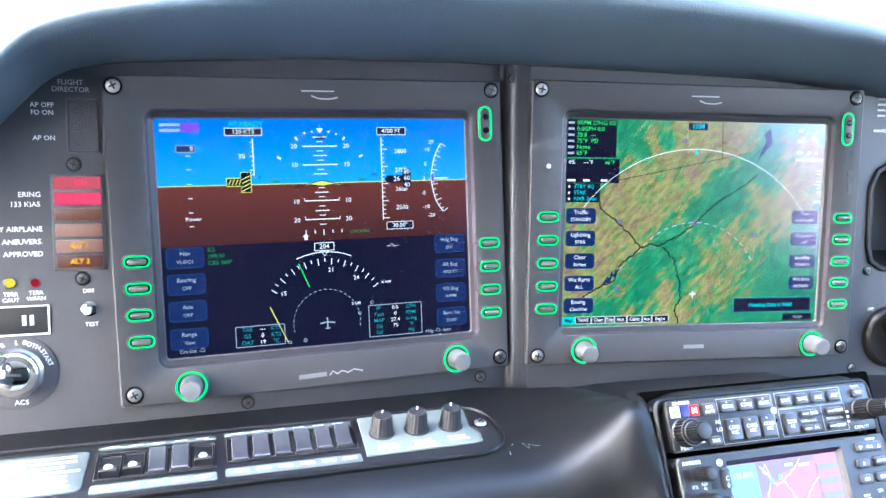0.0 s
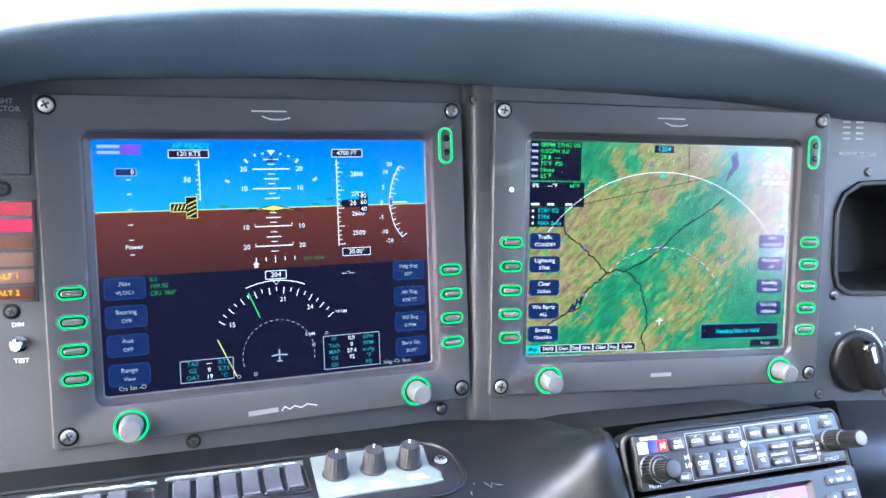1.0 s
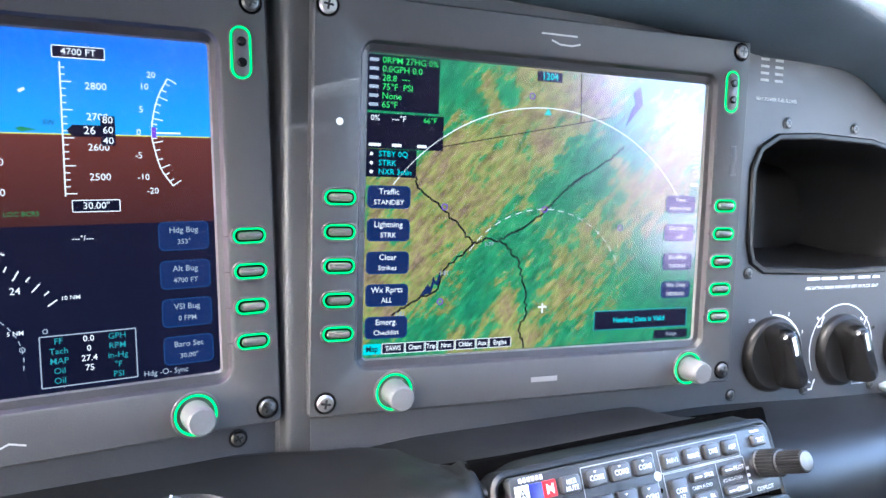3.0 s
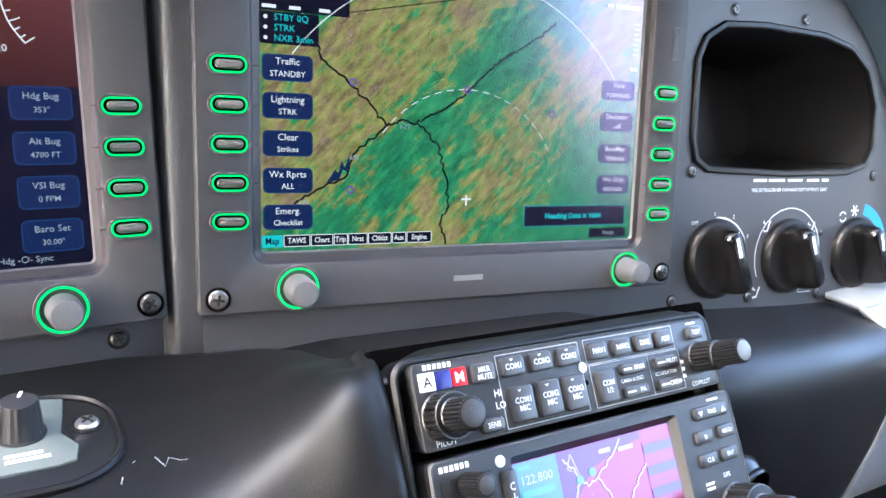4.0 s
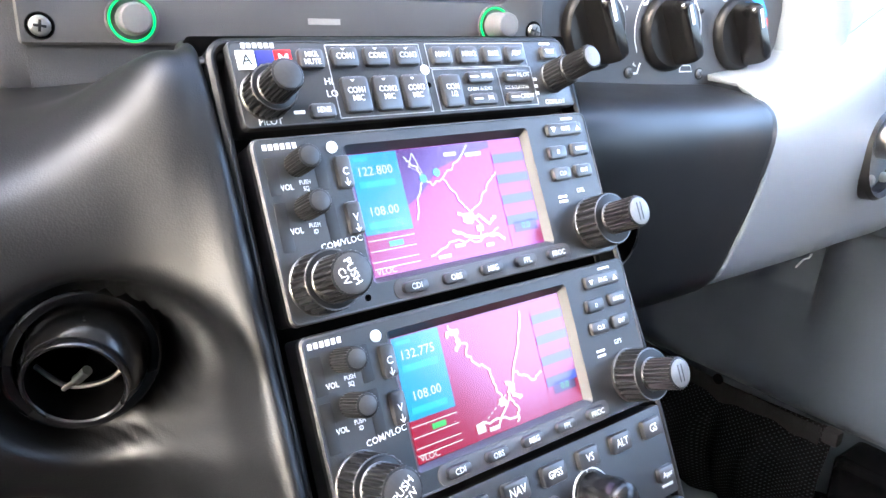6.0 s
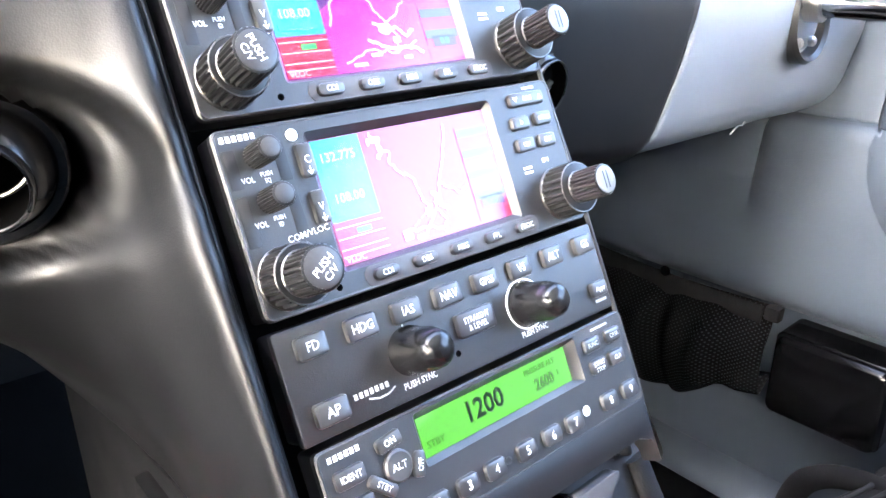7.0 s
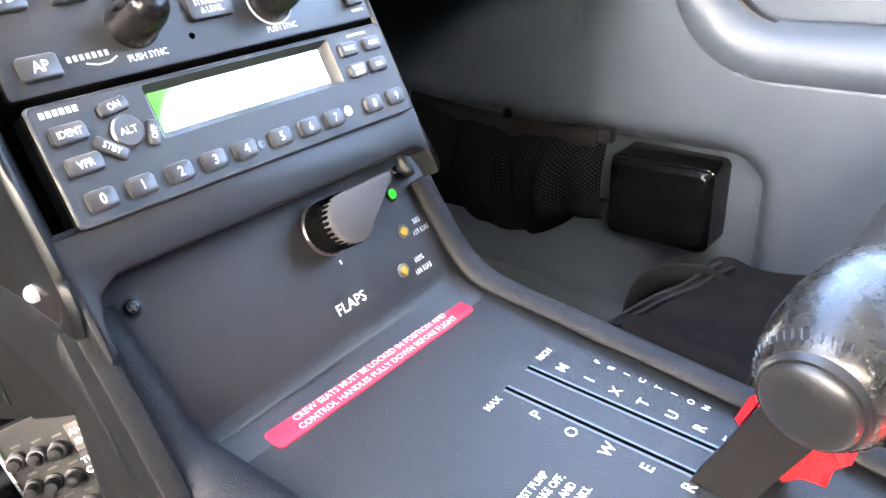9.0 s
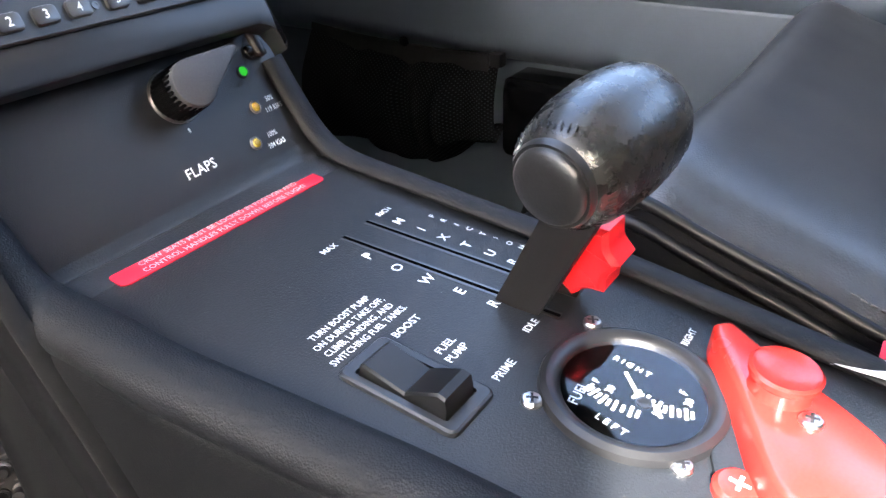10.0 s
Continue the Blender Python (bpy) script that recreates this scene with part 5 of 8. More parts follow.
# ---------- lower dash and radio housing ----------


def lower_dash():
    """Black vinyl roll under the panel, which swells into the left cheek of the radio housing."""
    def st(x, pts):
        return [(x + (p[2] if len(p) > 2 else 0), p[0], p[1]) for p in pts]
    base = [(0.004, -0.111), (-0.035, -0.1155), (-0.082, -0.1215), (-0.108, -0.132), (-0.117, -0.153), (-0.114, -0.190), (-0.106, -0.222), (-0.08, -0.239), (0.02, -0.245)]
    rows = [st(x, base) for x in (-0.60, -0.40, -0.25, -0.15, -0.075)]
    rows.append(st(-0.030, [(-0.002, -0.111), (-0.040, -0.115), (-0.084, -0.1195), (-0.110, -0.129), (-0.119, -0.152), (-0.116, -0.193), (-0.108, -0.225), (-0.080, -0.245), (0.0, -0.26)]))
    rows.append(st(-0.003, [(-0.010, -0.111), (-0.045, -0.1115), (-0.084, -0.1075), (-0.109, -0.114), (-0.122, -0.142), (-0.124, -0.195), (-0.116, -0.240, 0.006), (-0.095, -0.295, 0.022), (-0.05, -0.335, 0.030)]))
    rows.append(st(0.016, [(-0.018, -0.109), (-0.052, -0.1045), (-0.088, -0.0945), (-0.111, -0.0965), (-0.128, -0.134), (-0.145, -0.190), (-0.160, -0.250, 0.004), (-0.172, -0.318, 0.0125), (-0.13, -0.346, 0.015)]))
    rows.append(st(0.0255, [(-0.024, -0.109), (-0.058, -0.102), (-0.090, -0.0935), (-0.1095, -0.0935), (-0.131, -0.130), (-0.158, -0.180), (-0.189, -0.240, 0.001), (-0.222, -0.322, 0.0045), (-0.205, -0.345, 0.006)]))
    rows.append(st(0.0300, [(-0.026, -0.109), (-0.060, -0.101), (-0.088, -0.0935), (-0.1045, -0.0915), (-0.130, -0.131), (-0.157, -0.183), (-0.187, -0.241), (-0.220, -0.320), (-0.205, -0.340)]))
    rows.append(st(0.0325, [(-0.026, -0.1095), (-0.058, -0.103), (-0.080, -0.093), (-0.092, -0.092), (-0.116, -0.140), (-0.145, -0.192), (-0.172, -0.250), (-0.205, -0.322), (-0.200, -0.338)]))
    bm = loft(rows, 12, 14)
    c, n = Vector((-0.0170, -0.1200, -0.1865)), Vector((-0.093, -0.995, 0.034)).normalized()
    c += Vector((0.003, 0, 0.001))

    def away(p):
        q = p - c
        q -= n * q.dot(n)
        return math.hypot(q.x * (0.72 if q.x > 0 else 1.0), q.z) if p.y < -0.07 else 1.0
    for v in bm.verts:
        d = away(v.co)
        v.co -= n * (0.0150 * (1 - smooth(0.0275, 0.0350, d)) + 0.045 * (1 - smooth(0.0205, 0.0235, d)))
    ob = part("lower_dash", bm, black_vinyl, None, "black vinyl lower dash roll with scratches below the panel", edge=1.4)
    thicken(ob, 0.004, 0)
    return tagged(ob, category="dashboard")


lower_dash()


def housing():
    """Top, mouth and chin of the radio housing."""
    t = thing("radio_housing", at(STACK, 0, 0), "black moulded housing round the radio stack", "console")
    inv = t.matrix_world.inverted()

    def loc(p):
        return tuple(inv @ Vector(p))
    rows = []
    for x, d in ((0.0255, -0.008), (0.045, -0.001), (0.06, 0.001), (0.12, 0.001), (0.17, 0.001), (0.186, 0.0), (0.192, -0.003)):
        sag = 0.0 if x < 0.19 else -0.006
        rows.append([loc((x, 0.004, -0.1135)), loc((x, -0.058, -0.1025 + d)), loc((x, -0.090, -0.0905 + d + sag)), loc((x, -0.1035, -0.0872 + d + sag)), loc((x, -0.1068, -0.0880 + d + sag)), loc((x, -0.1055, -0.094 + sag))])
    a = part("hood", loft(rows, 3, 5), black_vinyl, t, edge=1.3)
    thicken(a, 0.003, 0)
    # right cheek
    rows = []
    for k, (y, z) in enumerate(((-0.100, -0.090), (-0.118, -0.130), (-0.143, -0.185), (-0.170, -0.245), (-0.202, -0.318), (-0.212, -0.338))):
        w = 0.0 if k > 1 else -0.004 + 0.002 * k
        x = 0.1865 + 0.0095 * min(1, k / 3)
        rows.append([loc((x - 0.004, y + 0.010, z)), loc((x, y - 0.001, z - 0.001)), loc((x + 0.004, y + 0.004, z)), loc((x + 0.005, y + 0.025, min(z - 0.002, -0.104))), loc((x + 0.006, 0.02, min(z - 0.004, -0.122)))])
    b = part("right_cheek", loft(rows, 4, 4), black_vinyl, t, edge=1.3)
    thicken(b, 0.003, 0)
    part("back_plate", box(0, 0, 176, 262, -60, -14, 2, 0.5), void_black, t)
    # raised rim round the mouth
    edge_ = [(-87, -122), (81.5, -122), (81, -20), (76.5, 60)] + [(68 + 8 * math.cos(radians(a)), 118.5 + 8 * math.sin(radians(a))) for a in range(0, 91, 15)] + [(-78 + 8 * math.cos(radians(a)), 118 + 8 * math.sin(radians(a))) for a in range(90, 181, 15)]
    part("rim", ring(edge_, shrink(edge_, 3.2), -26, -3.0, 1.2), black_vinyl, t, "raised black rim round the radios")
    # chin under the last radio: a flat border with a rounded lower lip
    bm = slab([(-87.5, -120.5), (-87, -158), (-85.5, -163), (-82.5, -160), (-81.5, -149), (-79, -141.5), (-72, -137.5), (70, -137.5), (76.5, -140.5), (79.5, -147), (79.8, -152), (80.5, -151), (80.5, -120.5)], -14, -2.0, 2.0)
    part("chin", bm, radio_side, t)
    return t


housing()


def seam(z):
    """Sideways run of the joint between dash roll and fairing."""
    return 0.012 - 0.022 * min(max((-0.115 - z) / 0.14, 0.0), 1.0)


def right_dash():
    """Black vinyl roll to the right of the radios, with a round air outlet in it."""
    base = [(0.004, -0.1130), (-0.058, -0.1165), (-0.090, -0.122), (-0.102, -0.136), (-0.101, -0.165), (-0.094, -0.205), (-0.080, -0.245), (-0.04, -0.262), (0.05, -0.262)]
    rows = []
    for x, dz, dy in ((0.196, 0.0, 0.012), (0.215, 0, 0.006), (0.25, 0, 0.0), (0.30, -0.002, 0.0), (0.35, -0.004, 0.001), (0.385, -0.005, 0.002)):
        rows.append([(x + (seam(z + dz) + 0.004 if x > 0.36 else 0.0), y + dy, z + dz) for y, z in base])
    ob = part("lower_dash", loft(rows, 5, 5), black_vinyl, None, "black vinyl lower dash roll beside the radios", edge=1.4)
    thicken(ob, 0.004, 0)
    tagged(ob, category="dashboard")
    rows = []
    for x, top, dy in ((0.388, -0.113, 0.002), (0.44, -0.105, 0.001), (0.50, -0.085, 0.0), (0.57, -0.060, 0.004), (0.66, -0.04, 0.012), (0.745, -0.02, 0.03)):
        lift = -max(0.0, x - 0.55) * 0.06
        cx = 0.0
        rows.append([(x + (seam(z) if x < 0.40 else 0.012), y + dy, z) for y, z in
                     ((0.30, top + 0.02), (-0.030, top), (-0.075, top - 0.006), (-0.096, top - 0.024), (-0.101, -0.165 + lift * 0.5), (-0.096, -0.205 + lift * 0.7), (-0.082, -0.246 + lift), (-0.04, -0.264 + lift), (0.06, -0.264 + lift))])
    g = part("side_fairing", loft(rows, 6, 5), grey_trim, None, "grey moulded dash end fairing with scuffed lower edge", edge=1.4)
    thicken(g, 0.004, 0)
    tagged(g, category="fairing")
    sc = thing("scuff_mark", Matrix.Translation((0.498, -0.0865, -0.2515)), "pale chipped scuff on the lower edge of the fairing", "scuff")
    bm = tube([(-0.012, 0, -0.004), (-0.004, -0.001, 0.0015), (0.003, -0.001, 0.001), (0.009, 0.0, 0.003)], 0.0008, 6, 3, 0.6)
    part("chip", bm, ink_grey, sc)


right_dash()


vent_black = mat("vent_black", (0.004, 0.004, 0.0046), 0.26, spec=0.5)


def air_outlet(name, m, k, label, aim=(12, -20)):
    """Round air outlet: a flat flange, a swivelled ball with a lipped mouth, a dark throat and a vane with its lever; k scales it."""
    t = thing(name, m, label, "air vent")

    def turned(profile, turn=True, caps=False):
        bm = stack_loops([(circle(0, 0, q * k, 56), z * k) for q, z in profile], False, caps)
        if turn:
            bm.transform(pose(0, 0, 0, aim[0], aim[1], 0))
        return bm
    part("flange", turned(((25.5, -6), (24.6, -1.0), (24.0, 0.6), (23.2, 1.0), (20.6, 0.6), (20.2, -0.6), (20.0, -6)), False), vent_black, t, "glossy black flange ring")
    ball = part("ball", turned(((17.0, -12), (19.2, -6), (19.8, -2), (19.4, 2.2), (18.2, 6.0), (16.4, 9.0), (16.0, 9.4), (16.2, 10.0), (16.2, 12.4), (15.7, 13.2), (14.9, 13.2), (14.4, 12.6))), vent_black, t, "glossy black eyeball nozzle")
    # inner wall of the nozzle, blackened to imitate the shade inside
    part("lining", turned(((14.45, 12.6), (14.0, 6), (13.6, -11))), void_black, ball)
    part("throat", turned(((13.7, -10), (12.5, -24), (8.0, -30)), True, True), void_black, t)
    bm = tube([(-0.0135 * k, 0.002 * k, -0.001), (-0.006 * k, -0.0055 * k, 0.0), (0.003 * k, -0.0062 * k, 0.0), (0.0095 * k, -0.0035 * k, 0.0), (0.0137 * k, 0.0005 * k, -0.001)], 0.0009 * k, 8, 6)
    bm.transform(pose(0, 0, 0, aim[0], aim[1], 0) @ Matrix.Translation((0, 0, 0.005 * k)))
    part("vane", bm, dark_steel, ball, "thin curved metal vane")
    bm = tube([(-0.006 * k, -0.0065 * k, 0.001), (0.0, -0.001 * k, 0.003), (0.0035 * k, 0.003 * k, 0.0045)], [0.0008 * k] * 5 + [0.0017 * k] * 8, 10, 6)
    bm.transform(pose(0, 0, 0, aim[0], aim[1], 0) @ Matrix.Translation((0, 0, 0.005 * k)))
    part("vane_lever", bm, steel, ball, "small metal lever")
    return t


air_outlet("air_vent", look((-0.0140, -0.1080, -0.1860), (-0.087, -0.9, -0.16)) @ pose(0, 0, 0, 0, 180, 0), 1.0, "glossy black round eyeball air vent in the lower dash")
air_outlet("air_vent", look((0.246, -0.0985, -0.188), (0.22, -0.9, -0.19)) @ pose(0, 0, 0, 0, 180, 0), 0.95, "round black air vent behind the radio knobs", (8, 10))

# ---------- switch shelf on the lower dash ----------
SHELF = plane((-0.150, -0.055, -0.1155), 0.8, 82.0, 0)
sw = thing("switch_panel", SHELF, "black switch panel with rocker switches and grey label strips", "switch panel")
sh_out = rrect(-47, -2, 300, 52, 20, 12)
shelf_black = mat("shelf_black", (0.009, 0.009, 0.010), 0.38, grain=0.2, vary=0.2)
part("base", slab(sh_out, -3, 1.0, 0.8), shelf_black, sw)
part("trim_edge", ring(shrink(sh_out, -3), sh_out, -3, 2.4, 1.0), black_vinyl, sw)


def rocker(parent, x, y, up):
    """Curved rocker in a raised frame; a switched-off one is tipped back and shows its white light."""
    k = part("switch", ring(rrect(x, y, 11.8, 22, 1.6, 4), rrect(x, y, 9.8, 20, 1.0, 4), 0, 1.9, 0.5), shelf_black, parent)
    bm = bmesh.new()
    prof = [(-9.6, -1.0)] + ([(-9.6, 5.6), (-8.8, 6.2), (-3.2, 4.4), (-2.2, 1.4), (3.0, 0.2), (8.8, -0.4)] if up else [(-9.6, 2.2), (-8.6, 2.8), (-4.0, 2.4), (1.0, 2.9), (6.0, 4.2), (8.8, 5.4), (9.5, 5.0)]) + [(9.6, -1.0)]
    cols = [[bm.verts.new(((x + sx) * MM, (y + py) * MM, (pz - (0.7 if abs(sx) > 4.3 and pz > 0 else 0.0)) * MM)) for py, pz in prof] for sx in (-4.7, -4.1, 4.1, 4.7)]
    for a, b in zip(cols, cols[1:]):
        for i in range(len(prof) - 1):
            bm.faces.new((a[i], a[i + 1], b[i + 1], b[i]))
    bm.faces.new(cols[0])
    bm.faces.new(cols[3][::-1])
    part("rocker", bm, shelf_black if up else switch_grey, k, edge=0.5)
    if up:
        part("tab", lathe([(2.3, 3.0), (2.3, 5.8), (1.6, 6.6)], x, y - 6.2, 18), ink_white, k, "round white switch light")
    return k


for x0, x1, y0 in ((-129.5, -66.6, -1.0), (-61, 14.6, 2.8)):
    part("switch_frame", ring(rrect((x0 + x1) / 2, y0, x1 - x0, 26.5, 2.5, 5), rrect((x0 + x1) / 2, y0, x1 - x0 - 1.8, 24.7, 2.0, 5), 0.8, 2.3, 0.4), shelf_black, sw, "raised black rim round a row of switches")
for i in range(5):
    rocker(sw, -122 + 12.1 * i, -1.8 + 0.4 * i, i in (0, 1, 4))
for i in range(6):
    rocker(sw, -53.6 + 12.1 * i, 1 + 0.7 * i, False)
for x0, x1, y0 in ((-130, -66.4, -21.0), (-62, 14, -19.6)):
    part("label_strip", slab(rrect((x0 + x1) / 2, y0, x1 - x0, 7.6, 1.5, 4), 0.9, 1.7, 0.3), plate_sage, sw)
    part("top_strip", slab(rrect((x0 + x1) / 2, y0 + 39, x1 - x0, 2.8, 0.8, 4), 0.9, 1.7, 0.3), plate_sage, sw)
bars(sw, [(-122 + 12.1 * i, -21, 8, 2.4) for i in range(5)] + [(-53.6 + 12.1 * i, -19.6, 8, 2.4) for i in range(6)], ink_white, 1.9)
bars(sw, [(-122 + 12 * i, 18, 7, 1.0) for i in range(5)] + [(-54 + 12 * i, 19.4, 7, 1.0) for i in range(6)], ink_white, 1.9)
part("placard", slab(rrect(-165, -2, 62, 38, 4, 5), 0.9, 1.8, 0.4), plate_sage, sw, "sage green placard")
bars(sw, [(-158 + (i % 2) * 3, 12 - 4.6 * i, 36 - 5 * (i % 3), 1.8) for i in range(7)], ink_white, 2.0)
part("dimmer_plate", slab([(17, -19.5), (84, -18.5), (89.5, -17), (91, -9), (86.5, 0), (88, 9), (89.4, 22), (82, 24.2), (19, 23.2)], 0.9, 1.9, 0.5), plate_sage, sw, "sage green dimmer plate")
bars(sw, [(30.5 + 22.2 * i, -10.2 + (i - 1) * 0.6, 11, 1.8) for i in range(3)] + [(31.5 + 22.2 * i, -13.2 + (i - 1) * 0.6, 13, 1.8) for i in range(3)] + [(52, -16.8, 20, 1.6)], ink_white, 2.1)
screw(sw, HERE, 95.0, 3, 4.0, 1.0, steel, slot=40)


def dimmer(x, y):
    k = thing("dimmer_knob", at(SHELF, x, y, 1.9), "grey tapered dimmer knob with a white index line", "knob", "dimmer knobs on the switch panel")
    part("skirt", lathe([(8.0, -0.4), (8.0, 0.4), (7.4, 0.6)], n=28), ink_black, k)
    part("body", lathe([(7.2, 0.3), (7.0, 2), (6.0, 11.4), (5.4, 12.8), (3, 13.2)], n=72, knurl=0.4, teeth=2, z_from=1.5, z_to=12), dial_grey, k)
    part("index", dashes([[(0, 1.2), (1.2, 5.0)]], 1.1, 13.3), ink_white, k)


for i in range(3):
    dimmer(30.4 + 22.2 * i, 2.6 + 0.3 * i)

# scratches in the vinyl
sc = thing("scratch_marks", Matrix.Translation((-0.034, -0.082, -0.1170)), "thin pale scratches in the black vinyl", "scratch")
bm = bmesh.new()
for p in ([(-4, 3), (-2, -4), (0, 1), (3, -2), (9, -3), (15, -1)], [(-16, -9), (-15, -5)], [(5, 16), (9, 18)], [(-11, 2), (-10, 3)], [(22, -8), (26, -11)]):
    line(p, 0.45, 0, bm)
bm.transform(pose(0, 0, 0, 4, 0, 0))
part("scratch", bm, ink_grey, sc)

# ---------- radios ----------


silver_cap = mat("silver_cap", (0.13, 0.13, 0.128), 0.36, 0.4, vary=0.2)
cap_metal = mat("cap_metal", (0.035, 0.035, 0.036), 0.36, 0.2, vary=0.2)


class Face:
    """A unit's front: everything is given in the stack's own plane."""

    def __init__(self, name, m, x, y, label, category, group=""):
        self.t, self.x, self.y = thing(name, at(m, x, y), label, category, group), x, y

    def add(self, name, bm, material, parent=None, label=""):
        bm.transform(Matrix.Translation((-self.x * MM, -self.y * MM, 0)))
        return part(name, bm, material, parent or self.t, label)

    def text(self, s, x, y, cap, material=ink_white, z=0.15, parent=None, **kw):
        return letters(parent or self.t, s, x - self.x, y - self.y, cap, material, z, **kw)

    def marks(self, rows, material=ink_white, z=0.15, parent=None):
        return bars(parent or self.t, [(a - self.x, b - self.y, c, d) for a, b, c, d in rows], material, z)

    def key(self, x, y, w, h, s="", cap=2.2, z=2.0, wide=0.9, two="", material=None, turn=0.0, r=1.4):
        bm = slab(rrect(0, 0, w, h, r, 4), -0.5, z, 0.9)
        bm.transform(Matrix.Translation((x * MM, y * MM, 0)) @ pose(0, 0, 0, 0, 0, turn))
        k = self.add("key", bm, material or key_rubber)
        if two:
            self.text(s, x, y + cap * 0.62, cap, z=z + 0.1, parent=k, wide=wide, turn=turn)
            self.text(two, x, y - cap * 0.75, cap, z=z + 0.1, parent=k, wide=wide, turn=turn)
        elif s:
            self.text(s, x, y, cap, z=z + 0.1, parent=k, wide=wide, turn=turn)
        return k

    def knob(self, x, y, stages, material=None, name="knob", cap_material=None):
        """A stepped knob: (radius, from, to, knurl) a stage."""
        base = None
        for r, z0, z1, kn in stages:
            bm = lathe([(r, z0), (r, z0 + 0.6), (r, z1 - 1.0), (r - 0.4, z1 - 0.3), (r - 1.0, z1)], x, y, 96, kn * 1.7, 2, None, z0 + 0.5, z1 - 0.9)
            if base is None:
                base = self.add(name, bm, material or knob_black)
            else:
                self.add("inner_knob", bm, material or knob_black, base)
            if kn and r > 5:
                self.add("collar", lathe([(r + 0.3, z0 - 0.6), (r + 0.3, z0 + 0.4), (r, z0 + 0.7)], x, y, 40), dark_steel, base, "worn metal collar")
            if r > 8:
                self.add("top_ring", ring(circle(x, y, r - 0.4, 40), circle(x, y, r - 0.9, 40), z1 - 0.6, z1 + 0.1, 0.1), dark_steel, base, "thin metal ring")
        self.add("knob_cap", lathe([(r - 1.1, z1 - 0.4), (r - 1.1, z1 + 0.1), (r - 1.5, z1 + 0.25)], x, y, 36), cap_material or cap_metal, base, "flat grey cap")
        return base

    def chassis(self, x0, x1, y0, y1, deep=15):
        cx, cy, w, h = (x0 + x1) / 2, (y0 + y1) / 2, x1 - x0, y1 - y0
        self.add("chassis", box(cx, cy, w - 1.2, h - 1.0, -deep, -3.2, 1.5, 0.3), radio_side)
        return cx, cy, w, h


# audio panel
f = Face("audio_panel", STACK, -5, 108.5, "black audio selector panel with rows of square keys and two knobs", "radio")
cx, cy, w, h = f.chassis(-80, 70, 93.6, 123.4)
f.add("faceplate", slab(rrect(cx, cy, w, h, 2, 5), -3.4, 0, 0.8), radio_black)
f.add("edge_line", ring(rrect(cx, cy, w - 0.6, h - 0.6, 2, 5), rrect(cx, cy, w - 1.6, h - 1.6, 1.8, 5), -0.5, 0.25, 0.1), bezel_paint)
bars(f.t, [(-69.6 + 2.0 * i, 121.6 - 108.5, 1.4, 1.8) for i in range(6)], ink_white)
for x, m_, s in ((-74.6, white_plastic, "A"), (-68, mat("lens_blue", (0.015, 0.02, 0.14), 0.3), ""), (-61.6, red_plastic, "M")):
    l_ = f.add("marker_lens", box(x, 116.6, 6.2, 6.4, -0.3, 0.8, 0.3, 0.2), m_)
    if s:
        f.text(s, x, 116.4, 3.6, ink_black if s == "A" else ink_white, 0.9, l_)
f.knob(-70.7, 104.4, ((8.2, 0.5, 9, 0.4), (5.6, 9, 20, 0.3)))
f.knob(60.0, 106.4, ((6.4, 0.5, 11, 0.3), (5.2, 11, 24, 0.3)), cap_material=silver_cap)
f.key(-51.8, 116.4, 9.6, 7, "MKR", 1.9, two="MUTE")
for x, s in ((-38.7, "COM1"), (-25.6, "COM2"), (-12.4, "COM3")):
    k = f.key(x, 116.8, 10.4, 7.2, s, 2.1)
    f.add("arrow", flat([(x - 1.6, 119.6), (x + 0.2, 119.6), (x - 0.7, 118.8)], 2.1), ink_white, k)
for x, s in ((-37.3, "COM1"), (-24.5, "COM2"), (-12.1, "COM3")):
    k = f.key(x, 103.0, 10.6, 13.2, s, 2.1, two="MIC")
    f.add("arrow", flat([(x - 2.0, 108.2), (x - 0.2, 108.2), (x - 1.1, 107.4)], 2.1), ink_white, k)
for x, s in ((3.4, "NAV1"), (16.2, "NAV2"), (28.7, "DME"), (41, "ADF")):
    f.key(x, 116.8, 9.4, 7, s, 2.1)
f.key(4.6, 102.6, 9.4, 13, "COM", 2.1, two="1/2")
for x, y, s in ((19.6, 107.6, "SPKR"), (19.2, 98.6, "PA"), (38.9, 107.5, "PILOT"), (38.4, 98.5, "CREW")):
    k = f.key(x, y, 13.4, 4.6, "", 1.6)
    f.text(s, x + 3.0, y, 1.8, z=2.1, parent=k)
    f.marks([(x - 3.4, y, 4.4, 0.7)], ink_white, 2.1, k)
f.key(60.2, 117.2, 8.6, 5.6, "TEST", 1.9)
f.key(-51.7, 98.0, 9.6, 5.2, "SENS", 1.9)
f.text("HI", -46.6, 108.4, 2.4)
f.text("LO", -46.2, 104.0, 2.4)
f.text("PILOT", -70.8, 95.6, 2.2)
f.text("COPILOT", 58.2, 95.8, 1.9)
f.text("CABIN AUDIO", 19.2, 103.1, 1.5, wide=0.9)
f.text("ICS ISOLATION", 38.8, 103.0, 1.5, wide=0.85)
f.marks([(60, 121.4, 6, 0.9), (-60, 98.2, 4, 1.2), (49.6, 106, 2, 1.4), (49.4, 103, 2, 1.4), (49.2, 100, 2, 1.4)], ink_white)
bm = bmesh.new()
for x0, y0, x1, y1 in ((-45, 95.2, -5.6, 121.6), (-2.6, 112.2, 47.4, 121.8), (-2.0, 95.2, 30, 111.6), (30, 95.2, 48.4, 111.6)):
    for a, b in (((x0, y0), (x1, y0)), ((x1, y0), (x1, y1)), ((x1, y1), (x0, y1)), ((x0, y1), (x0, y0))):
        line([a, b], 0.35, 0.12, bm)
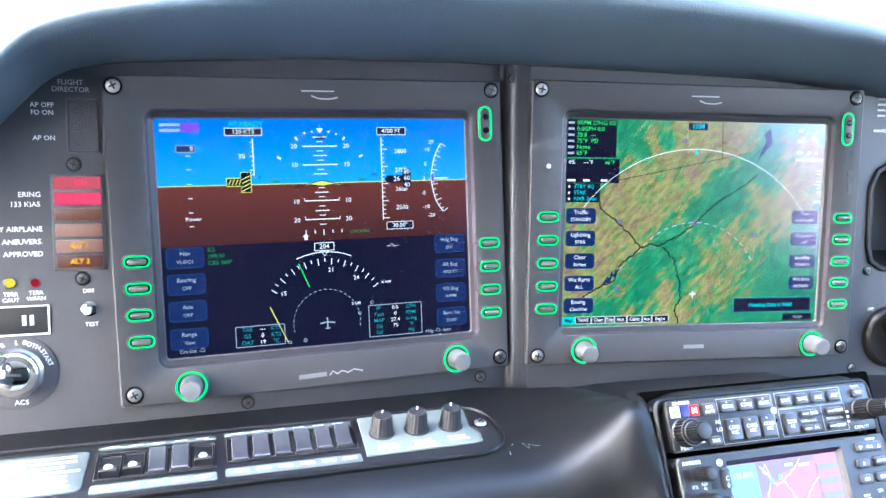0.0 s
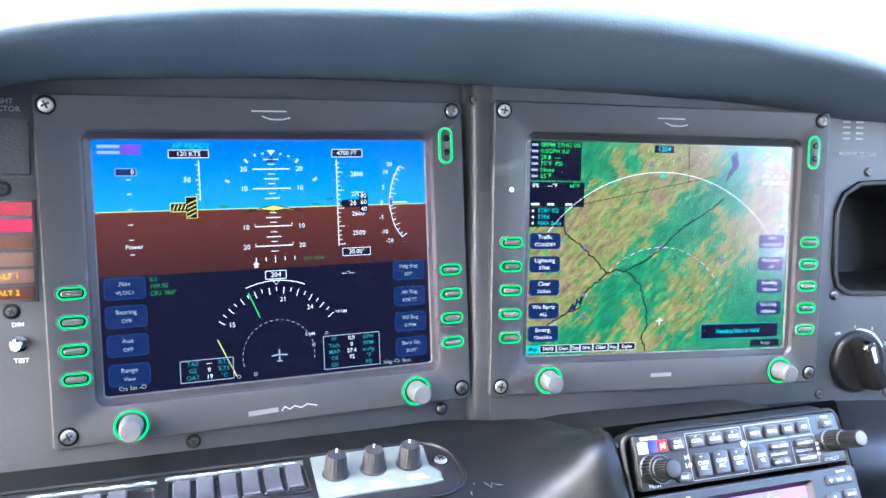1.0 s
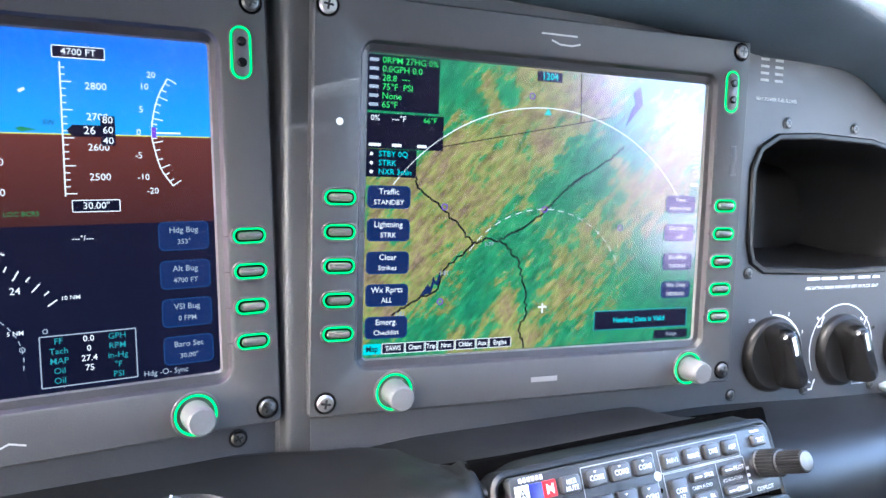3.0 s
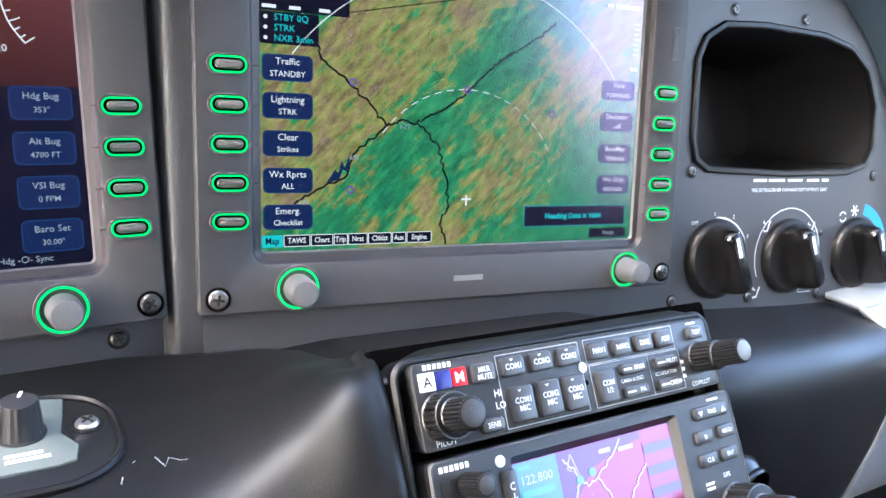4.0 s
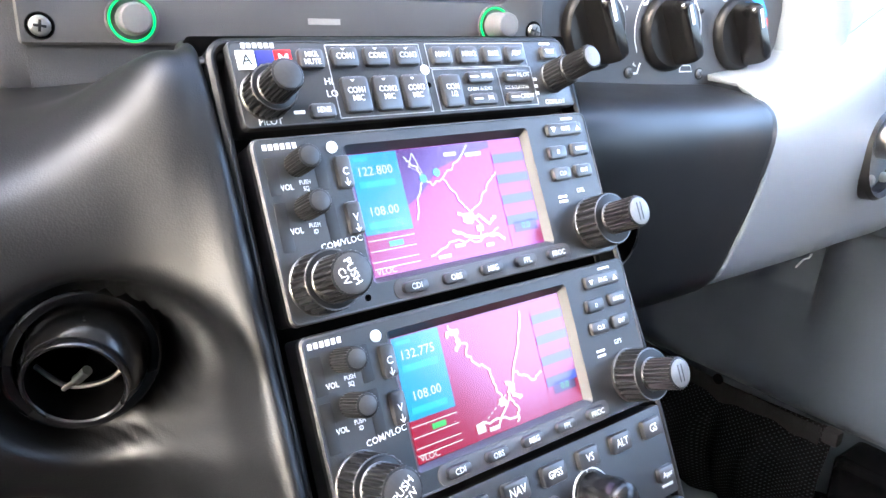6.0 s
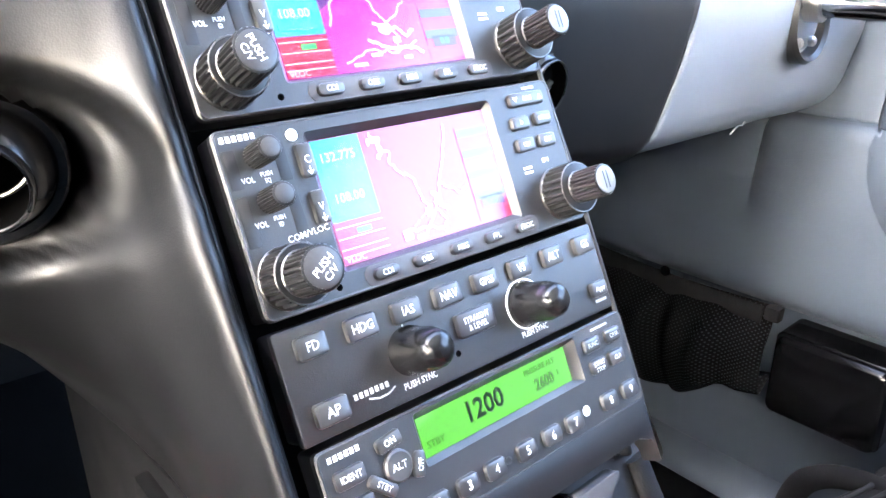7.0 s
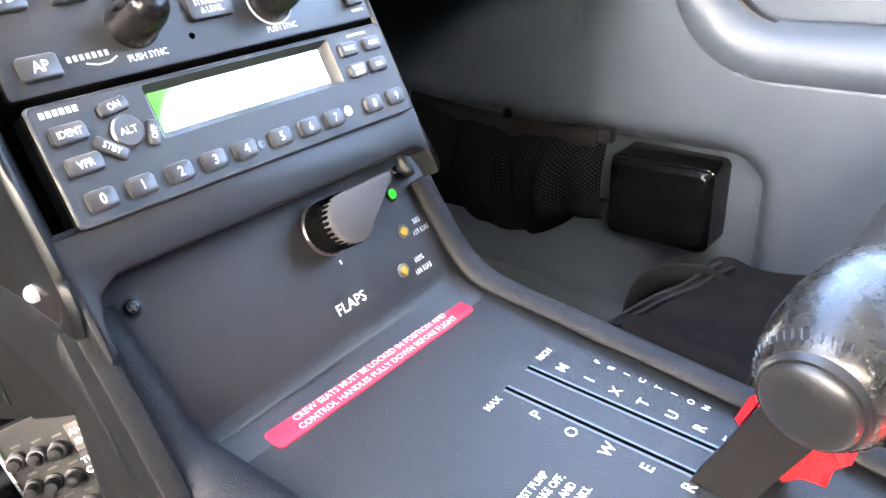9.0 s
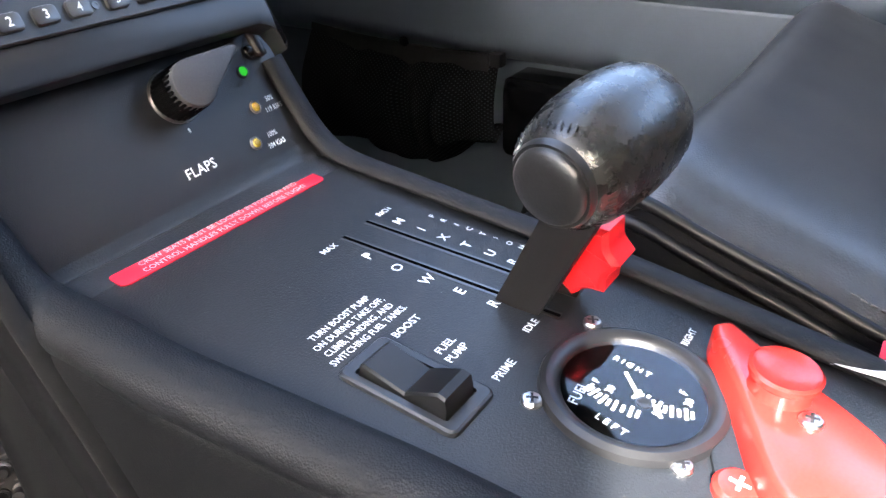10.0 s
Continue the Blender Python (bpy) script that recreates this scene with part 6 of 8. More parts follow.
f.add("key_borders", bm, ink_grey)
f.add("photocell", lathe([(2.0, -0.2), (2.0, 0.3), (1.2, 0.5)], -5.2, 111.6, 16), white_plastic)
f.add("screw_hole", lathe([(1.1, -0.1), (1.1, 0.12)], -4.9, 105.6, 14), void_black)


def navigator(cy, label, picture):
    """A nav and com radio with colour display; cy is its middle height."""
    y = lambda v: v + cy - 59.5
    xs_ = -3.0 if cy > 20 else -1.8
    f = Face("nav_radio", STACK, xs_, cy, label, "radio", "pair of navigation radios in the stack")
    cx, c_, w, h = f.chassis(xs_ - 76.5, xs_ + 76.5, y(28.4), y(90.6), 16)
    outer, win = rrect(cx, c_, w, h, 3, 6), rrect(-4.3, y(61.2), 84, 47.5, 1, 6)
    f.add("faceplate", stack_loops([(outer, -3.6), (outer, -0.8), (shrink(outer, 0.8), 0), (shrink(win, -0.8), 0), (win, -0.8), (rrect(-4.3, y(60.8), 80.4, 44.4, 0.6, 6), -3.2)], True, False), radio_black)
    f.add("edge_line", ring(rrect(cx, c_, w - 0.8, h - 0.8, 3, 6), rrect(cx, c_, w - 2.2, h - 2.2, 2.4, 6), -0.5, 0.3, 0.12), bezel_dark)
    f.marks([(-75.2 + 2.1 * i, y(87.2), 1.5, 2.0) for i in range(6)], ink_white)
    f.add("photocell", lathe([(2.1, -0.2), (2.1, 0.4), (1.4, 0.7)], -51.2, y(85.3), 18), white_plastic)
    for yy in (80.6, 65.8):
        f.knob(-65.6, y(yy), ((4.2, 0.3, 12, 0.25),))
    for yy, s in ((73.4, "SQ"), (58.8, "ID")):
        f.text("VOL", -70.4, y(yy), 1.9, ink_white, wide=0.85)
        f.text("PUSH", -63.8, y(yy + 1.1), 1.5, ink_white, wide=0.8)
        f.text(s, -63.8, y(yy - 1.1), 1.5, ink_white, wide=0.8)
    for x0 in (-74.4, -57.2):
        for ya, yb in ((84, 70.8), (69, 52)):
            f.add("side_groove", box(x0, y((ya + yb) / 2), 4.2, ya - yb - 0.6, -0.5, 0.14, 0.5, 0.05), ink_black)
    for yy, s in ((76.2, "C"), (60.1, "V")):
        k = f.key(-49, y(yy), 5.8, 11.6, s, 2.6, 1.8)
        f.add("flip_arrow", dashes([[(-49, y(yy) - 2.2), (-49, y(yy) - 4.6)], [(-50, y(yy) - 3.6), (-49, y(yy) - 5), (-48, y(yy) - 3.6)]], 0.45, 1.9), ink_white, k)
    f.text("COM/VLOC", -55.5, y(52.6), 2.1, turn=4)
    k = f.knob(-67.2, y(40.6), ((10.2, 0.6, 12, 0.5), (7.4, 12, 25, 0.4)))
    a_ = -72 if cy > 20 else 34
    f.text("PUSH", -67.2, y(41.2), 2.5, ink_white, 25.4, k, turn=a_)
    f.text("C/V", -67.2 + 3.4 * math.sin(radians(a_)), y(41.2) - 3.4 * math.cos(radians(a_)), 2.4, ink_white, 25.4, k, turn=a_)
    k = f.knob(62.6, y(41.5), ((11.0, 0.6, 12, 0.5), (6.6, 12, 26, 0.4)), cap_material=silver_cap)
    f.marks([(61.6, y(41.5), 0.7, 7), (63.6, y(41.5), 0.7, 7)], ink_black, 26.4, k)
    for x, s in ((-31.8, "CDI"), (-14.5, "OBS"), (2.9, "MSG"), (20.4, "FPL"), (37.4, "PROC")):
        f.key(x, y(32.8), 10.6, 4.4, s, 2.1, 2.2, r=2.0)
    f.add("key_rail", slab(rrect(2.8, y(32.8), 86, 7.2, 3.4, 6), -0.4, 0.35, 0.3), bezel_dark)
    f.key(58.4, y(83.4), 20, 5.6, "RNG", 1.9, 1.8)
    f.add("down_arrow", flat([(49.8, y(84.4)), (52.8, y(84.4)), (51.3, y(82.2))], 1.95), ink_white)
    f.add("up_arrow", flat([(64, y(82.2)), (67, y(82.2)), (65.5, y(84.6))], 1.95), ink_white)
    for x, yy, s in ((51.3, 73.8, "D"), (64.7, 74.2, "MENU"), (50.9, 64.6, "CLR"), (63.6, 64.8, "ENT")):
        f.key(x, y(yy), 10, 5.6, s, 1.8, 1.8)
    f.marks([(62, y(88), 7, 1.0), (49, y(55.2), 5, 1.0), (49, y(53.2), 5, 1.0)], ink_white)
    f.text("GPS", 60, y(56.6), 1.8)
    f.add("screw_hole", lathe([(1.2, -0.1), (1.2, 0.15)], -50.6, y(32.6), 14), void_black)
    picture(f, y)
    return f


def picture_common(f, y, field, com, vloc):
    S0, S1, S2 = -3.0, -2.85, -2.7
    s = f.add("screen", flat(rect(-44.6, y(38.6), 36, y(82.8)), S0), field, None, "lit moving map")
    f.add("frequency_field", flat(rect(-44.4, y(53.5), -24.5, y(82.6)), S1), d_aqua, s)
    f.add("panel_field", flat(rect(-44.4, y(38.8), -24.5, y(53.3)), S1), d_crimson, s)
    f.add("nav_field", flat(rect(19, y(39.5), 35.8, y(78)), S1), d_crimson, s)
    for i in range(4):
        f.add("nav_bar", flat(rect(19.2, y(76.8 - 8.4 * i), 35.6, y(73.2 - 8.4 * i)), S2), d_blue, s)
    f.add("nav_value", flat(rect(22, y(44.6), 34, y(49)), S2), d_black, s)
    f.text("0.0", 28, y(46.8), 2.6, d_lime, S2 + 0.1, s)
    f.text(com, -35, y(76), 3.2, d_white, S2, s)
    f.text(vloc, -35, y(61.4), 3.2, d_white, S2, s)
    f.marks([(-40, y(80.6), 6, 1.4), (-35, y(71.4), 15, 2.4), (-35, y(56.6), 15, 2.4)], d_cyan, S2, s)
    for yy in (51.4, 47.6, 43.8, 41.4):
        f.add("rule", dashes([[(-44.2, y(yy)), (-24.8, y(yy))]], 0.35, S2), d_white, s)
    f.marks([(-33, y(49.4), 6, 2)], d_lime, S2, s)
    f.text("VLOC", -39.4, y(40.2), 2.2, d_white, S2, s)
    return s, S2


def map_strokes(f, s, y, z, runs, w, amp):
    bm = bmesh.new()
    for p in runs:
        line([(a, y(b)) for a, b in wander(p, amp, 5)], w, z, bm)
    f.add("map_line", bm, d_white, s)


def map_clutter(f, s, y, z, spots):
    """Town names and symbols on the small map, too small to read."""
    for x, yy, w, h in spots:
        f.add("map_label", flat(rrect(x, y(yy), w, h, 0.3, 3), z + 0.05), d_white, s)


def picture_one(f, y):
    s, z = picture_common(f, y, d_pink_glare, "122.800", "108.00")
    # plum corner: where the painted glare leaves the screen dark
    f.add("dark_field", flat([(-24.4, y(82.6)), (-24.4, y(62)), (-17, y(66)), (-8, y(74)), (6, y(78)), (18.8, y(80)), (18.8, y(82.6))], z - 0.1), d_plum, s)
    map_strokes(f, s, y, z, ([(-22, 80), (-18, 76), (-15, 71), (-12, 68), (-7, 70), (-2, 62), (2, 56), (6, 50), (4, 44)], [(-7, 70), (2, 76), (8, 82)], [(-15, 71), (-20, 64), (-22, 56)], [(2, 56), (9, 60), (14, 66), (19, 70)], [(-20, 42), (-8, 46), (4, 44), (14, 48)]), 0.7, 0.7)
    map_strokes(f, s, y, z, ([(-4, 56), (0, 52), (6, 54), (10, 50), (14, 52)], [(-8, 50), (-2, 47), (8, 46), (16, 43)]), 1.3, 0.9)
    map_clutter(f, s, y, z, ((-1, 79, 6, 1.6), (10, 78, 8, 1.6), (-6, 44, 5, 1.4), (-14, 41, 6, 1.4), (8, 42, 4, 1.4), (1, 54, 4.4, 3.2), (5, 49, 3.4, 2.4)))
    for x, yy in ((-15.5, 71), (-9, 72.6)):
        f.add("airfield", flat(circle(x, y(yy), 1.7, 10), z + 0.1), d_cyan, s)
    f.add("own_ship", dashes([[(-18, y(81)), (-15.4, y(73)), (-20.6, y(76)), (-18, y(81))]], 0.5, z), d_white, s)


def picture_two(f, y):
    s, z = picture_common(f, y, d_crimson, "132.775", "108.00")
    map_strokes(f, s, y, z, ([(-20, 82), (-18, 77), (-14, 74), (-15, 70), (-12, 66), (-6, 62), (-6, 57), (-4, 52), (-2, 47)], [(-8, 41), (0, 50), (4, 58), (10, 68), (14, 80)], [(4, 58), (9, 56), (13, 53), (18, 55)], [(-18, 44), (-8, 44), (2, 42)], [(0, 50), (3, 44), (1, 40)]), 0.9, 0.8)
    map_strokes(f, s, y, z, ([(-22, 78), (-19, 80), (-17, 76), (-19, 72)], [(0, 56), (3, 54), (2, 50), (6, 49)]), 1.6, 0.8)
    map_clutter(f, s, y, z, ((-16, 42.4, 4, 3), (-10, 41, 5, 1.6), (-4, 49, 3, 3), (2, 53, 2.6, 3.4), (-18, 79, 4, 2)))
    bm = bmesh.new()
    for i in range(8):
        line([(-14 + 1.9 * i, y(44 + 1.1 * i)), (-13 + 1.9 * i, y(44.6 + 1.1 * i))], 0.5, z, bm)
    f.add("track_line", bm, d_white, s)


navigator(59.5, "black nav radio with knurled knobs, pink glare painted into its map display", picture_one)
navigator(-6.2, "black nav radio with knurled knobs, red glare painted into its map display", picture_two)

# autopilot
f = Face("autopilot", STACK, -1.6, -59, "black autopilot controller with square mode keys and two round knobs", "radio")
cx, cy, w, h = f.chassis(-78.6, 75.4, -78.0, -40.4)
f.add("faceplate", slab(rrect(cx, cy, w, h, 1.2, 4), -3.6, -0.6, 0.7), radio_black)
for x, s in ((-66.8, "FD"), (-47.6, "HDG"), (-28.6, "IAS"), (-9.8, "NAV"), (9.2, "GPSS"), (28, "VS"), (47, "ALT"), (66.4, "GS")):
    f.key(x, -48.0, 12.4 if s in ("HDG", "IAS", "NAV", "GPSS") else 11.4, 7.8, s, 3.2 if s != "GPSS" else 2.7, 1.8, 0.85)
f.key(-66.4, -70, 12.6, 8, "AP", 3.4, 1.8)
f.key(-0.6, -60.7, 18.5, 9.2, "STRAIGHT", 2.2, 1.8, 0.85, two="& LEVEL")
f.key(68.2, -68.2, 9.6, 6.4, "Appr", 2.2, 1.8)
f.marks([(69, -73.4, 7, 1.2)], ink_grey, -0.4)
for x, y_ in ((-31.4, -61.6), (26.6, -62.2)):
    f.add("knob", lathe([(8.8, -0.5), (8.8, 2), (8.0, 4), (7.6, 13), (7.0, 15)], x, y_, 40), knob_gloss)
    f.add("knob_cap", lathe([(7.0, 14.5), (6.4, 17.6), (4.6, 19.6), (2, 20.4)], x, y_, 36), knob_gloss)
    f.add("index", dashes([[(x, y_ + 8.6), (x, y_ + 11.6)]], 0.7, -0.4), ink_white)
    f.text("PUSH SYNC", x + 1, y_ - 11.4, 2.3, ink_white, -0.4, wide=0.85)
f.add("dial_ring", ring(circle(26.6, -62.2, 10.2, 40), circle(26.6, -62.2, 9.5, 40), -0.7, -0.3, 0.1), ink_white)
f.add("screw_hole", lathe([(1.2, -0.7), (1.2, -0.4)], -11.6, -69.7, 14), void_black)
f.marks([(-56.6 + 2.1 * i, -69.2, 1.4, 2.0) for i in range(7)], ink_grey, -0.4)
f.add("badge", dashes([[(-52, -71.4), (-48, -72.6), (-44, -72.4), (-41, -71.0)]], 0.6, -0.4), ink_grey)

# transponder
f = Face("transponder", STACK, 0.2, -100.8, "black transponder with a lit green display and numbered keys", "radio")
cx, cy, w, h = f.chassis(-77.0, 77.4, -121.2, -80.6)
outer, win = rrect(cx, cy, w, h, 2.5, 6), rrect(3.6, -92.0, 83, 18, 0.8, 6)
f.add("faceplate", stack_loops([(outer, -3.6), (outer, -0.8), (shrink(outer, 0.8), 0), (shrink(win, -0.6), 0), (win, -0.7), (rrect(2.2, -92.2, 78, 14.6, 0.5, 6), -2.6)], True, False), radio_black)
f.add("edge_line", ring(rrect(cx, cy, w - 0.8, h - 0.8, 2.5, 6), rrect(cx, cy, w - 2.0, h - 2.0, 2.2, 6), -0.5, 0.3, 0.12), bezel_paint)
s = f.add("screen", flat(rect(-36.6, -99.4, 41, -85), -2.4), d_lcd, None, "lit green display")
f.text("STBY", -30.6, -95.6, 2.5, d_lcdink, -2.2, s)
f.text("1200", -6.0, -91.8, 7.2, d_lcdink, -2.2, s, wide=0.95, bold=0.035)
f.text("PRESSURE ALT", 25.6, -88.2, 2.1, d_lcdink, -2.2, s, wide=0.9, bold=0.02)
f.text("2600", 26, -94.4, 4.4, d_lcdink, -2.2, s, wide=0.85, bold=0.03)
f.marks([(34.4, -93.4, 0.6, 2)], d_lcdink, -2.2, s)
f.marks([(-72.4 + 2.1 * i, -84.2, 1.5, 2.0) for i in range(6)], ink_white)
f.key(-67.4, -91.6, 11.6, 6.4, "IDENT", 2.3, 1.8, 0.85)
f.key(-67.0, -102.0, 11.6, 6.4, "VFR", 2.5, 1.8)
f.key(-50.6, -86.9, 10.4, 5, "ON", 2.3, 1.8, turn=8)
f.add("key_base", lathe([(5.6, -0.3), (5.6, 1.2), (4.8, 1.8)], -49.6, -95.8, 24), key_rubber)
f.text("ALT", -49.6, -95.8, 2.4, ink_white, 1.95)
f.key(-41.6, -98.6, 9, 4.6, "OFF", 2.0, 1.8, turn=72)
f.key(-57.2, -99.6, 11.6, 4.6, "STBY", 2.1, 1.8, turn=-42)
for i, x in enumerate((-67, -53.2, -39, -25.1, -11.7, 4.8, 19, 32.4, 55.1, 68.6)):
    f.key(x, -113.9 + (0.4 if x > 50 else 0), 9.8, 7, str(i), 3.4, 2.0, r=1.8)
for x, y_, a, b in ((54.2, -88.8, "FUNC", ""), (68, -88.8, "CRSR", ""), (54.8, -98.2, "START", "STOP"), (66.6, -98.2, "CLR", "")):
    f.key(x, y_, 9.6, 6.0, a, 1.8, 1.8, two=b)
f.marks([(62, -83.4, 11, 1.0)], ink_grey)
f.add("photocell", lathe([(2.1, -0.2), (2.1, 0.3), (1.4, 0.6)], 41.2, -112.8, 16), white_plastic)
f.add("screw_hole", lathe([(1.6, -0.2), (1.6, 0.4), (1.0, 0.4), (0.9, 0.1)], -4.3, -114, 16), dark_steel)

# ---------- flap panel ----------
fl = thing("flap_control", FLAP, "dark grey flap control panel with white lettering", "control panel")
part("plate", slab(rrect(3, 3, 166, 90, 6, 6), -6, 0, 0.5), flap_paint, fl)
for x, y in ((-69, 19.9), (69.8, 19.9)):
    screw(fl, HERE, x, y, 3.0, 0, knob_gloss, slot=20)
letters(fl, "FLAPS", 13, -21.0, 4.6, ink_white)
letters(fl, "UP", 56, 20.5, 2.6, ink_white)
for s, x, y in (("50%", 67.4, -4.4), ("119 KIAS", 67.4, -9.4), ("100%", 58.4, -20.6), ("104 KIAS", 58.4, -25.8)):
    letters(fl, s, x, y, 2.5, ink_white, wide=0.82)
for x, y, m_, w_ in ((60.5, 11.9, lamp_green, "lit green"), (57.0, -5.8, amber_lens, "unlit amber"), (46.8, -21.4, amber_lens, "unlit amber")):
    lamp("flap_lamp", FLAP, x, y, 2.3, m_, w_ + " flap position lamp beside the flap lever")
KX, KY = 19.5, 12.6
fk = part("knob", lathe([(12.6, 0), (12.6, 0.8), (12.0, 1.4)], KX, KY, 40), dark_steel, fl, "worn metal knob skirt")
part("body", lathe([(11.8, 0.6), (11.7, 3), (11.3, 16.5), (10.6, 17.6), (9, 18)], KX, KY, 112, 0.65, 2, None, 2.0, 17.7), box_gloss, fk, "black fluted knob body")
nose = [(10.8 * math.cos(radians(a)), 10.8 * math.sin(radians(a))) for a in range(70, 311, 12)] + [(29.4, -1.4), (30.6, 0.6), (28.6, 2.4)]
bm = slab(nose, 13, 20.0, 1.0)
bm.transform(Matrix.Translation((KX * MM, KY * MM, 0)) @ pose(0, 0, 0, 0, 0, 16))
part("lever", bm, mat("lever_grey", (0.034, 0.034, 0.036), 0.55, grain=0.2, spec=0.25), fk, "flat dark grey lever face")
part("index", dashes([[(KX - 2, KY - 15), (KX - 1.8, KY - 17)]], 1.0, 0.2), ink_white, fl)

# ---------- centre console deck ----------
console = thing("centre_console", DECK, "dark blue-grey centre console deck with padded black edges", "console")
part("deck", slab([(-48, -370), (64, -370), (69, -245), (76, -190), (81, -145), (82.5, -100), (84, -40), (84, 30), (-65, 30), (-65, -60), (-50, -170)], -4, 0, 0.5), deck_paint, console)
inv_d = DECK.inverted()


def dk(p):
    return tuple(inv_d @ Vector(p))


# soft fold between flap panel and deck
bm = loft([[dk(world_of(FLAP, x, -31, 0.4)), dk(world_of(FLAP, x, -37, 0.8)), dk((x * MM + 0.1215, -0.2425, -0.3880)), dk((x * MM + 0.1215, -0.249, -0.3892)), dk((x * MM + 0.1215, -0.256, -0.3905))] for x in (-68, -20, 30, 76)], 3, 4)
part("fold", bm, deck_paint, console)
right_pad = [(0.2005, -0.2145, -0.3410), (0.2020, -0.2250, -0.3600), (0.2035, -0.2380, -0.3785), (0.2035, -0.2560, -0.3872), (0.2025, -0.30, -0.3912), (0.2015, -0.36, -0.3966), (0.2005, -0.405, -0.4004), (0.1968, -0.45, -0.4044), (0.1920, -0.50, -0.4088), (0.184, -0.62, -0.4192)]
part("edge_pad", tube([dk(p) for p in right_pad], [0.0070 - 0.0006 * smooth(14, 26, i) for i in range(55)], 16, 6, 0.55), pad_dull, console, "flat padded vinyl edge band")
# inner edge of the padded roll, along the flap panel and back over the deck
left_edge = [(0.0490, -0.2100, -0.3330), (0.0505, -0.2180, -0.3480), (0.0512, -0.2275, -0.3660), (0.0525, -0.2370, -0.3820), (0.0560, -0.2480, -0.3895), (0.0588, -0.275, -0.3925), (0.0600, -0.306, -0.3952), (0.0680, -0.368, -0.4006), (0.0735, -0.418, -0.4050), (0.077, -0.50, -0.4122), (0.078, -0.62, -0.4227)]
part("edge_pad", tube([dk((x - 0.0105, y - 0.002, z - 0.0035)) for x, y, z in left_edge], [0.0085 + 0.0040 * smooth(0, 24, i) for i in range(61)], 24, 6, 0.85), pad_vinyl, console, "padded vinyl edge roll")
rows = []
for x, y, z in left_edge:
    s_ = smooth(-0.26, -0.42, y)
    rows.append([dk((x - 0.012, y, z + 0.002)), dk((x - 0.0205, y, z - 0.006)), dk((x - 0.0225, y, z - 0.02)), dk((x - 0.023 - 0.005 * s_, y, z - 0.06)), dk((x - 0.023 - 0.010 * s_, y, z - 0.12)), dk((x - 0.022 - 0.012 * s_, y, -0.75))])
w_ = part("side_wall", loft(rows, 4, 4), side_vinyl, console)
thicken(w_, 0.003, 0)
rows = []
for x, y, z in ((0.2045, -0.218, -0.352), (0.2065, -0.238, -0.382), (0.2065, -0.262, -0.391), (0.2050, -0.33, -0.397), (0.2035, -0.405, -0.403), (0.1955, -0.50, -0.411), (0.187, -0.62, -0.422)):
    rows.append([dk((x, y, z - 0.002)), dk((x + 0.004, y, z - 0.014)), dk((x + 0.008, y, z - 0.05)), dk((x + 0.010, y, z - 0.12)), dk((x + 0.013, y, -0.75))])
w_ = part("side_wall", loft(rows, 4, 4), pad_vinyl, console)
thicken(w_, 0.004, 0)
# slots, lettering and small fittings of the deck
for x0, y0, x1, y1 in ((29.8, -41.6, 36.6, -142.5), (46.0, -41.2, 52.4, -142)):
    d = Vector((x1 - x0, y1 - y0)).normalized()
    nrm = Vector((-d.y, d.x)) * 2.0
    part("lever_slot", slab([(x0 - nrm.x, y0 - nrm.y), (x1 - nrm.x, y1 - nrm.y), (x1 + nrm.x, y1 + nrm.y), (x0 + nrm.x, y0 + nrm.y)][::-1], -0.2, 0.25, 0.05), dark_steel, console, "worn metal lever slot")
    part("slot_gap", flat([(x0 - nrm.x * 0.45, y0 - nrm.y * 0.45), (x1 - nrm.x * 0.45, y1 - nrm.y * 0.45), (x1 + nrm.x * 0.45, y1 + nrm.y * 0.45), (x0 + nrm.x * 0.45, y0 + nrm.y * 0.45)], 0.35), void_black, console)
for s, x, y in (("P", 24.7, -59.5), ("O", 25.4, -74.3), ("W", 26.1, -88.8), ("E", 27.2, -103.6), ("R", 28.3, -118.4)):
    letters(console, s, x, y, 4.6, ink_white)
for s, x, y in (("M", 55.2, -52.4), ("I", 55.8, -64.6), ("X", 56.2, -76.2), ("T", 57.2, -87.5), ("U", 57.9, -99.1), ("R", 57.9, -110), ("E", 58.6, -121)):
    letters(console, s, x, y, 4.4, ink_white)
for s, x, y in (("F", 67.9, -61.6), ("R", 68.1, -67.9), ("I", 68.5, -74.7), ("C", 69, -81.2), ("T", 69.1, -88.2), ("I", 69.6, -94.6), ("O", 69.6, -101.5), ("N", 70.1, -107.4)):
    letters(console, s, x, y, 2.7, ink_white)
letters(console, "RICH", 57.8, -41.8, 2.7, ink_white)
letters(console, "MAX", 19, -43.2, 2.9, ink_white)
letters(console, "IDLE", 25.1, -136.2, 3.0, ink_white)
for i, s in enumerate(("TURN BOOST PUMP", "ON DURING TAKE OFF,", "CLIMB, LANDING, AND", "SWITCHING FUEL TANKS.")):
    letters(console, s, -13.4 - 0.2 * i, -77.5 - 4.9 * i, 2.9, ink_white, wide=0.84)
letters(console, "BOOST", -2.6, -99.8, 3.2, ink_white)
letters(console, "FUEL", -3.2, -117.2, 3.2, ink_white)
letters(console, "PUMP", -3.8, -122.6, 3.2, ink_white)
letters(console, "PRIME", -1.6, -140.4, 3.2, ink_white)
letters(console, "RIGHT", 54, -186, 2.6, ink_white)
for x, y in ((39.8, -153.9), (-9.4, -155), (-7, -204)):
    screw(console, HERE, x, y, 3.6, 0, steel, collar=False, slot=30)

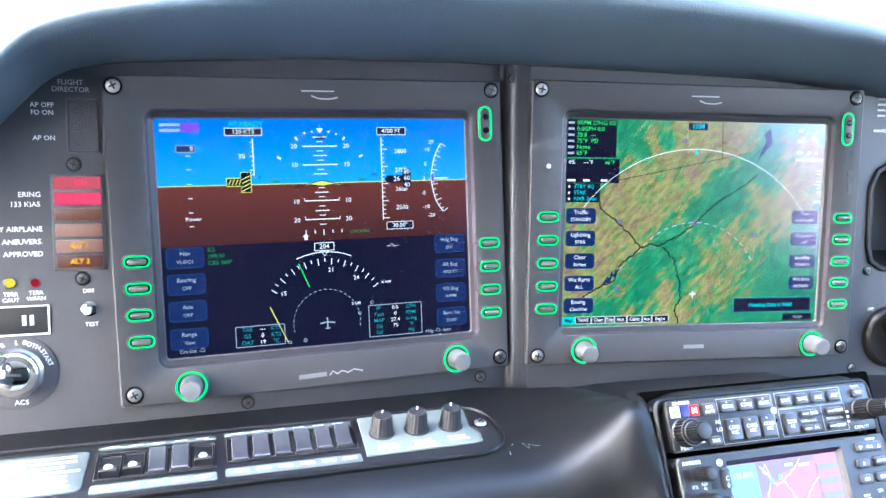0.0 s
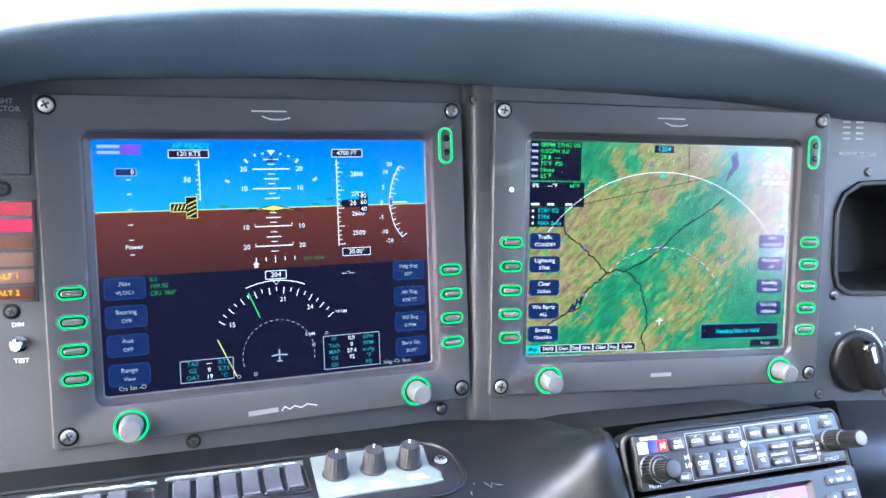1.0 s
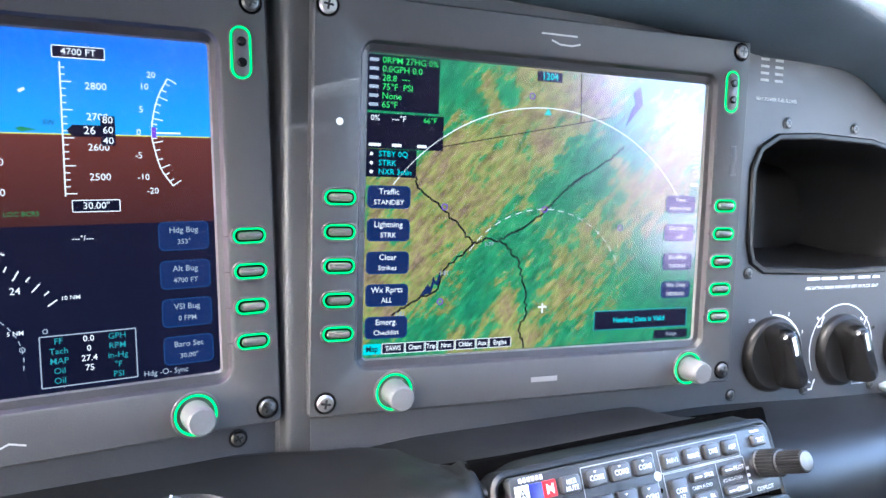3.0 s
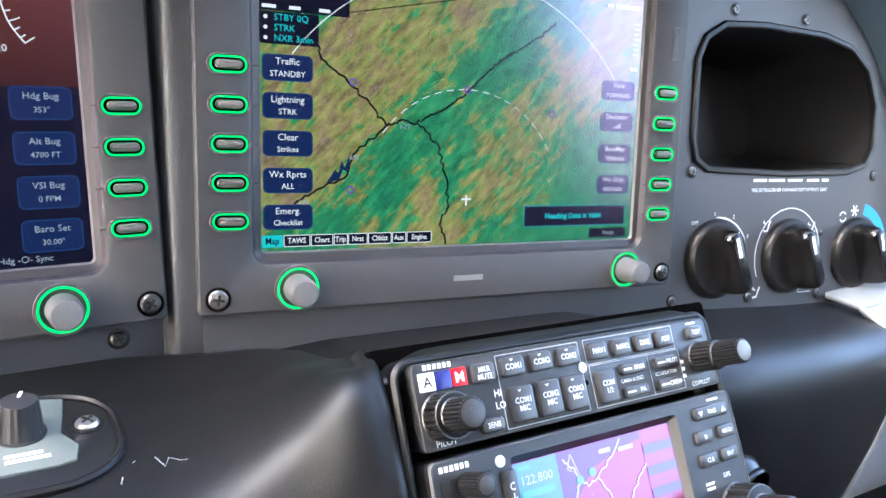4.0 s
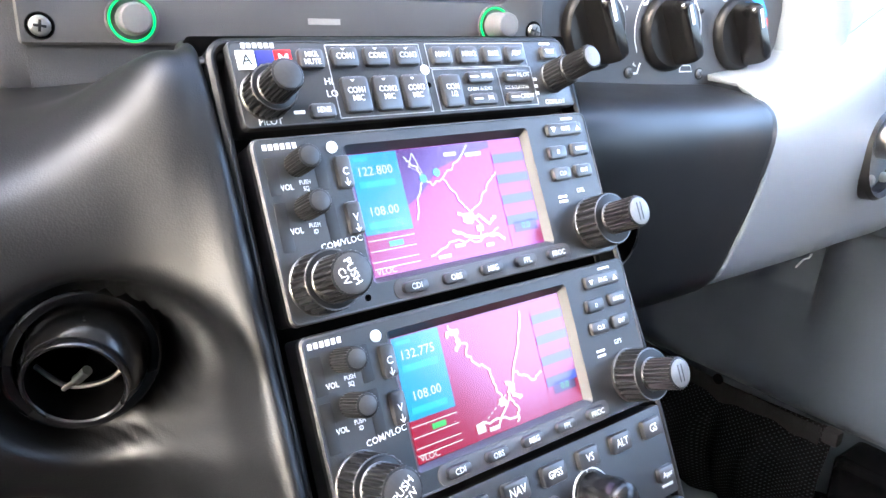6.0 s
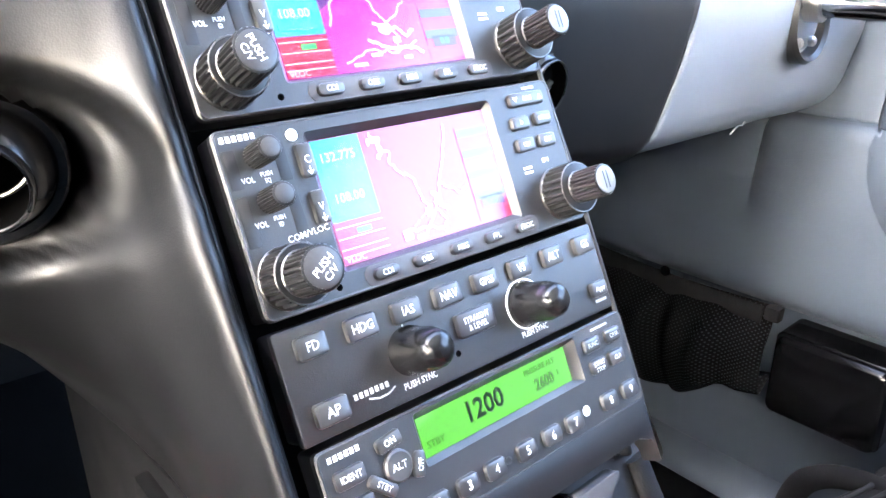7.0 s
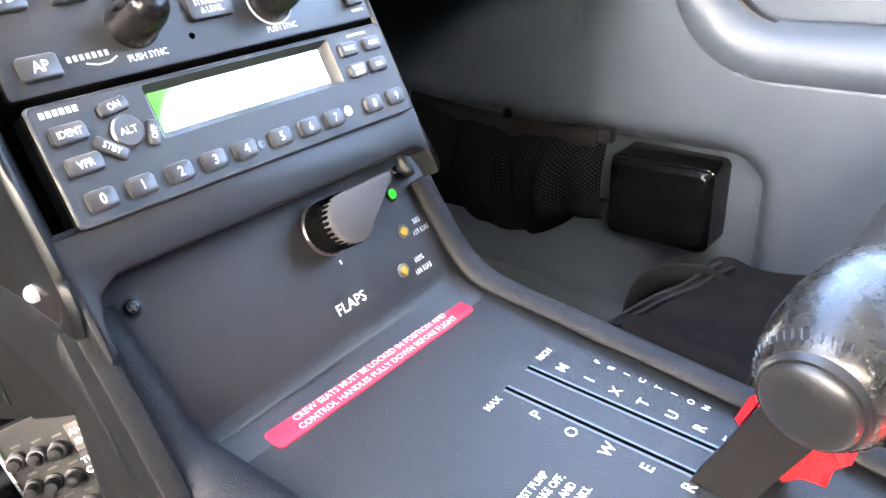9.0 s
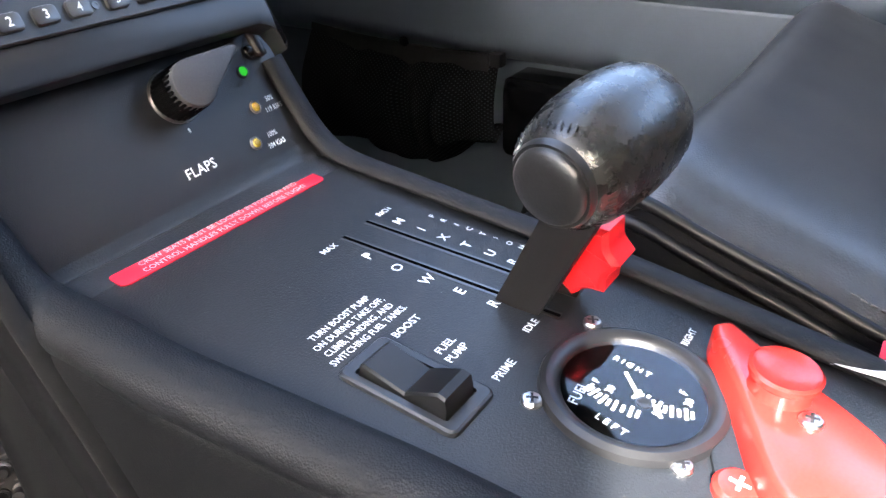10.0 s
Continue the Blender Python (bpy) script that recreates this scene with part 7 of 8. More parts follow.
pl = thing("warning_placard", at(DECK, 8.2, 5.6, 0.2), "red warning placard with two lines of pale lettering", "placard")
part("plate", slab(rrect(0, 0, 114.5, 11.0, 3, 6), -0.1, 0.5, 0.15), placard_red, pl)
pale_red = mat("ink_pink", (0.75, 0.38, 0.40), 0.5)
letters(pl, "CREW SEATS MUST BE LOCKED IN POSITION AND", 0, 2.5, 2.9, pale_red, 0.6, 0.93)
letters(pl, "CONTROL HANDLES FULLY DOWN BEFORE FLIGHT", 0, -2.5, 2.9, pale_red, 0.6, 0.93)

# fuel pump switch
fp = thing("fuel_pump_switch", at(DECK, -25.6, -120.4), "black two-way fuel pump rocker switch in a raised frame", "switch")
part("frame", stack_loops([(rrect(0, 0, 25, 47.5, 3, 6), 0), (rrect(0, 0, 24.6, 47, 3, 6), 1.6), (rrect(0, 0, 22.8, 45.4, 2.4, 6), 2.2), (rrect(0, 0, 17.8, 37.6, 1.4, 6), 2.0), (rrect(0, 0, 17.4, 37.2, 1.2, 6), -3)], False, True), mat("frame_black", (0.014, 0.0145, 0.016), 0.45), fp)
bm = bmesh.new()
prof = [(17.2, -2.0), (17.2, 5.2), (15.8, 6.0), (-1.0, 2.8), (-3.2, 4.4), (-13.5, 9.6), (-16.6, 9.0), (-17.4, 5.5), (-17.4, -2.0)]
va = [[bm.verts.new((sx * MM * (0.94 if 0 < i < len(prof) - 1 and z > 0.5 else 1.0), y * MM, z * MM)) for i, (y, z) in enumerate(prof)] for sx in (-8.2, -7.4, 7.4, 8.2)]
for k, r_ in enumerate(va):
    for i, (y, z) in enumerate(prof):
        if k in (0, 3) and z > 0:
            r_[i].co.z -= 0.9 * MM
for a, b in zip(va, va[1:]):
    for i in range(len(prof) - 1):
        bm.faces.new((a[i], a[i + 1], b[i + 1], b[i]))
bm.faces.new(va[0])
bm.faces.new(va[3][::-1])
part("rocker", bm, knob_black, fp, edge=0.5)

# fuel gauge
GX, GY, GR = 14.2, -180.2, 27.0
ga = thing("fuel_gauge", at(DECK, GX, GY), "round fuel quantity gauge with white needles in a black bezel", "gauge")
part("bezel", stack_loops([(circle(0, 0, q, 56), z) for q, z in ((GR + 4.6, -0.5), (GR + 4.6, 1.0), (GR + 4.0, 2.6), (GR + 2.0, 3.8), (GR, 3.6), (GR - 2.2, 2.0), (GR - 3.2, 0.2))], False, False), mat("bezel_worn", (0.009, 0.009, 0.010), 0.36, 0.0, vary=0.3, spec=0.4), ga)
part("face", flat(circle(0, 0, GR - 2.6, 48), 0.45), void_black, ga)
bm = bmesh.new()
for ends in (((-6.9, 13.0), (-9.6, 4.6), (-8.7, -6.8)), ((-0.5, -1.5), (-1.6, -11.5), (1.5, -21.0))):
    run = catmull(ends, 5)
    for i in range(len(run) - 1):
        p, d = run[i], run[i + 1] - run[i]
        o = np.array((-d[1], d[0])) / np.hypot(*d) * (2.6 if i % 2 == 0 else 1.7)
        line([tuple(p - o), tuple(p + o)], 1.1, 0.65, bm)
part("scale", bm, ink_white, ga)
letters(ga, "FUEL", -11.5, 14.2, 3.6, ink_white, 0.65, turn=4)
letters(ga, "R I G H T", 11.5, 5.0, 2.4, ink_white, 0.65, turn=-96)
letters(ga, "L E F T", -18.2, 0.0, 2.7, ink_white, 0.65, turn=-100)
for s, x, y in (("F", -2.5, 12.0), ("30", -3.5, 6.5), ("10", -4.5, -10), ("30", 6.0, -17), ("F", 9.5, -14)):
    letters(ga, s, x, y, 2.6, ink_white, 0.65)
part("needle", dashes([[(-3.5, -4.5), (7.0, 5.5)]], 1.3, 1.0), ink_white, ga)
part("needle", dashes([[(-2.0, -8), (-6.5, -12)]], 1.3, 1.0), ink_white, ga)
part("hub", lathe([(2.6, 0.5), (2.6, 1.3), (1.5, 1.6)], -3.0, -5.0, 18), knob_black, ga)
gl = part("glass", flat(circle(0, 0, GR - 1.8, 48), 1.6), clear_glass, ga, "glossy gauge glass")
gl.visible_shadow = False

# fuel selector
FSX, FSY = 13.0, -235.0
fs = thing("fuel_selector", at(DECK, FSX, FSY), "glossy red pointed fuel selector handle", "fuel selector")
out = [(48.6, -193.6), (53.2, -198.4), (49, -206), (40, -222), (31, -240), (21, -253), (3, -262), (-13, -254), (-15, -238), (-8, -225.5), (20, -209.8), (40, -197)]
pts = [(x - FSX, y - FSY) for x, y in [tuple(p) for p in catmull(out + [out[0]], 4)][:-1]][::-1]
part("handle", stack_loops([(pts, 2), (pts, 12), (shrink(pts, 0.8), 13.6), (shrink(pts, 2.2), 14.4)]), selector_red, fs)
part("knob", lathe([(9.6, 14), (9.4, 19), (10.8, 20.5), (11.0, 22.4), (10.0, 23.2), (8.6, 22.2), (3, 21.8)], 27 - FSX, -220 - FSY, 44), selector_red, fs, "round red lift knob")
screw(fs, HERE, 18 - FSX, -231 - FSY, 3.6, 14.2, steel, collar=False, slot=10)
part("base", lathe([(30, -0.5), (30, 1.6), (29, 2.2)], 12 - FSX, -238 - FSY, 48), deck_paint, fs)
b2 = thing("drain_button", at(DECK, -6.5, -220), "round red-topped screw in the deck", "button")
part("cap", lathe([(7.4, 0), (7.4, 2), (6, 3.4), (2, 3.8)], n=24), selector_red, b2)
part("star", dashes([[(-3, 0), (3, 0)], [(0, -3), (0, 3)]], 1.2, 4.0), ink_white, b2)
tg = thing("side_tab", Matrix.Translation((0.1895, -0.518, -0.4062)) @ pose(0, 0, 0, -5, 0, -4), "worn white tape strip on the padded edge", "tape")
part("strip", block((-0.0050, -0.040, 0), (0.0050, 0.028, 0.0010), 0.0004), ink_white, tg)
rp = thing("red_placard", at(DECK, 84, -262, 0.3), "red placard with white lettering on the deck", "placard")
part("plate", slab(rrect(0, 0, 24, 34, 2, 4), -0.1, 0.5, 0.1), placard_red, rp)
bars(rp, [(0, 10, 14, 3), (0, 4, 12, 3), (0, -3, 14, 3)], ink_white, 0.7)
letters(console, "LEFT", -16, -218, 3.0, ink_white)
bars(console, [(-20, -226, 20, 2.4), (-20, -231, 18, 2.4)], ink_white)

# power lever with leather grip
th = thing("power_lever", Matrix.Translation((0.154, -0.386, -0.402)), "power lever with a worn black leather grip", "lever")
bm = bmesh.new()
va = [[bm.verts.new((x, y, z)) for y, z in ((0.010, 0.0), (-0.009, 0.0), (-0.031, 0.046), (-0.031, 0.066), (-0.014, 0.066), (-0.011, 0.046))] for x in (-0.0035, 0.0035)]
for i in range(6):
    bm.faces.new((va[0][i], va[0][(i + 1) % 6], va[1][(i + 1) % 6], va[1][i]))
bm.faces.new(va[0][::-1])
bm.faces.new(va[1])
part("arm", bm, mat("arm_black", (0.006, 0.0055, 0.0055), 0.5, vary=0.3, spec=0.2), th, edge=0.4)
axis = [(-0.0305, -0.0265, 0.0690), (0.0525, -0.036, 0.0790)]
a0, a1 = Vector(axis[0]), Vector(axis[1])
d = (a1 - a0).normalized()
side = d.cross(Vector((0, 0, 1))).normalized()
top = side.cross(d)
bm, rings = bmesh.new(), []
for s, r in ((0.0, 0.0132), (0.002, 0.0156), (0.006, 0.0178), (0.012, 0.0196), (0.021, 0.0208), (0.031, 0.0212), (0.040, 0.0208), (0.0475, 0.0195), (0.0535, 0.0170), (0.0578, 0.0128), (0.0600, 0.0072), (0.0606, 0.002)):
    c = a0 + d * s
    ring_ = []
    for j in range(40):
        a = 2 * math.pi * j / 40
        w = r * (1 + 0.018 * noise.noise(Vector((math.cos(a) * 2, math.sin(a) * 2, s * 60))))
        ring_.append(bm.verts.new(c + side * w * math.cos(a) + top * w * math.sin(a)))
    rings.append(ring_)
for a, b in zip(rings, rings[1:]):
    for j in range(40):
        bm.faces.new((a[j], a[(j + 1) % 40], b[(j + 1) % 40], b[j]))
bm.faces.new(rings[0][::-1])
bm.faces.new(rings[-1])
gp = part("grip", bm, grip_leather, th, "shiny worn leather barrel grip", edge=1.4)
m_ = Matrix.Translation(a0 - d * 0.0015) @ (-d).to_track_quat("Z", "Y").to_matrix().to_4x4()
bm = lathe([(14.2, -3.4), (14.4, -1.4), (13.6, 0.3), (12.6, 0.2), (12.3, 1.2), (11.2, 2.2), (7, 3.0), (2, 3.2)], n=36)
bm.transform(m_)
part("end_button", bm, mat("button_black", (0.009, 0.009, 0.0092), 0.36, grain=0.2, vary=0.3), th, "round black end button")
bm = bmesh.new()
for j in range(46):
    a = 2 * math.pi * j / 46
    p, q = [a0 + d * s + side * r * math.cos(a + da) + top * r * math.sin(a + da) for s, r, da in ((0.0028, 0.0164, 0.0), (0.0055, 0.0178, 0.05))]
    tube([p, q], 0.0003, 5, 1, bm=bm)
part("stitching", bm, grip_leather, gp)

mx = thing("mixture_lever", Matrix.Translation((0.172, -0.396, -0.402)), "red fluted mixture knob on a black lever", "lever")
bm = bmesh.new()
va = [[bm.verts.new((x, y, z)) for y, z in ((0.010, 0.0), (-0.006, 0.0), (-0.012, 0.018), (0.002, 0.018))] for x in (-0.003, 0.003)]
for i in range(4):
    bm.faces.new((va[0][i], va[0][(i + 1) % 4], va[1][(i + 1) % 4], va[1][i]))
bm.faces.new(va[0][::-1])
bm.faces.new(va[1])
part("arm", bm, knob_black, mx)
star = []
for i in range(96):
    a = 2 * math.pi * i / 96
    star.append(((14.6 + 3.4 * (1 - abs(math.sin(4 * a)))) * math.cos(a), (14.6 + 3.4 * (1 - abs(math.sin(4 * a)))) * math.sin(a)))
bm = stack_loops([(shrink(star, 2), -9), (star, -7), (star, 7), (shrink(star, 2), 9), (shrink(star, 8), 9.4)])
bm.transform(Matrix.Translation((-0.001, -0.006, 0.0225)) @ pose(0, 0, 0, 0, 90, 0))
part("knob", bm, red_plastic, mx, "red fluted knob")

# ---------- left side of the console ----------
cover = thing("side_cover", Matrix.Translation((0.0330, 0, 0)), "textured side cover on the console, blackened for footwell shade", "cover")
cover_out = [(-0.10, -0.350), (0.06, -0.342), (0.112, -0.3345), (0.167, -0.3335), (0.2176, -0.334), (0.2246, -0.336), (0.2377, -0.355), (0.2533, -0.3814), (0.2688, -0.407), (0.294, -0.4457), (0.33, -0.51), (0.38, -0.61),
             (0.345, -0.60), (0.30, -0.515), (0.2676, -0.4617), (0.2470, -0.432), (0.2263, -0.400), (0.207, -0.3756), (0.197, -0.379), (0.145, -0.4066), (0.089, -0.434), (-0.10, -0.53)]
bm = slab([(y / MM, z / MM) for y, z in cover_out][::-1], -3, 5, 1.6)
bm.transform(Matrix(((0, 0, -1, 0), (-1, 0, 0, 0), (0, 1, 0, 0), (0, 0, 0, 1))))
# cover vinyl darkened to stand in for the dimness of the footwell
shaded_black = mat("shaded_black", (0.0042, 0.0044, 0.005), 0.55, grain=0.3, vary=0.25, spec=0.2)
part("panel", bm, shaded_black, cover)
part("stripe", tube([(-0.0136, -0.0985, -0.3625), (-0.0138, -0.1040, -0.3705), (-0.0136, -0.1095, -0.3795)], 0.0016, 8, 4), blue_plastic, cover, "bright blue stripe")
part("hinge_edge", tube([(-0.0055, -0.094, -0.352), (-0.0060, -0.106, -0.366), (-0.0060, -0.116, -0.386), (-0.0055, -0.120, -0.410)], 0.0011, 6, 4), pad_vinyl, cover)
part("knee_pad", block((-0.013, -0.119, -0.402), (-0.002, -0.060, -0.350), 0.006), shaded_black, cover)
rv = thing("rivet", look((0.0273, -0.2025, -0.3255), (-0.6, -0.5, -0.2)) @ pose(0, 0, 0, 0, 180, 0), "bright metal rivet in the black housing", "rivet")
part("head", lathe([(3.0, -4), (3.0, 0.6), (2.4, 1.5), (1.0, 1.9)], n=20), mat("rivet_metal", (0.75, 0.75, 0.74), 0.38, 0.5), rv)

cb_v = Vector((-0.0716, 0.358, 0.931)).normalized()
cb_u = (Vector((0.842, -0.479, 0.249)) - cb_v * Vector((0.842, -0.479, 0.249)).dot(cb_v)).normalized()
CB = Matrix.Translation((0.0401, -0.1556, -0.4164)) @ Matrix((cb_u, cb_v, cb_u.cross(cb_v))).transposed().to_4x4()
cb = thing("breaker_panel", CB, "circuit breaker panel with rows of small push breakers and labels", "breaker panel")
part("plate", slab(rrect(-11, -64, 40, 160, 2, 4), -6, 0, 0.4), shaded_black, cb)
part("rail", slab(rrect(-31.5, -64, 1.6, 158, 0.5, 4), 0, 1.6, 0.4), steel, cb, "worn metal edge rail")
names = (("ANN", "ENG"), ("TURN", "COOR"), ("ATTI", ""), ("HSI I", ""), ("STALL", ""), ("BATT", ""), ("ALT", ""), ("ESS", "POW"), ("AUX", ""))
collar_grey = mat("collar_grey", (0.11, 0.11, 0.115), 0.5)
tag_grey, tag_black = mat("tag_grey", (0.034, 0.032, 0.032), 0.5), mat("tag_black", (0.006, 0.006, 0.008), 0.5)
for r_ in range(9):
    y = -13.95 * r_
    a, b = names[r_]
    tag = part("label_tag", slab(rrect(0, y, 9.0, 13.2, 0.4, 4), 0, 0.6, 0.2), tag_grey if r_ % 2 == 0 else tag_black, cb)
    if a:
        letters(tag, a, 0.6, y + (2.4 if b else 0), 2.8, ink_white, 0.75)
    if b:
        letters(tag, b, 0.6, y - 2.4, 2.8, ink_white, 0.75)
    for c in range(3):
        x, yy = -10.5 - 8.0 * c, y - 2 + 1.6 * c
        big = r_ % 2 == 0
        k = part("breaker", lathe([(3.9, 0), (3.9, 1.4), (3.2, 1.8), (2.9, 1.8), (2.9, 6.4), (2.5, 7.2), (1.2, 7.4)], x, yy, 22), knob_black, cb)
        if big:
            part("collar", ring(circle(x, yy, 3.7, 22), circle(x, yy, 2.9, 22), 2.6, 4.6, 0.3), collar_grey, k, "pale collar of a breaker")
        else:
            part("collar", ring(circle(x, yy, 3.4, 22), circle(x, yy, 2.8, 22), 1.4, 2.6, 0.3), dark_steel, k)
        bars(k, [(x + 2.0, yy + 5.8, 4, 1.0)], MATS["tag_grey"], 0.1)
bk = thing("parking_brake_knob", Matrix.Translation((-0.006, 0.005, -0.4555)) @ pose(0, 0, 0, 70, 0, -25), "red ring knob with a white centre on a black bracket", "knob")
part("ring", stack_loops([(circle(0, 0, q, 32), z) for q, z in ((9.5, 0), (9.5, 3), (8.4, 4.4), (5.8, 4.4), (5.0, 3))], False, False), red_plastic, bk)
part("centre", lathe([(5.2, 0), (5.2, 3.4), (4, 4.2)], n=24), ink_white, bk)
part("bracket", slab(rrect(4, 2, 50, 52, 8, 6), -14, 0, 2), mat("bracket_black", (0.003, 0.003, 0.0032), 0.5, spec=0.12), bk)
bars(bk, [(-3, 17, 12, 1.3), (-1, 14, 12, 1.3)], mat("ink_dim", (0.12, 0.12, 0.12), 0.5), 0.2)

# ---------- right foot space ----------
pk = thing("mesh_pocket", Matrix.Identity(4), "black mesh map pocket sagging on the side wall", "pocket")
rows = []
for k in range(15):
    t = k / 14
    y = 0.22 - 0.292 * t
    bulge = 0.036 + 0.011 * math.sin(t * 19) + 0.007 * math.sin(t * 41)
    low = -0.632 + 0.06 * smooth(0.62, 1.0, t) + 0.006 * math.sin(t * 9)
    sag = 0.006 * math.sin(math.pi * t)
    end = 1 - smooth(0.9, 1.0, t) * 0.6
    rows.append([(0.664, y, -0.468 - sag), (0.661 - 0.3 * bulge * end, y, -0.492 - sag), (0.668 - bulge * end, y - 0.003 * math.sin(k * 2.1), -0.53), (0.672 - bulge * end, y + 0.002, -0.575),
                 (0.686 - 0.6 * bulge * end, y, low + 0.012), (0.705, y, low)])
b_ = part("netting", loft(rows, 4, 5), bag_mesh, pk, "fine black mesh", edge=1.4)
part("hem", tube([(0.664, 0.22, -0.476), (0.659, 0.12, -0.482), (0.657, 0.02, -0.484), (0.658, -0.060, -0.484)], 0.0135, 12, 5, 0.22, up=(1, 0, 0)), cloth_black, pk, "black webbing hem")
part("eyelet", lathe([(6, -1), (6, 1), (2.5, 1.2)], n=16), void_black, pk).matrix_local = Matrix.Translation((0.6545, 0.059, -0.468)) @ pose(0, 0, 0, 0, -90, 0)
part("hook", block((0.650, -0.080, -0.482), (0.664, -0.064, -0.466), 0.004), cloth_black, pk)

ab = thing("cover_box", Matrix.Translation((0.688, -0.133, -0.543)), "glossy black moulded box on the side wall", "box")
for nm, loops in (("shell", [(rrect(0, 0, 118, 96, 9, 6), -48), (rrect(0, 0, 117, 95, 9, 6), 20), (rrect(0, 0, 115, 93, 9, 6), 21)]),
                  ("lid", [(rrect(0, 0, 114, 92, 9, 6), 20.5), (rrect(0, -0.5, 115, 93, 9, 6), 22), (rrect(0, -1, 113, 91, 9, 6), 25), (rrect(0, -1.5, 110, 87, 9, 6), 28.4), (rrect(0, -2, 104, 82, 8, 6), 30)])):
    bm = stack_loops(loops)
    bm.transform(Matrix(((0, 0, -1, 0), (-1, 0, 0, 0), (0, 1, 0, 0), (0, 0, 0, 1))))
    part(nm, bm, box_gloss, ab)

yk = thing("side_yoke", Matrix.Translation((0.5535, -0.101, -0.172)), "polished control yoke tube in a dark rubber sleeve", "yoke")
bm = stack_loops([(rrect(0, 0, 2 * a, 2 * b, a, 9), z) for a, b, z in ((30, 35, -12), (30, 35, 2), (27.5, 32.5, 5.5), (24, 29, 3), (22.5, 27, -10))], False, False)
bm.transform(pose(0, 0, 0, 86, 0, 0))
part("sleeve", bm, mat("sleeve_black", (0.006, 0.006, 0.0066), 0.32), yk)
bm = flat(rrect(0, 0, 46, 56, 23, 9), -8)
bm.transform(pose(0, 0, 0, 86, 0, 0))
part("well", bm, void_black, yk)
part("tube", tube([(-0.002, 0.02, 0.013), (0.0, -0.05, 0.012), (0.004, -0.22, 0.008)], 0.0115, 24, 3), chrome, yk, "polished metal tube")
part("bushing", tube([(-0.002, 0.004, 0.0128), (-0.001, -0.012, 0.0125)], 0.0150, 24, 2), steel, yk)
for x in (-0.012, 0.010):
    bm = lathe([(4, 0), (4, 3), (2.5, 4.5)], n=14)
    bm.transform(Matrix.Translation((x, 0.0, -0.018)) @ pose(0, 0, 0, 86, 0, 0))
    part("bolt", bm, steel, yk)
bars_y = bars(yk, [(-4, 41, 10, 1.6), (4, 43.5, 12, 1.6)], ink_black, 0)
bars_y.matrix_local = pose(0, -0.0085, 0, 86, 0, 0)

# end post of the dash
structure("trim_post", tube([(0.505, -0.045, 0.02), (0.5055, -0.048, -0.03), (0.506, -0.049, -0.100)], 0.030, 24, 4, 1.0, up=(0, 1, 0)), grey_trim, "grey moulded post at the end of the dash", "wall trim")

# right seat
st = thing("seat", Matrix.Identity(4), "black leather seat cushion with double stitched seams", "seat")


def seat_drop(y):
    """Fall of the cushion from its raised front edge."""
    return 0.31 * min(0.16, max(0.0, -0.39 - y)) + 0.05 * max(0.0, -0.55 - y)


SIDE = ((0.222, -0.125, 0.014), (0.230, -0.070, 0.010), (0.2385, -0.030, 0.006), (0.2475, -0.008, 0.003))
TOP = SIDE[3:] + ((0.262, 0.000, 0.0), (0.30, 0.008, 0), (0.45, 0.002, 0.0), (0.60, 0.010, 0), (0.655, 0.004, 0.0), (0.678, -0.03, 0.01), (0.682, -0.075, 0.02))
# matte side leather, darkened well below the cushion to imitate shade
seat_shaded_side = leather("seat_shaded_side", (0.0016, 0.0016, 0.0018), 0.62, 1100, 0.25, 0.06)
for nm, profile, m_ in (("cushion", TOP, seat_leather), ("bolster", SIDE, seat_shaded_side)):
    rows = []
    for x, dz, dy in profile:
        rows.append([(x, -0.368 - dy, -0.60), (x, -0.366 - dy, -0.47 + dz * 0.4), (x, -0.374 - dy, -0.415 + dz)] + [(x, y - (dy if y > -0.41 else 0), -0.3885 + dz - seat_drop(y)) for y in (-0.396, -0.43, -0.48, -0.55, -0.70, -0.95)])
    thicken(part(nm, loft(rows, 5, 5), m_, st, "matte side panel, blackened to stand in for shade" if nm == "bolster" else "", edge=1.4), 0.004, 0)
for dx, dz, pr in ((-0.0015, 0.0015, 0.0034), (-0.0062, -0.0085, 0.0034)):
    run = [(0.2485 + dx, -0.366, -0.432 + dz), (0.2485 + dx, -0.374, -0.408 + dz)] + [(0.2485 + dx, y, -0.3955 + dz - seat_drop(y)) for y in (-0.392, -0.43, -0.47, -0.52, -0.60, -0.80)]
    part("piping", tube(run, pr, 12, 6), piping_leather, st, "stitched leather piping")
bm = bmesh.new()
for i in range(56):
    y = -0.395 - 0.0042 * i
    z = -0.3893 - seat_drop(y)
    tube([(0.2560, y, z), (0.2563, y - 0.0028, z - 0.0009)], 0.0006, 5, 1, bm=bm)
    tube([(0.2425, y, z - 0.0165), (0.2425, y - 0.0028, z - 0.0174)], 0.0005, 5, 1, bm=bm)
part("stitching", bm, mat("thread", (0.014, 0.014, 0.0155), 0.5), st)
part("base", block((0.26, -0.94, -0.76), (0.66, -0.42, -0.58), 0.01), cloth_black, st)

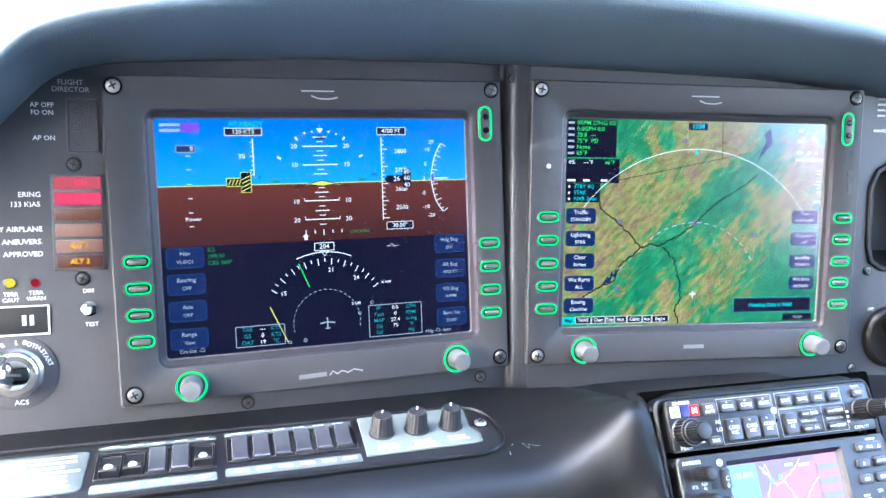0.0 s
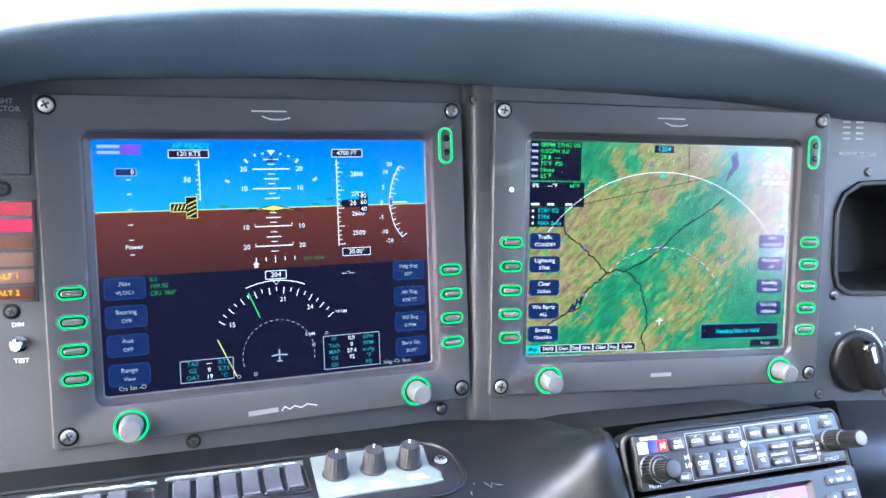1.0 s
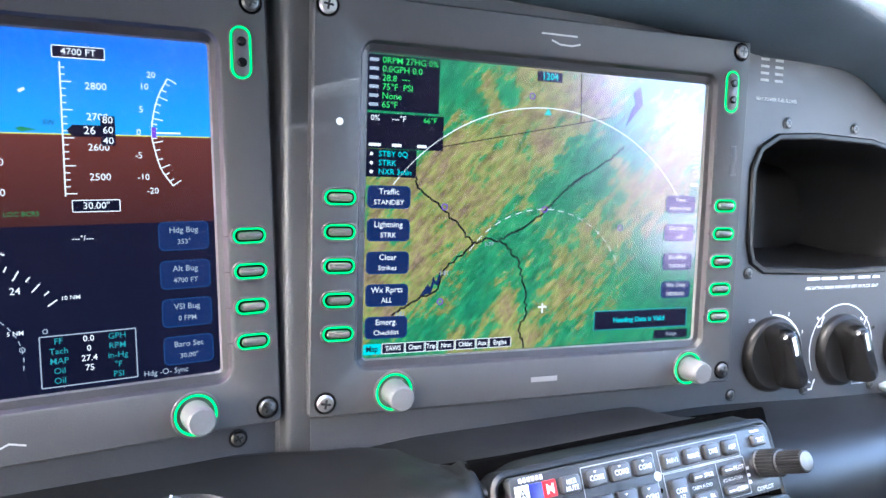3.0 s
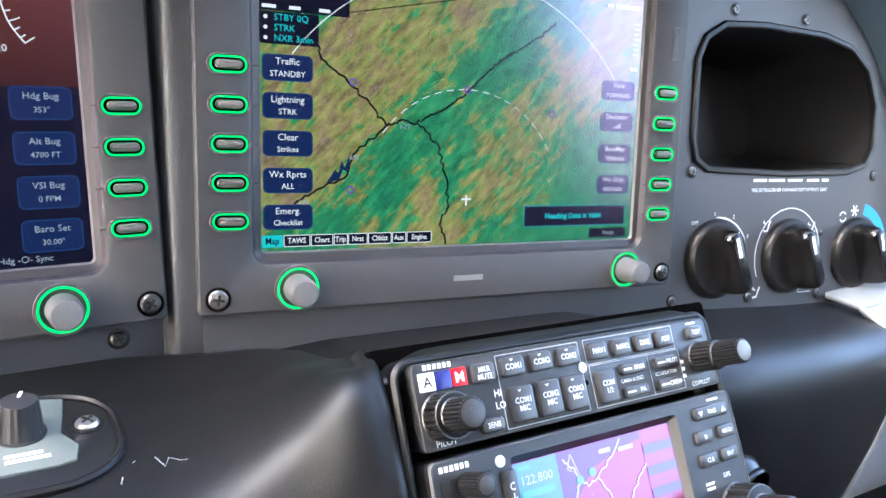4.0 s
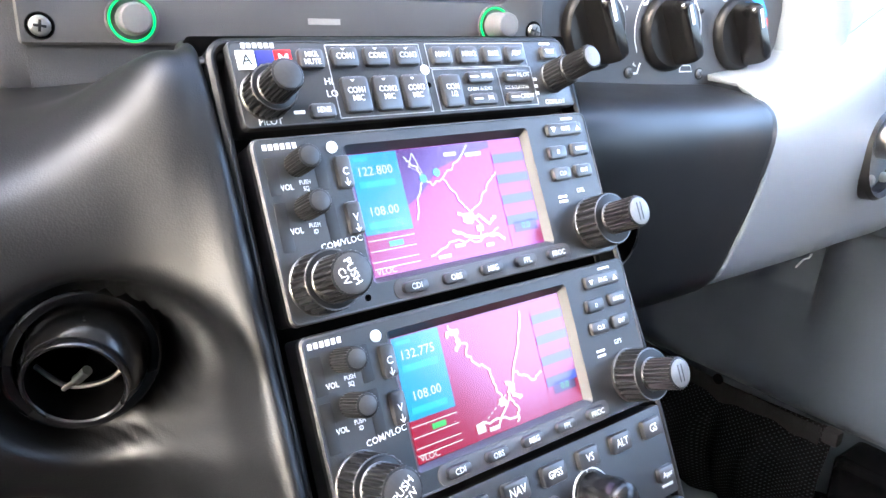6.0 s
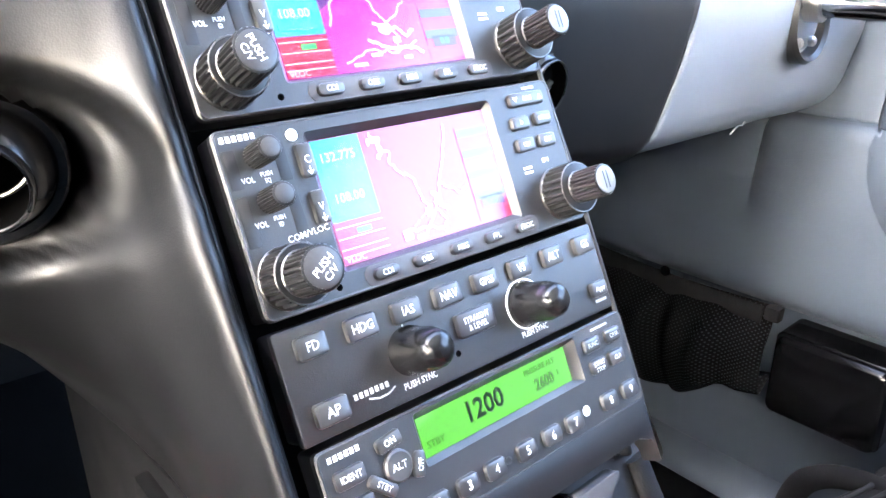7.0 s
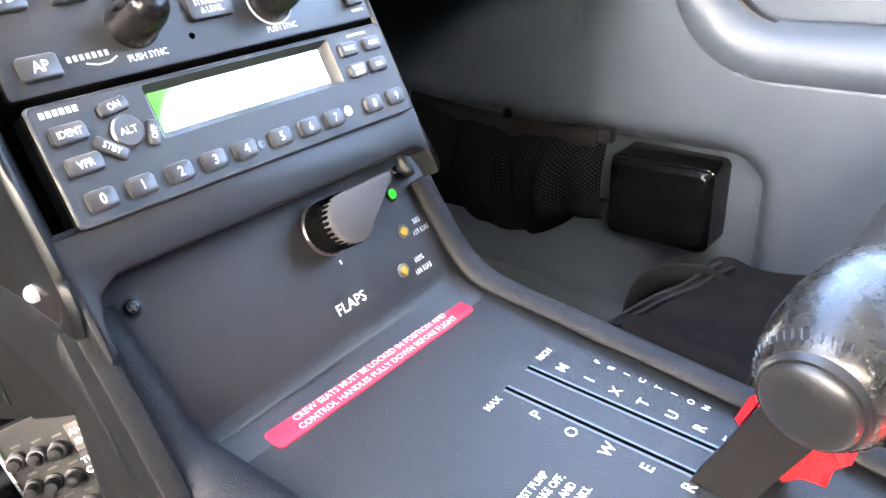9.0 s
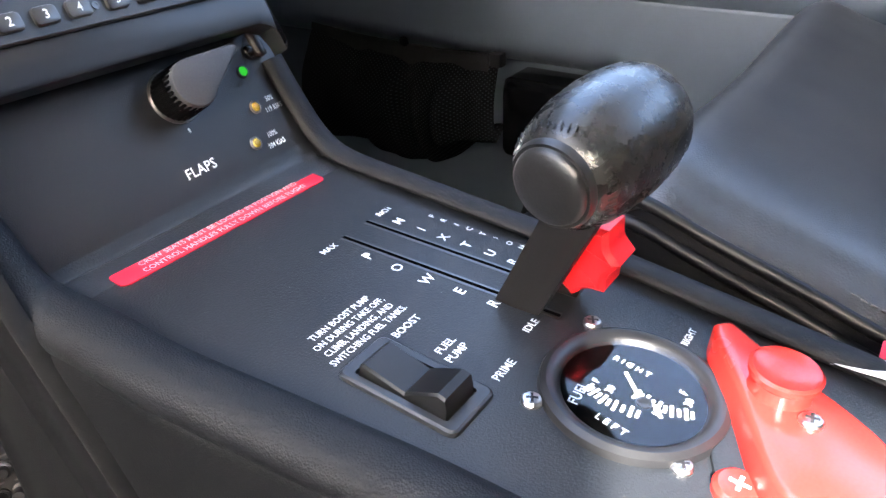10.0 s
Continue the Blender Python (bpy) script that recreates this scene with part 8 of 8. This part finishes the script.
# bag on the floor
bg = thing("cloth_bag", Matrix.Identity(4), "crumpled black cloth bag with a loop handle on the floor", "bag")


def bag_skin(t, u):
    """A place on the bag: t from its front to its rear, u across it."""
    x, y = 0.43 + 0.27 * u, -0.13 - 0.24 * t - 0.04 * u
    edge_ = min(t, 1 - t, u, 1 - u)
    swell = 0.135 + 0.030 * smooth(0.02, 0.30, t) - 0.03 * smooth(0.5, 1.0, t)
    return (x, y, -0.745 + swell * smooth(0, 0.14, edge_) + 0.012 * noise.noise(Vector((x * 18, y * 18, 3))) + 0.008 * noise.noise(Vector((x * 45, y * 45, 7))))


part("body", loft([[bag_skin(i / 12, j / 12) for j in range(13)] for i in range(13)], 4, 4), cloth_black, bg, edge=1.4)
part("handle", tube([(0.618, -0.136, -0.700), (0.614, -0.137, -0.660), (0.612, -0.148, -0.622), (0.611, -0.168, -0.600), (0.611, -0.193, -0.589), (0.611, -0.220, -0.587), (0.612, -0.246, -0.606)], 0.0125, 14, 6, 0.55, up=(1, 0, 0)), cloth_black, bg, "stiff padded loop handle")
for off in (0.0, 0.055):
    part("zip_edge", tube([(x, y, z + 0.003) for x, y, z in (bag_skin(0.17 + off, 0.14), bag_skin(0.19 + off, 0.35), bag_skin(0.215 + off, 0.55), bag_skin(0.235 + off, 0.78), bag_skin(0.25 + off, 0.9))], 0.0026, 8, 5), cloth_edge, bg, "raised seam beside a zip")

structure("floor_step", block((0.26, -0.36, -0.79), (0.715, 0.40, -0.742), 0.012), carpet, "raised black carpeted floor of the foot space", "floor")


# dust flecks on the deck and the flap panel
dust = thing("dust_flecks", DECK, "scattered pale dust flecks on the console deck", "dust", kind="stuff")
rnd = random.Random(5)
bm = bmesh.new()
for i in range(60):
    x, y, r = rnd.uniform(-62, 80), rnd.uniform(-230, 0), rnd.uniform(0.10, 0.28)
    bm.faces.new([bm.verts.new(((x + r * math.cos(a) * rnd.uniform(0.6, 1.6)) * MM, (y + r * math.sin(a)) * MM, 0.0001)) for a in (0.3, 1.6, 2.9, 4.4, 5.4)])
part("fleck", bm, MATS["ink_dim"], dust)
